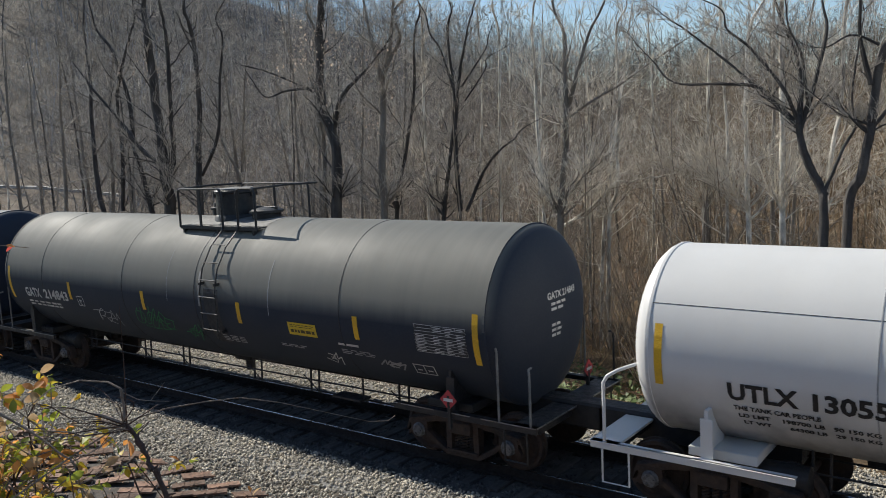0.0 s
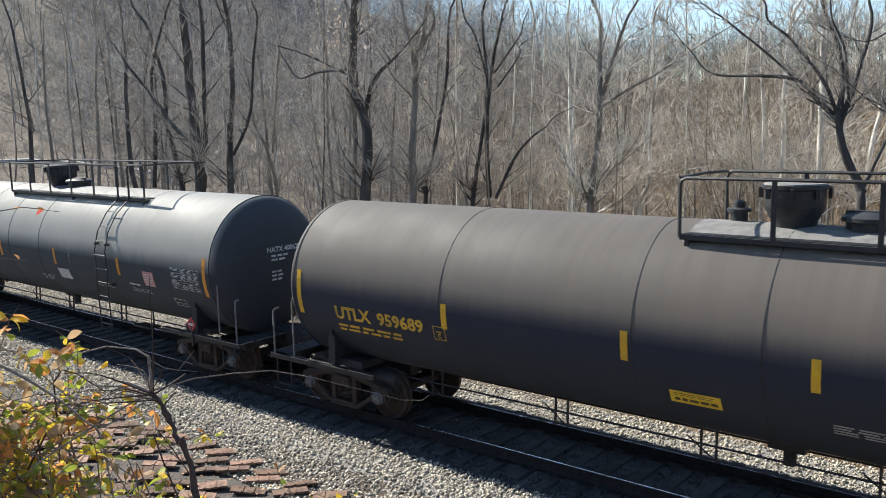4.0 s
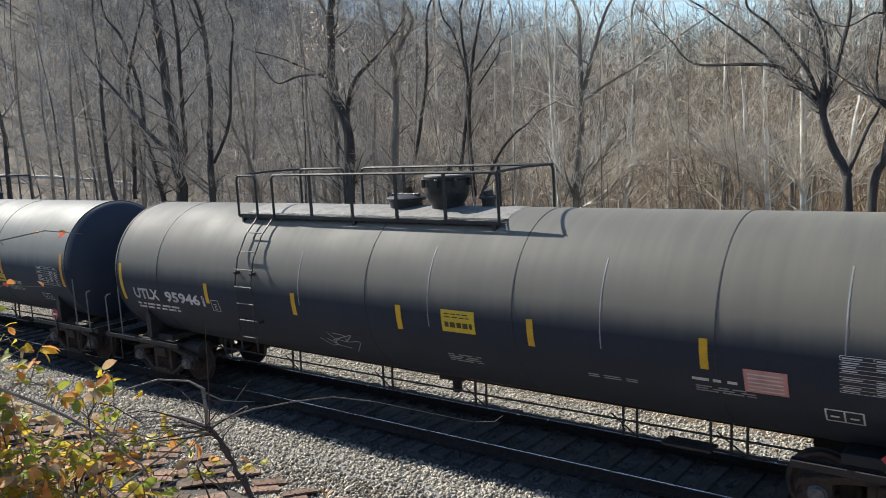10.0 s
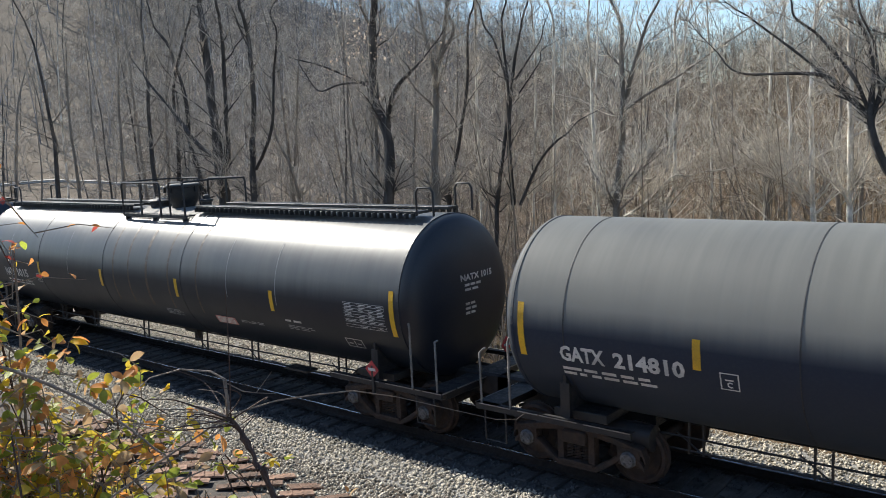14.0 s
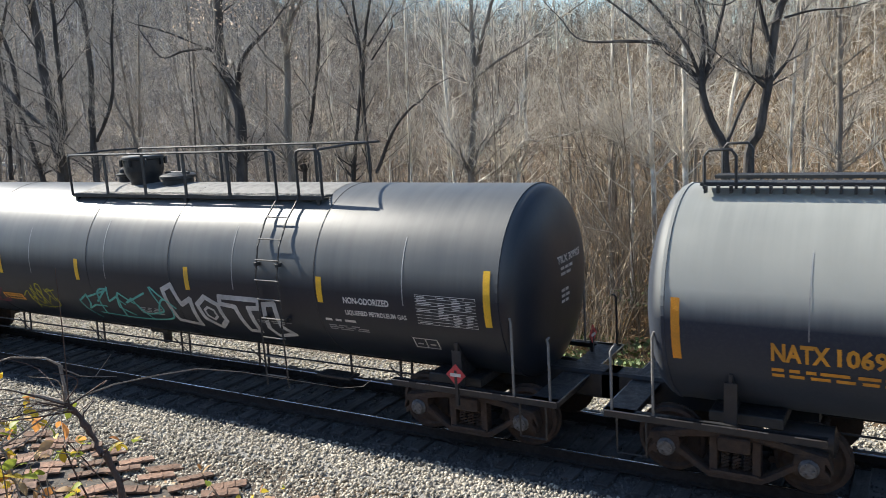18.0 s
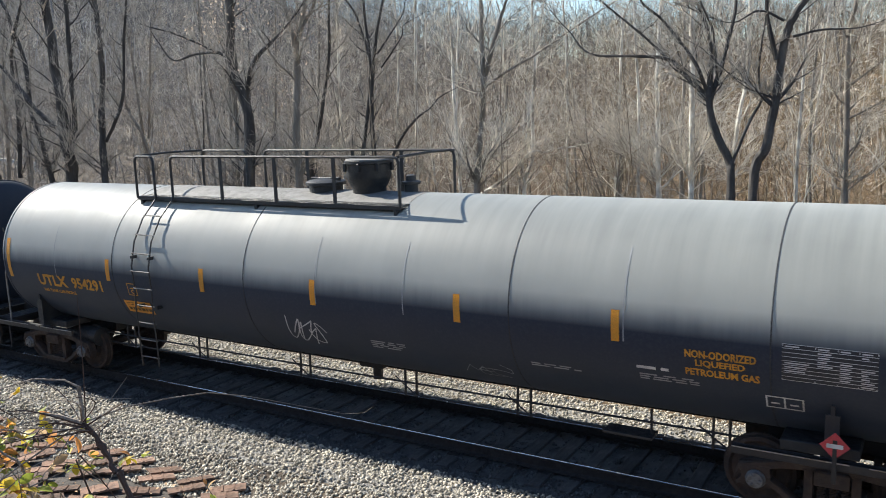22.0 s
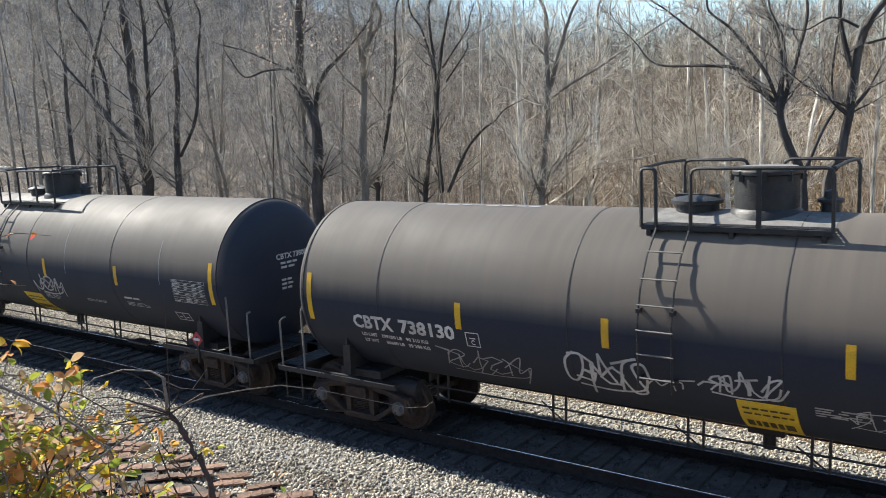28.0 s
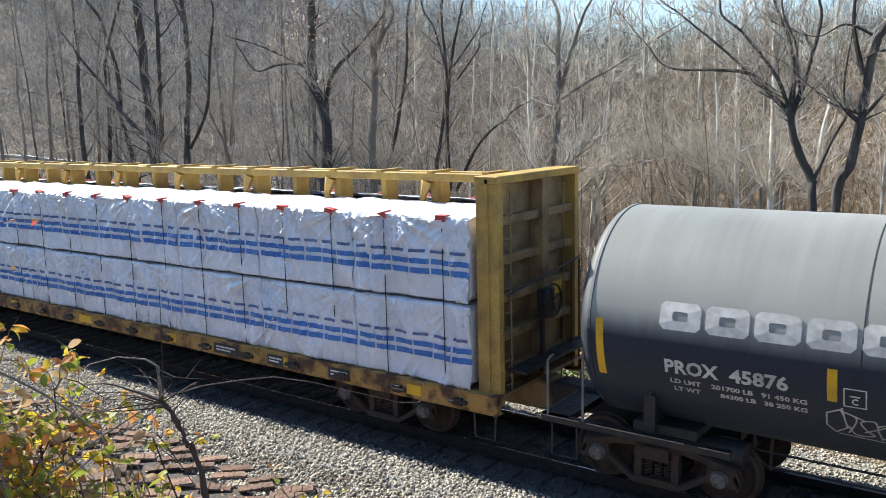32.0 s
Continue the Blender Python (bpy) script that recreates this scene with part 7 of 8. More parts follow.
# others farther along and behind: x, y at the foot, kind, bark, size, girth, lean
for i, (x, y, k, b, s, gth, ln) in enumerate((
    (-37.9, 9.0, 0, "bark", 1.0, 0.9, 3), (-37.2, 10.0, 1, "bark", 1.0, 0.8, -2), (-33.6, 9.0, 2, "bark_dark", 1.0, 1.0, -3),
    (-28.5, 12.0, 7, "bark", 1.0, 0.7, 2), (-26.4, 14.0, 7, "bark", 1.0, 0.7, 0), (-21.7, 10.0, 0, "bark", 0.9, 0.6, 0),
    (-10.8, 14.0, 4, "bark_pale", 0.9, 0.5, 0), (-2.9, 9.0, 7, "bark_pale", 0.85, 0.5, -2), (-1.1, 8.0, 1, "bark_pale", 0.85, 0.6, 2), (-3.2, 14.0, 2, "bark", 0.8, 0.6, 0), (1.5, 9.0, 3, "bark", 1.1, 1.0, 0), (3.5, 7.0, 4, "bark", 1.0, 1.0, 0),
    (-44.8, 9.0, 5, "bark_dark", 1.0, 1.1, 8), (-45.7, 11.0, 6, "bark", 1.0, 0.9, -5), (-37.6, 11.0, 7, "bark", 1.0, 0.8, 3), (-56.9, 12.0, 7, "bark", 1.0, 1.1, 0),
    (-49.5, 14.0, 0, "bark", 1.0, 0.9, 0), (-41.0, 14.5, 1, "bark", 1.0, 0.8, 2), (-24.0, 11.5, 2, "bark", 0.9, 0.6, 0), (-21.0, 15.0, 3, "bark", 0.9, 0.6, -2))):
    tree(x, y, k, b, s, i * 47 % 360, gth, ln)
# slighter trees behind them
rng = random.Random(23)
for i in range(80):
    y = 9.5 + 40 * rng.uniform(0, 1) ** 1.3
    x = rng.uniform(-18 - 2.2 * (y + 8), 6)
    tree(x, y, 8 + i % 5, rng.choice(("bark", "bark", "bark_pale", "bark_pale", "bark_dark") if x > -0.9 * (y + 12) else ("bark", "bark", "bark_dark", "bark_dark", "bark_pale")), rng.uniform(0.8, 1.25) * (0.82 if x > -0.55 * (y + 12) else 1.0), rng.uniform(0, 360), rng.uniform(0.55, 0.95), rng.uniform(-5, 5))


def guard_rail_far():
    """A steel road guard rail far off among the trunks, at the foot of the hill."""
    line = []
    for az, d in ((57, 71), (58.5, 73.5), (60, 76), (61.2, 78), (62.4, 80), (63.7, 82.5), (65, 85), (66.5, 87.5), (68, 90)):
        x, y = 0.1 - d * math.sin(radians(az)), -11.7 + d * math.cos(radians(az))
        line.append(Vector((x, y, ground_height(x, y))))
    root = tagged(new("guard_rail"), "pale galvanised road guard rail beyond the trees", "guard rail")
    g = Geo()
    prof = ((0.45, 0.0), (0.52, 0.05), (0.60, 0.0), (0.68, 0.05), (0.75, 0.0))
    g.add([(p.x + out, p.y - out, p.z + up) for p in line for up, out in prof], [(i * 5 + j, i * 5 + j + 1, i * 5 + j + 6, i * 5 + j + 5) for i in range(len(line) - 1) for j in range(4)])
    part("rail_beam", g, "galvanised", root)
    for p in line:
        part("post", Geo().box((p.x, p.y + 0.08, p.z + 0.25), (0.12, 0.12, 1.1)), "galvanised", root)
    return root


guard_rail_far()


def clinging_leaves(x, y, z, count, seed):
    """Dry tan leaves that still hang on one tree's limbs."""
    g2 = np.random.default_rng(seed)
    leaf_v = np.array([(-0.5, 0, 0), (0, -0.28, 0.05), (0.5, 0, 0), (0, 0.28, 0.05)])
    p = np.stack([g2.normal(x, 0.55, count), g2.normal(y, 0.5, count), g2.normal(z, 0.42, count)], -1)
    return many(leaf_v, np.array([(0, 1, 2, 3)]), p, rotations(count, g2), g2.uniform(0.05, 0.115, (count, 1)) * np.ones(3))


scatter("clinging_leaves", [clinging_leaves(-20.0, 7.6, 7.6, 150, 1), clinging_leaves(-18.6, 7.6, 8.1, 170, 2), clinging_leaves(-16.6, 8.0, 7.6, 120, 3), clinging_leaves(-17.6, 8.0, 5.9, 110, 4), clinging_leaves(-19.3, 7.6, 8.9, 140, 5), clinging_leaves(-29.5, 8.5, 8.8, 120, 6)], "dry_leaf", "dry tan leaves still hanging on oak limbs", "leaves")

# woods on the hillside, joined: trees of few limbs, many thousand of them too far to count
far_kinds = []
for k in range(6):
    a, b = grow(random.Random(50 + k), 11.0, 0.075, 13, 2, (4,), 0.12, 0.75, 0.12, (3, 3, 3), 0.013, (2, 1), 5)
    v = np.array(a.v + b.v)
    f = [q for q in a.f] + [tuple(i + len(a.v) for i in q) for q in b.f]
    far_kinds.append((v, np.array([q for q in f if len(q) == 4])))
gen = np.random.default_rng(21)


def standing(x, y, kind, s, gen):
    p = np.array([(a, b, ground_height(a, b)) for a, b in zip(x, y)])
    w = gen.uniform(0, 6.28, len(x))
    turn = np.stack([np.stack([np.cos(w), -np.sin(w), 0 * w], -1), np.stack([np.sin(w), np.cos(w), 0 * w], -1), np.stack([0 * w, 0 * w, 1 + 0 * w], -1)], 1)
    return many(*far_kinds[kind], p, turn, s)


near_woods, far_woods = [], []
for k in range(6):
    for n, d0, d1, a0, a1, out in ((90, 30, 95, 0, 78, near_woods), (165, 90, 225, 0, 80, far_woods), (34, 60, 140, -12, 25, near_woods)):
        d, az = gen.uniform(d0, d1, n), np.radians(gen.uniform(a0, a1, n))
        x, y = -d * np.sin(az) + 4, d * np.cos(az) - 8
        ok = y > 20
        tall = (0.5, 0.8) if out is near_woods else (0.75, 1.15)
        out.append(standing(x[ok], y[ok], k, gen.uniform(*tall, (ok.sum(), 1)) * np.ones(3), gen))
    # unseen trees behind the camera, added to hold off skylight
    x, y = gen.uniform(-60, 60, 30), gen.uniform(-60, -17, 30)
    near_woods.append(standing(x, y, k, gen.uniform(0.75, 1.2, (30, 1)) * np.array((1.6, 1.6, 1.2)), gen))
scatter("hillside_woods", near_woods, "far_twig", "dense bare autumn woods beyond the track and added, unseen, behind the camera", "woods")
scatter("far_hillside_woods", far_woods, "hill_twig", "woods on the far hillside, coloured grey for haze", "woods")

# many-stemmed bare thicket bushes, joined
thick_kinds = []
for k in range(4):
    tg = random.Random(70 + k)
    g = Geo()
    for i in range(15):
        w = tg.uniform(0, 6.28)
        d = Vector((math.cos(w) * tg.uniform(0.1, 0.6), math.sin(w) * tg.uniform(0.1, 0.6), 1)).normalized()
        p, pts = Vector((0, 0, -0.1)), [Vector((0, 0, -0.1))]
        for j in range(4):
            d = (d + Vector((tg.uniform(-1, 1), tg.uniform(-1, 1), tg.uniform(-0.5, 0.3))) * 0.16).normalized()
            p = p + d * tg.uniform(0.5, 0.95)
            pts.append(p)
        g.tube(pts, [0.016, 0.012, 0.009, 0.006, 0.003], 3, False)
        for j in range(4):
            q = pts[tg.choice((1, 2, 3, 3))]
            e = q + Vector((tg.uniform(-1, 1), tg.uniform(-1, 1), tg.uniform(0, 1))) * 0.6
            g.tube([q, q.lerp(e, 0.5) + Vector((0, 0, 0.06)), e], [0.006, 0.005, 0.003], 3, False)
    thick_kinds.append((np.array(g.v), np.array(g.f)))
pieces = []
for k in range(4):
    n = 60
    y = gen.uniform(0, 1, n) ** 1.4 * 34 + 6.2
    x = gen.uniform(-20, 0, n) * (y + 14) / 20 + 3
    p = np.array([(a, b, ground_height(a, b)) for a, b in zip(x, y)])
    w = gen.uniform(0, 6.28, n)
    turn = np.stack([np.stack([np.cos(w), -np.sin(w), 0 * w], -1), np.stack([np.sin(w), np.cos(w), 0 * w], -1), np.stack([0 * w, 0 * w, 1 + 0 * w], -1)], 1)
    pieces.append(many(*thick_kinds[k], p, turn, gen.uniform(0.7, 1.4, (n, 1)) * np.ones(3)))
scatter("thicket", pieces, "twig", "many-stemmed bare thicket bushes under the trees", "thicket")

# thin saplings, brush and dry grass behind the track
strip_v = np.array([(-0.5, 0, 0), (0.5, 0, 0), (0.35, 0.25, 0.5), (-0.35, 0.25, 0.5), (0.15, 0, 1.0), (-0.15, 0, 1.0)])
strip_f = np.array([(0, 1, 2, 3), (3, 2, 4, 5)])


def upright(n, gen, tilt):
    w, a, b = gen.uniform(0, 6.28, n), gen.normal(0, tilt, n), gen.normal(0, tilt, n)
    c, s, z = np.cos(w), np.sin(w), np.zeros(n)
    up = np.stack([a, b, np.ones(n)], -1)
    up /= np.linalg.norm(up, axis=1)[:, None]
    e1 = np.stack([c, s, z], -1)
    e1 -= up * (e1 * up).sum(1)[:, None]
    e1 /= np.linalg.norm(e1, axis=1)[:, None]
    return np.stack([e1, np.cross(up, e1), up], -1)


def stems(n, x0, x1, y0, y1, h0, h1, r, tilt, gen):
    x, y = gen.uniform(x0, x1, n), gen.uniform(y0, y1, n)
    p = np.array([(a, b, ground_height(a, b) - 0.05) for a, b in zip(x, y)])
    h = gen.uniform(h0, h1, n)
    rr = r * gen.uniform(0.6, 1.5, n)
    return many(strip_v, strip_f, p, upright(n, gen, tilt), np.stack([rr * 2, gen.uniform(-0.5, 0.5, n), h], -1))


gen = np.random.default_rng(33)
pieces = []
for k in range(6):
    n = 22
    y = gen.uniform(8.0, 26, n)
    x = gen.uniform(-22, -2, n) * (y + 12) / 19 + 2
    p = np.array([(a, b, ground_height(a, b)) for a, b in zip(x, y)])
    size = np.stack([gen.uniform(0.35, 0.6, n)] * 2 + [gen.uniform(0.45, 0.95, n)], -1)
    pieces.append(many(*far_kinds[k], p, upright(n, gen, 0.05), size))
scatter("saplings", pieces, "twig", "thin bare saplings among the trees", "saplings")
# the outermost twigs of the crowns, too fine to tell apart


def spray(rng):
    """A metre of forking twig, as thin flat strips."""
    vs, fs = [], []

    def shoot(p, d, length, wide, level):
        n = (3, 2, 1)[level]
        flat = d.cross(Vector((rng.uniform(-1, 1), rng.uniform(-1, 1), rng.uniform(-1, 1)))).normalized()
        pts = [p]
        for i in range(n):
            d = (d + Vector((rng.uniform(-1, 1), rng.uniform(-1, 1), rng.uniform(-0.6, 0.9))) * 0.3).normalized()
            pts.append(pts[-1] + d * length / n)
        for i, q in enumerate(pts):
            w = flat * wide * (1 - 0.7 * i / n)
            vs.extend((tuple(q - w), tuple(q + w)))
            if i:
                k = len(vs) - 4
                fs.append((k, k + 1, k + 3, k + 2))
        if level < 2:
            for k in range((3, 2)[level]):
                q = pts[rng.randint(0 if level else 1, n)]
                side = d.cross(Vector((rng.uniform(-1, 1), rng.uniform(-1, 1), rng.uniform(-1, 1)))).normalized()
                shoot(q, (d * rng.uniform(0.5, 1.1) + side).normalized(), length * rng.uniform(0.4, 0.7), wide * 0.65, level + 1)

    shoot(Vector((0, 0, 0)), Vector((0, 0, 1)), 0.8, 0.0065, 0)
    return np.array(vs), np.array(fs)


SPRAYS = [spray(random.Random(90 + k)) for k in range(7)]


def twig_cloud(n, near, far, power, h0, h1, gen):
    y = gen.uniform(0, 1, n) ** power * (far - near) + near
    x = gen.uniform(-46, 2, n) * (y + 12) / 22 + 3
    z = np.array([ground_height(a, b) for a, b in zip(x[::8], y[::8])]).repeat(8)[:n]
    keep = np.arange(n) // 8 * 8
    spread = 1.0 + y * 0.012
    x, y = x[keep] + gen.normal(0, 0.8, n) * spread, y[keep] + gen.normal(0, 0.8, n) * spread
    clump = np.array([noise.noise(Vector((a * 0.5, b * 0.5, 0))) for a, b in zip(x[::4], y[::4])]).repeat(4)[:n]
    top = (h0 + gen.uniform(0, 1, n) * (h1 - h0) * np.interp(y, [8, 20, 60], [1.0, 0.8, 0.55]))[keep]
    top = top * np.interp(np.degrees(np.arctan2(-x, y + 12)), [8, 30], [0.62, 1.0])
    h = np.clip(top + gen.normal(0, 0.9, n) + clump * 1.5, 0.3, None)
    size = gen.uniform(0.5, 1.5, (n, 1)) * (1 + y / 60)[:, None] * np.ones(3)
    place, turn = np.stack([x, y, z + h], -1), upright(n, gen, 0.75)
    cuts = np.arange(n) % len(SPRAYS)
    out = [many(*SPRAYS[k], place[cuts == k], turn[cuts == k], size[cuts == k]) for k in range(len(SPRAYS))]
    shift = np.cumsum([0] + [len(v) for v, _ in out[:-1]])
    return np.concatenate([v for v, _ in out]), np.concatenate([f + d for (_, f), d in zip(out, shift)])


scatter("fine_twigs", [twig_cloud(13500, 12.5, 60, 1.3, 0.8, 11.5, gen)], "twig_mass", "fine outer twigs of the bare crowns", "twigs")
# a share of the twigs is coloured pale to stand for sunlit ones
scatter("pale_twigs", [twig_cloud(6500, 11.5, 52, 1.2, 0.8, 11.0, gen)], "twig_pale", "twigs among the bare crowns, coloured pale as if sunlit", "twigs")
scatter("mid_twigs", [twig_cloud(10500, 45, 95, 1.0, 1.0, 11.5, gen)], "far_twig", "brown twigs of the woods beyond the track", "twigs")
scatter("pale_mid_twigs", [twig_cloud(3800, 45, 95, 1.0, 1.0, 11.5, gen)], "twig_pale", "twigs of the woods beyond the track, coloured pale as if sunlit", "twigs")
scatter("far_twigs", [twig_cloud(22000, 80, 210, 0.9, 1.0, 11.5, gen)], "hill_twig", "brown twigs of the hillside woods, greyed in colour for haze", "twigs")
scatter("brush", [stems(12000, -60, 8, 5.0, 22, 0.3, 1.1, 0.005, 1.5, gen), stems(8000, -90, 10, 16, 50, 0.4, 1.4, 0.009, 1.6, gen), stems(6000, -12, 8, 7, 34, 0.4, 1.1, 0.008, 1.6, gen)], "brush", "tangled dry brown brush behind the track", "brush")
scatter("dry_grass", [stems(11000, -45, 6, 3.6, 9, 0.12, 0.5, 0.004, 0.6, gen), stems(6000, -18, 4, 7, 20, 0.2, 0.7, 0.006, 0.9, gen)], "straw", "dry straw-coloured grass beside the far ballast", "grass")
leaf_v = np.array([(-0.5, 0, 0), (0, -0.3, 0.12), (0.5, 0, 0.03), (0, 0.3, 0.1)])
leaf_f = np.array([(0, 1, 2, 3)])


def fallen(n, x0, x1, y0, y1, s0, s1, gen, lift=0.01, tilt=0.35):
    x, y = gen.uniform(x0, x1, n), gen.uniform(y0, y1, n)
    p = np.array([(a, b, ground_height(a, b) + lift) for a, b in zip(x, y)])
    p[:, 2] += gen.uniform(0, 0.04, n)
    return many(leaf_v, leaf_f, p, upright(n, gen, tilt), gen.uniform(s0, s1, (n, 1)) * np.ones(3))


scatter("leaf_litter", [fallen(5000, -40, 5, 3.2, 12, 0.05, 0.13, gen), fallen(2200, -20, 1, -8.0, -3.3, 0.03, 0.075, gen, 0.05), fallen(3500, -7, 1, -11.5, -7, 0.04, 0.09, gen, 0.03), fallen(9000, -20, 14, -26, -11.5, 0.05, 0.11, gen, 0.02), fallen(3500, 1, 14, -11.5, -6, 0.05, 0.11, gen, 0.02)], "litter", "fallen brown oak leaves", "leaf litter")
scatter("weeds", [fallen(2600, -12, -1, 3.6, 7.5, 0.06, 0.2, gen, 0.25, 0.9), fallen(900, -7.5, -2.5, 8, 13, 0.05, 0.14, gen, 0.9, 1.2), fallen(420, -9, -2.5, -8.5, -4.6, 0.04, 0.08, gen, 0.15, 0.9)], "green", "low green weeds and bramble leaves", "weeds")


# ---- discarded tie plates on the near bank ----
def old_plate():
    g = Geo()
    g.box((0, 0, 0), (0.54, 0.25, 0.030))
    for dx in (-0.085, 0.085):
        g.box((dx, 0, 0.019), (0.03, 0.245, 0.014))
    for dx in (-0.135, 0.135):
        for dy in (-0.05, 0.05):
            g.box((dx, dy, 0.0145), (0.028, 0.028, 0.006))
    return g


rng = random.Random(17)
first = None
for row in range(11):
    for col in range(24):
        x = -17.5 + col * 0.70 + rng.uniform(-0.09, 0.09) + row * 0.17
        y = -3.25 - row * 0.36 + rng.uniform(-0.05, 0.05) - 0.02 * (x + 8)
        if rng.random() < 0.14 or y > -3.05:
            continue
        slope = 7 if y > -6.0 else 40
        z = ground_height(x, y) + 0.04 + 0.02 * (row % 2) + rng.uniform(0, 0.03)
        m = Matrix.Translation((x, y, z)) @ pose(0, 0, 0, -slope + rng.uniform(-5, 9), rng.uniform(-7, 7), 0) @ pose(0, 0, 0, 0, 0, 54 + rng.uniform(-12, 12))
        if first is None:
            first = tagged(part("tie_plate", old_plate(), "plate"), "rusty steel tie plate lying on the bank", "tie plate", "discarded tie plates on the bank")
            first.matrix_basis = m
        else:
            copy_thing(first, m)


# ---- shrub and dead sapling close to the camera ----
def dead_sapling():
    root = tagged(new("dead_sapling"), "dead broken sapling with thin curling vine ends", "sapling")
    root.location = (0, 0, 0)
    knob = random.Random(12)
    way = [Vector(p) for p in smooth_line([(-0.98, -10.84, 3.5), (-1.06, -10.85, 4.3), (-1.141, -10.86, 4.711), (-1.168, -10.864, 4.759), (-1.194, -10.869, 4.808), (-1.214, -10.881, 4.838)], 7)]
    way = [p + Vector((knob.uniform(-1, 1), knob.uniform(-1, 1), 0)) * 0.0022 for p in way]
    part("stem", Geo().tube(way, [(0.0062 - 0.0024 * i / len(way)) * knob.uniform(0.75, 1.3) for i in range(len(way))], 8), "stem_red", root, smooth=True)
    for i in range(9):
        q = way[len(way) // 3 + i * 2]
        part("thorn_stub", Geo().tube([q, q + Vector((knob.uniform(-1, 1), knob.uniform(-1, 1), knob.uniform(0, 1))) * 0.014], [0.003, 0.0012], 5), "stem_red", root)
    part("broken_top", Geo().tube([(-1.214, -10.881, 4.838), (-1.222, -10.872, 4.858), (-1.225, -10.872, 4.88), (-1.228, -10.87, 4.895)], [0.0039, 0.0030, 0.0027, 0.0036], 7), "stem", root, smooth=True)
    part("shoot", Geo().tube([(-1.214, -10.881, 4.838), (-1.245, -10.90, 4.852), (-1.27, -10.915, 4.858)], [0.0036, 0.0030, 0.0012], 6), "stem", root, smooth=True)
    part("arching_twig", Geo().tube([(-1.228, -10.87, 4.895), (-1.243, -10.885, 4.91), (-1.271, -10.922, 4.919), (-1.294, -10.963, 4.912), (-1.31, -11.01, 4.88)], [0.0024, 0.0018, 0.0015, 0.0012, 0.0007], 5), "stem", root, smooth=True)
    part("long_vine", Geo().tube([(-1.285, -11.062, 4.744), (-1.254, -10.971, 4.792), (-1.214, -10.88, 4.839), (-1.174, -10.818, 4.853), (-1.13, -10.765, 4.857), (-1.091, -10.717, 4.857), (-1.039, -10.669, 4.842)], [0.0017, 0.0016, 0.0014, 0.0013, 0.0012, 0.0011, 0.0008], 5), "stem", root, smooth=True)
    part("vine_end", Geo().tube([(-1.039, -10.669, 4.842), (-0.968, -10.614, 4.817), (-0.908, -10.572, 4.798), (-0.88, -10.55, 4.797), (-0.87, -10.541, 4.806)], [0.0008, 0.0006, 0.0005, 0.0005, 0.0004], 4), "stem", root)
    for i in range(16):
        q = way[-1 - knob.randint(0, 6)]
        d = Vector((knob.uniform(-1.0, 0.5), knob.uniform(-1.0, 0.3), knob.uniform(-0.25, 0.7))).normalized()
        ln = knob.uniform(0.06, 0.24)
        side = d.cross(Vector((0, 0, 1))) * knob.uniform(-0.05, 0.05)
        part("dead_twig", Geo().tube([Vector(p) for p in smooth_line([tuple(q), tuple(q + d * ln * 0.5 + side), tuple(q + d * ln - Vector((0, 0, knob.uniform(0, 0.05))))], 4)], [0.0015 - 0.00013 * k for k in range(9)], 4), knob.choice(("stem", "stem_red")), root)
    part("side_twig", Geo().tube([(-1.228, -10.87, 4.89), (-1.21, -10.85, 4.873), (-1.194, -10.836, 4.869), (-1.174, -10.811, 4.864)], [0.0012, 0.0010, 0.0007, 0.0004], 4), "stem", root)
    part("side_twig", Geo().tube([(-1.194, -10.836, 4.869), (-1.19, -10.82, 4.885), (-1.184, -10.808, 4.90)], [0.0007, 0.0006, 0.0003], 4), "stem", root)
    return root


dead_sapling()
LEAF = {}


def leaf_mesh(word):
    g = Geo()
    vs, fs = [], []
    for i in range(6):
        u = i / 5
        w = 0.30 * math.sin(math.pi * min(u * 0.96 + 0.04, 1)) ** 0.8
        z = 0.14 * math.sin(u * math.pi * 0.9)
        vs += [(u - 0.0, -w, z + 0.05), (u, 0, z), (u, w, z + 0.05)]
    for i in range(5):
        for j in (0, 1):
            fs.append((i * 3 + j, i * 3 + 3 + j, i * 3 + 4 + j, i * 3 + 1 + j))
    return g.add(vs, fs)


MIX = ("leaf_yellow",) * 5 + ("leaf_green",) * 6 + ("leaf_orange",) * 3 + ("leaf_brown",) * 4


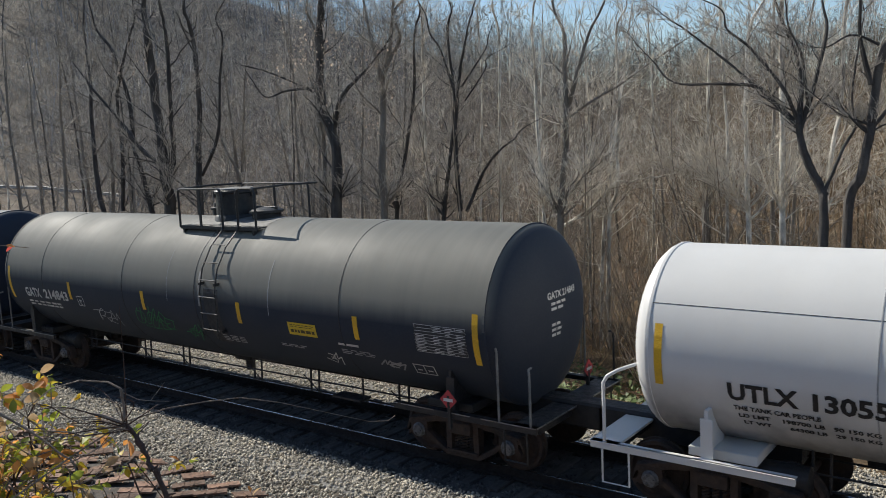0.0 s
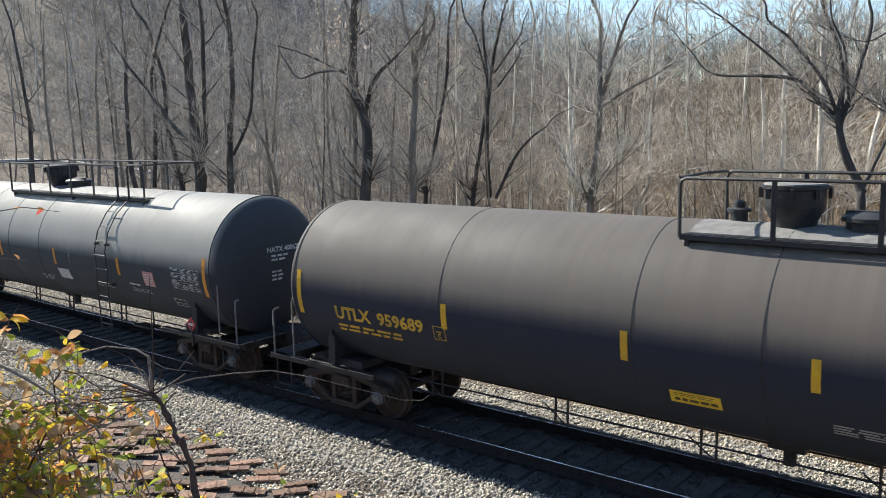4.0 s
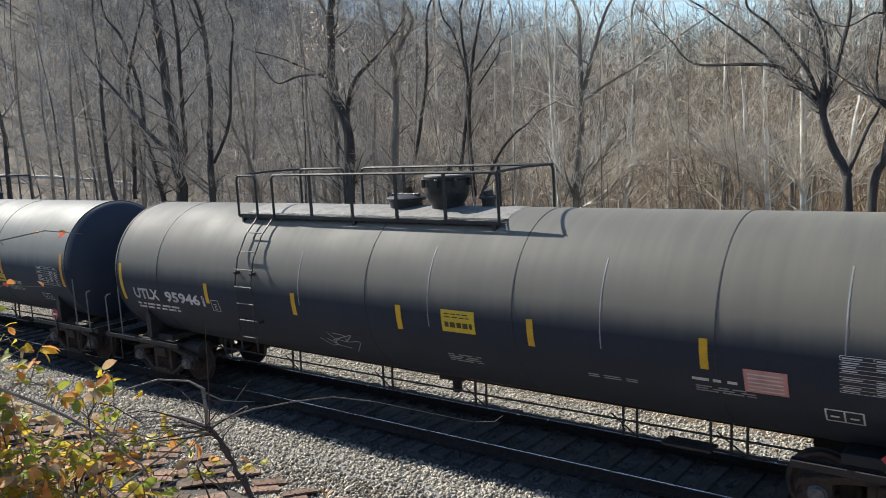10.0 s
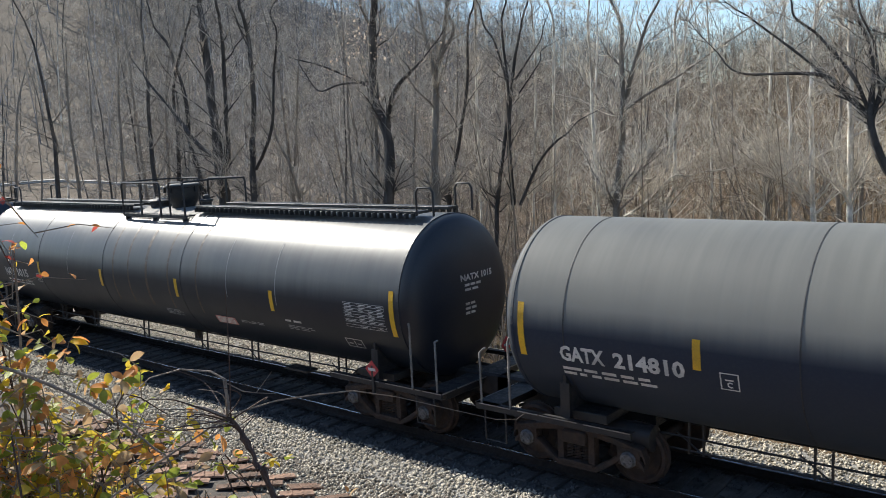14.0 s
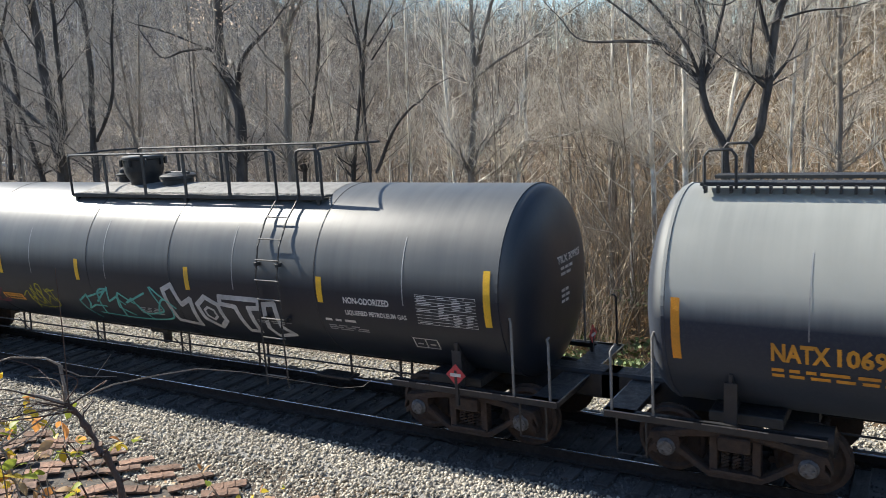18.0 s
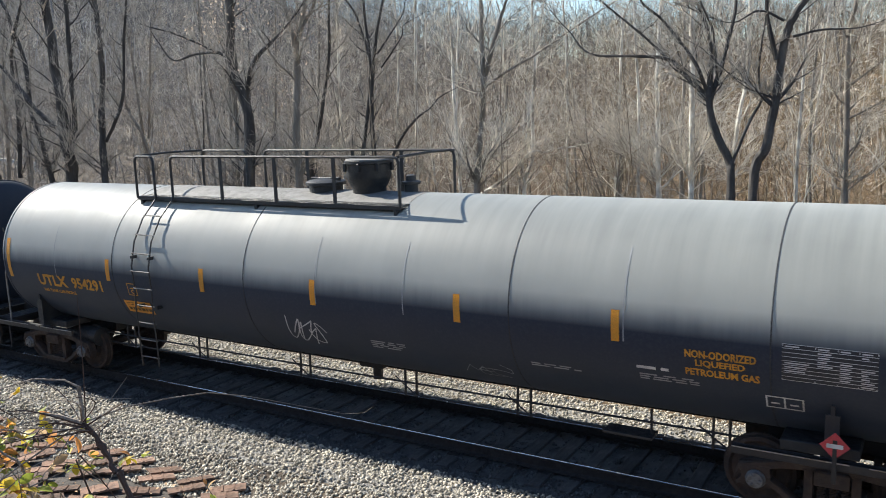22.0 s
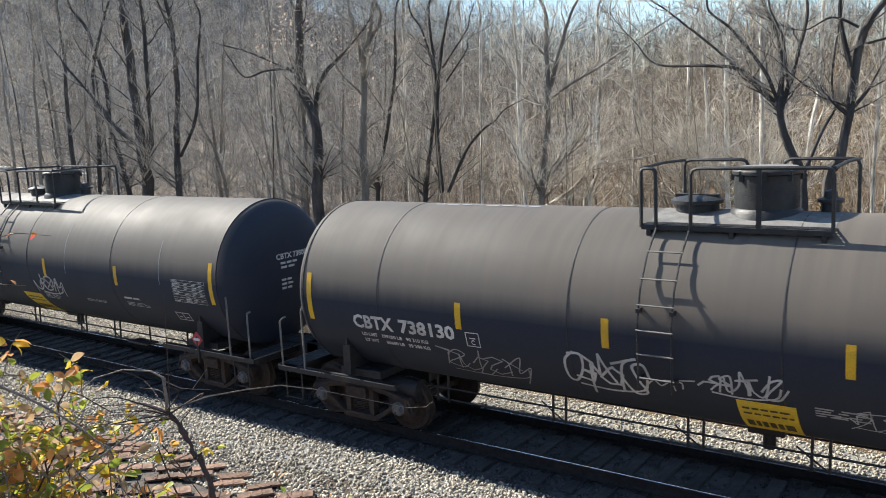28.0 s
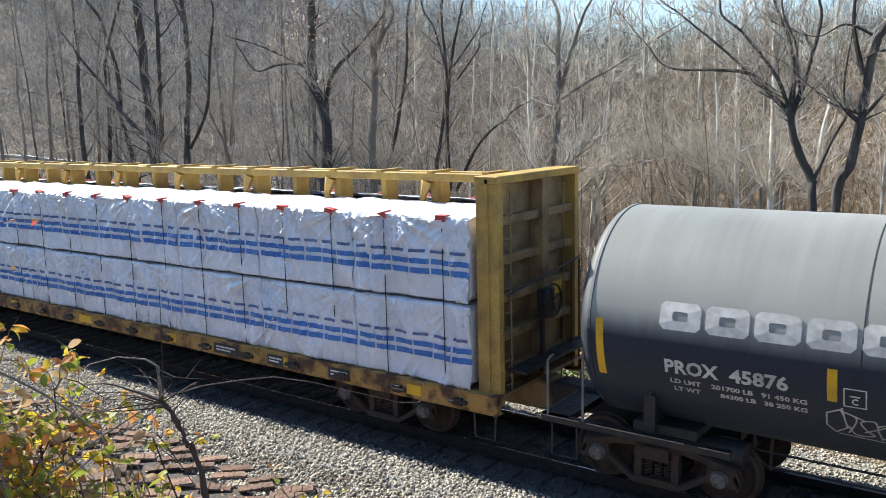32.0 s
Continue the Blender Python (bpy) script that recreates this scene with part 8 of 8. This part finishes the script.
def shrub(seed, canes, label, mix=MIX, singles=230, size=(0.014, 0.030), reach=0.62):
    """A bramble-like shrub: canes, side twigs and leaves in turning colours; past the first few hundred the leaves are joined."""
    rng = random.Random(seed)
    root = tagged(new("shrub"), label, "shrub", "shrubs on the bank top")
    twigs, rest, count = Geo(), {}, 0
    for line, rad, sprigs, leaves in canes:
        pts = [Vector(p) for p in smooth_line([tuple(p) for p in line], 4)]
        part("stem", Geo().tube(pts, [rad * (1 - 0.75 * i / (len(pts) - 1)) for i in range(len(pts))], 6), rng.choice(("stem", "stem_red")), root, smooth=True)
        for _ in range(sprigs):
            u = rng.uniform(reach, 1.0) * (len(pts) - 1)
            i = min(int(u), len(pts) - 2)
            q = pts[i].lerp(pts[i + 1], u - i)
            d = Vector((rng.uniform(-1, 1), rng.uniform(-1, 1), rng.uniform(-0.5, 0.8))).normalized()
            ln = rng.uniform(0.05, 0.2)
            tip = q + d * ln
            bend = q.lerp(tip, 0.5) + Vector((rng.uniform(-0.02, 0.02), rng.uniform(-0.02, 0.02), 0.015))
            twigs.tube([q, bend, tip], [0.0014, 0.0011, 0.0005], 4, False)
            for k in range(leaves):
                t = rng.uniform(0.25, 1.0)
                at = q.lerp(bend, t * 2) if t < 0.5 else bend.lerp(tip, t * 2 - 1)
                word = rng.choice(mix)
                m = Matrix.Translation(at) @ pose(0, 0, 0, rng.uniform(-75, 75), rng.uniform(-30, 70), rng.uniform(0, 360)) @ Matrix.Scale(rng.uniform(*size), 4)
                count += 1
                if count > singles:
                    g = rest.setdefault(word, Geo())
                    lf = leaf_mesh(word)
                    g.add([m @ Vector(v) for v in lf.v], lf.f)
                elif word not in LEAF:
                    LEAF[word] = part("leaf", leaf_mesh(word), word, root, smooth=True)
                    LEAF[word].matrix_basis = m
                else:
                    same("leaf", LEAF[word], m, root)
    tagged(part("fine_twig", twigs, "stem", root, smooth=True), kind="stuff")
    for word, g in rest.items():
        tagged(part("leaf_mass", g, word, root, smooth=True), kind="stuff")
    return root


def cane(rng, foot, top, sway):
    """A cane that climbs from its foot and arches over at its top."""
    mid = foot.lerp(top, 0.6) + Vector((rng.uniform(-sway, sway), rng.uniform(-sway, sway), 0.08))
    tip = top + Vector((rng.uniform(-0.08, 0.12), rng.uniform(-0.04, 0.1), rng.uniform(-0.16, 0.0)))
    return [foot, mid, top, tip]


rng = random.Random(9)
lines = []
for i in range(150):
    u = rng.uniform(0, 1) ** 1.25
    x, y = -2.05 + 0.56 * u + rng.uniform(-0.07, 0.07), -11.09 + 0.33 * u + rng.uniform(-0.14, 0.10)
    top = Vector((x, y, 4.99 - 0.36 * u - 0.55 * rng.uniform(0, 1)))
    foot = Vector((x + rng.uniform(-0.3, 0.2), y + rng.uniform(-0.1, 0.3), 0))
    foot.z = ground_height(foot.x, foot.y) - 0.03
    lines.append((cane(rng, foot, top, 0.12), rng.uniform(0.002, 0.0045), rng.randint(5, 8), rng.randint(4, 6)))
lines.append(([(-1.75, -11.2, 4.95), (-1.609, -11.104, 4.932), (-1.558, -11.012, 4.875), (-1.504, -10.938, 4.81), (-1.45, -10.884, 4.739), (-1.414, -10.866, 4.674), (-1.38, -10.86, 4.3), (-1.4, -10.86, 3.4)], 0.0036, 5, 3))
shrub(1, lines, "tangled shrub with yellow, green and orange autumn leaves", MIX, 230, (0.017, 0.037))
lines = []
for i in range(9):
    x, y = rng.uniform(-2.02, -1.8), rng.uniform(-11.08, -10.92)
    top = Vector((x, y, rng.uniform(4.95, 5.18)))
    foot = Vector((x + rng.uniform(-0.2, 0.1), y, ground_height(x, y) - 0.03))
    lines.append((cane(rng, foot, top, 0.05), rng.uniform(0.003, 0.005), 4, 3))
shrub(2, lines, "tall thin shrub with red and yellow-green leaves", ("leaf_red", "leaf_red", "leaf_green", "leaf_yellow", "leaf_orange"), 90)
lines = []
for i in range(16):
    x = rng.uniform(-3.9, -2.1)
    y = -9.3 + 0.25 * (x + 3) + rng.uniform(-0.5, 0.6)
    foot = Vector((x, y, ground_height(x, y) - 0.03))
    top = foot + Vector((rng.uniform(-0.3, 0.3), rng.uniform(-0.3, 0.3), rng.uniform(0.35, 0.8)))
    lines.append((cane(rng, foot, top, 0.1), rng.uniform(0.003, 0.006), 5, 4))
shrub(3, lines, "low brambles with orange and yellow leaves on the bank", MIX + ("leaf_orange",) * 4, 100, (0.03, 0.06))
lines = []
for i in range(12):
    x, y = rng.uniform(-1.55, -1.2), rng.uniform(-10.7, -10.3)
    foot = Vector((x, y, ground_height(x, y) - 0.03))
    top = Vector((x + rng.uniform(-0.1, 0.1), y + rng.uniform(-0.1, 0.1), rng.uniform(4.1, 4.42)))
    lines.append((cane(rng, foot, top, 0.1), rng.uniform(0.0025, 0.004), 4, 3))
shrub(4, lines, "dry leaning sprigs with orange leaves beside the dead sapling", MIX + ("leaf_orange",) * 3, 60)
lines = []
for i in range(120):
    u = rng.uniform(0, 1) ** 0.8
    x, y = -3.05 + 0.95 * u + rng.uniform(-0.12, 0.12), -10.85 + 0.55 * u + rng.uniform(-0.2, 0.2)
    foot = Vector((x + rng.uniform(-0.3, 0.2), y + rng.uniform(-0.2, 0.2), 0))
    foot.z = ground_height(foot.x, foot.y) - 0.03
    top = Vector((x, y, max(4.62 - 0.62 * u - 0.75 * rng.uniform(0, 1), foot.z + 0.15)))
    lines.append((cane(rng, foot, top, 0.14), rng.uniform(0.0025, 0.005), rng.randint(8, 11), rng.randint(5, 7)))
shrub(5, lines, "dense low bramble tangle with yellow and brown leaves", MIX + ("leaf_orange", "leaf_yellow", "leaf_yellow", "leaf_brown", "leaf_brown"), 150, (0.020, 0.042), 0.25)


# ---- what moves ----
def motions():
    times = [2.0 * i for i in range(17)]
    for car, mid in CARS:
        walk(car, [(t, pose(mid + roll_in(t), 0, 0)) for t in times])
    for car, w in WHEELS:
        mid = dict((c, m) for c, m in CARS)[car]
        x = w.location.x
        turn0 = (mid % 7) * 30
        at = mid + w.parent.location.x + x
        seen = [t / 100 for t in range(0, 3201, 5) if -26 < at + roll_in(t / 100) < 0]
        if not seen:
            continue
        rows = []
        for t in ([0.0] if seen[0] > 0 else []) + seen + ([32.0] if seen[-1] < 32 else []):
            c = min(max(t, seen[0]), seen[-1])
            rows.append((t, pose(x, 0, 0.457, 0, turn0 + math.degrees((roll_in(c) - roll_in(seen[0])) / 0.457), 0)))
        walk(w, rows)


motions()
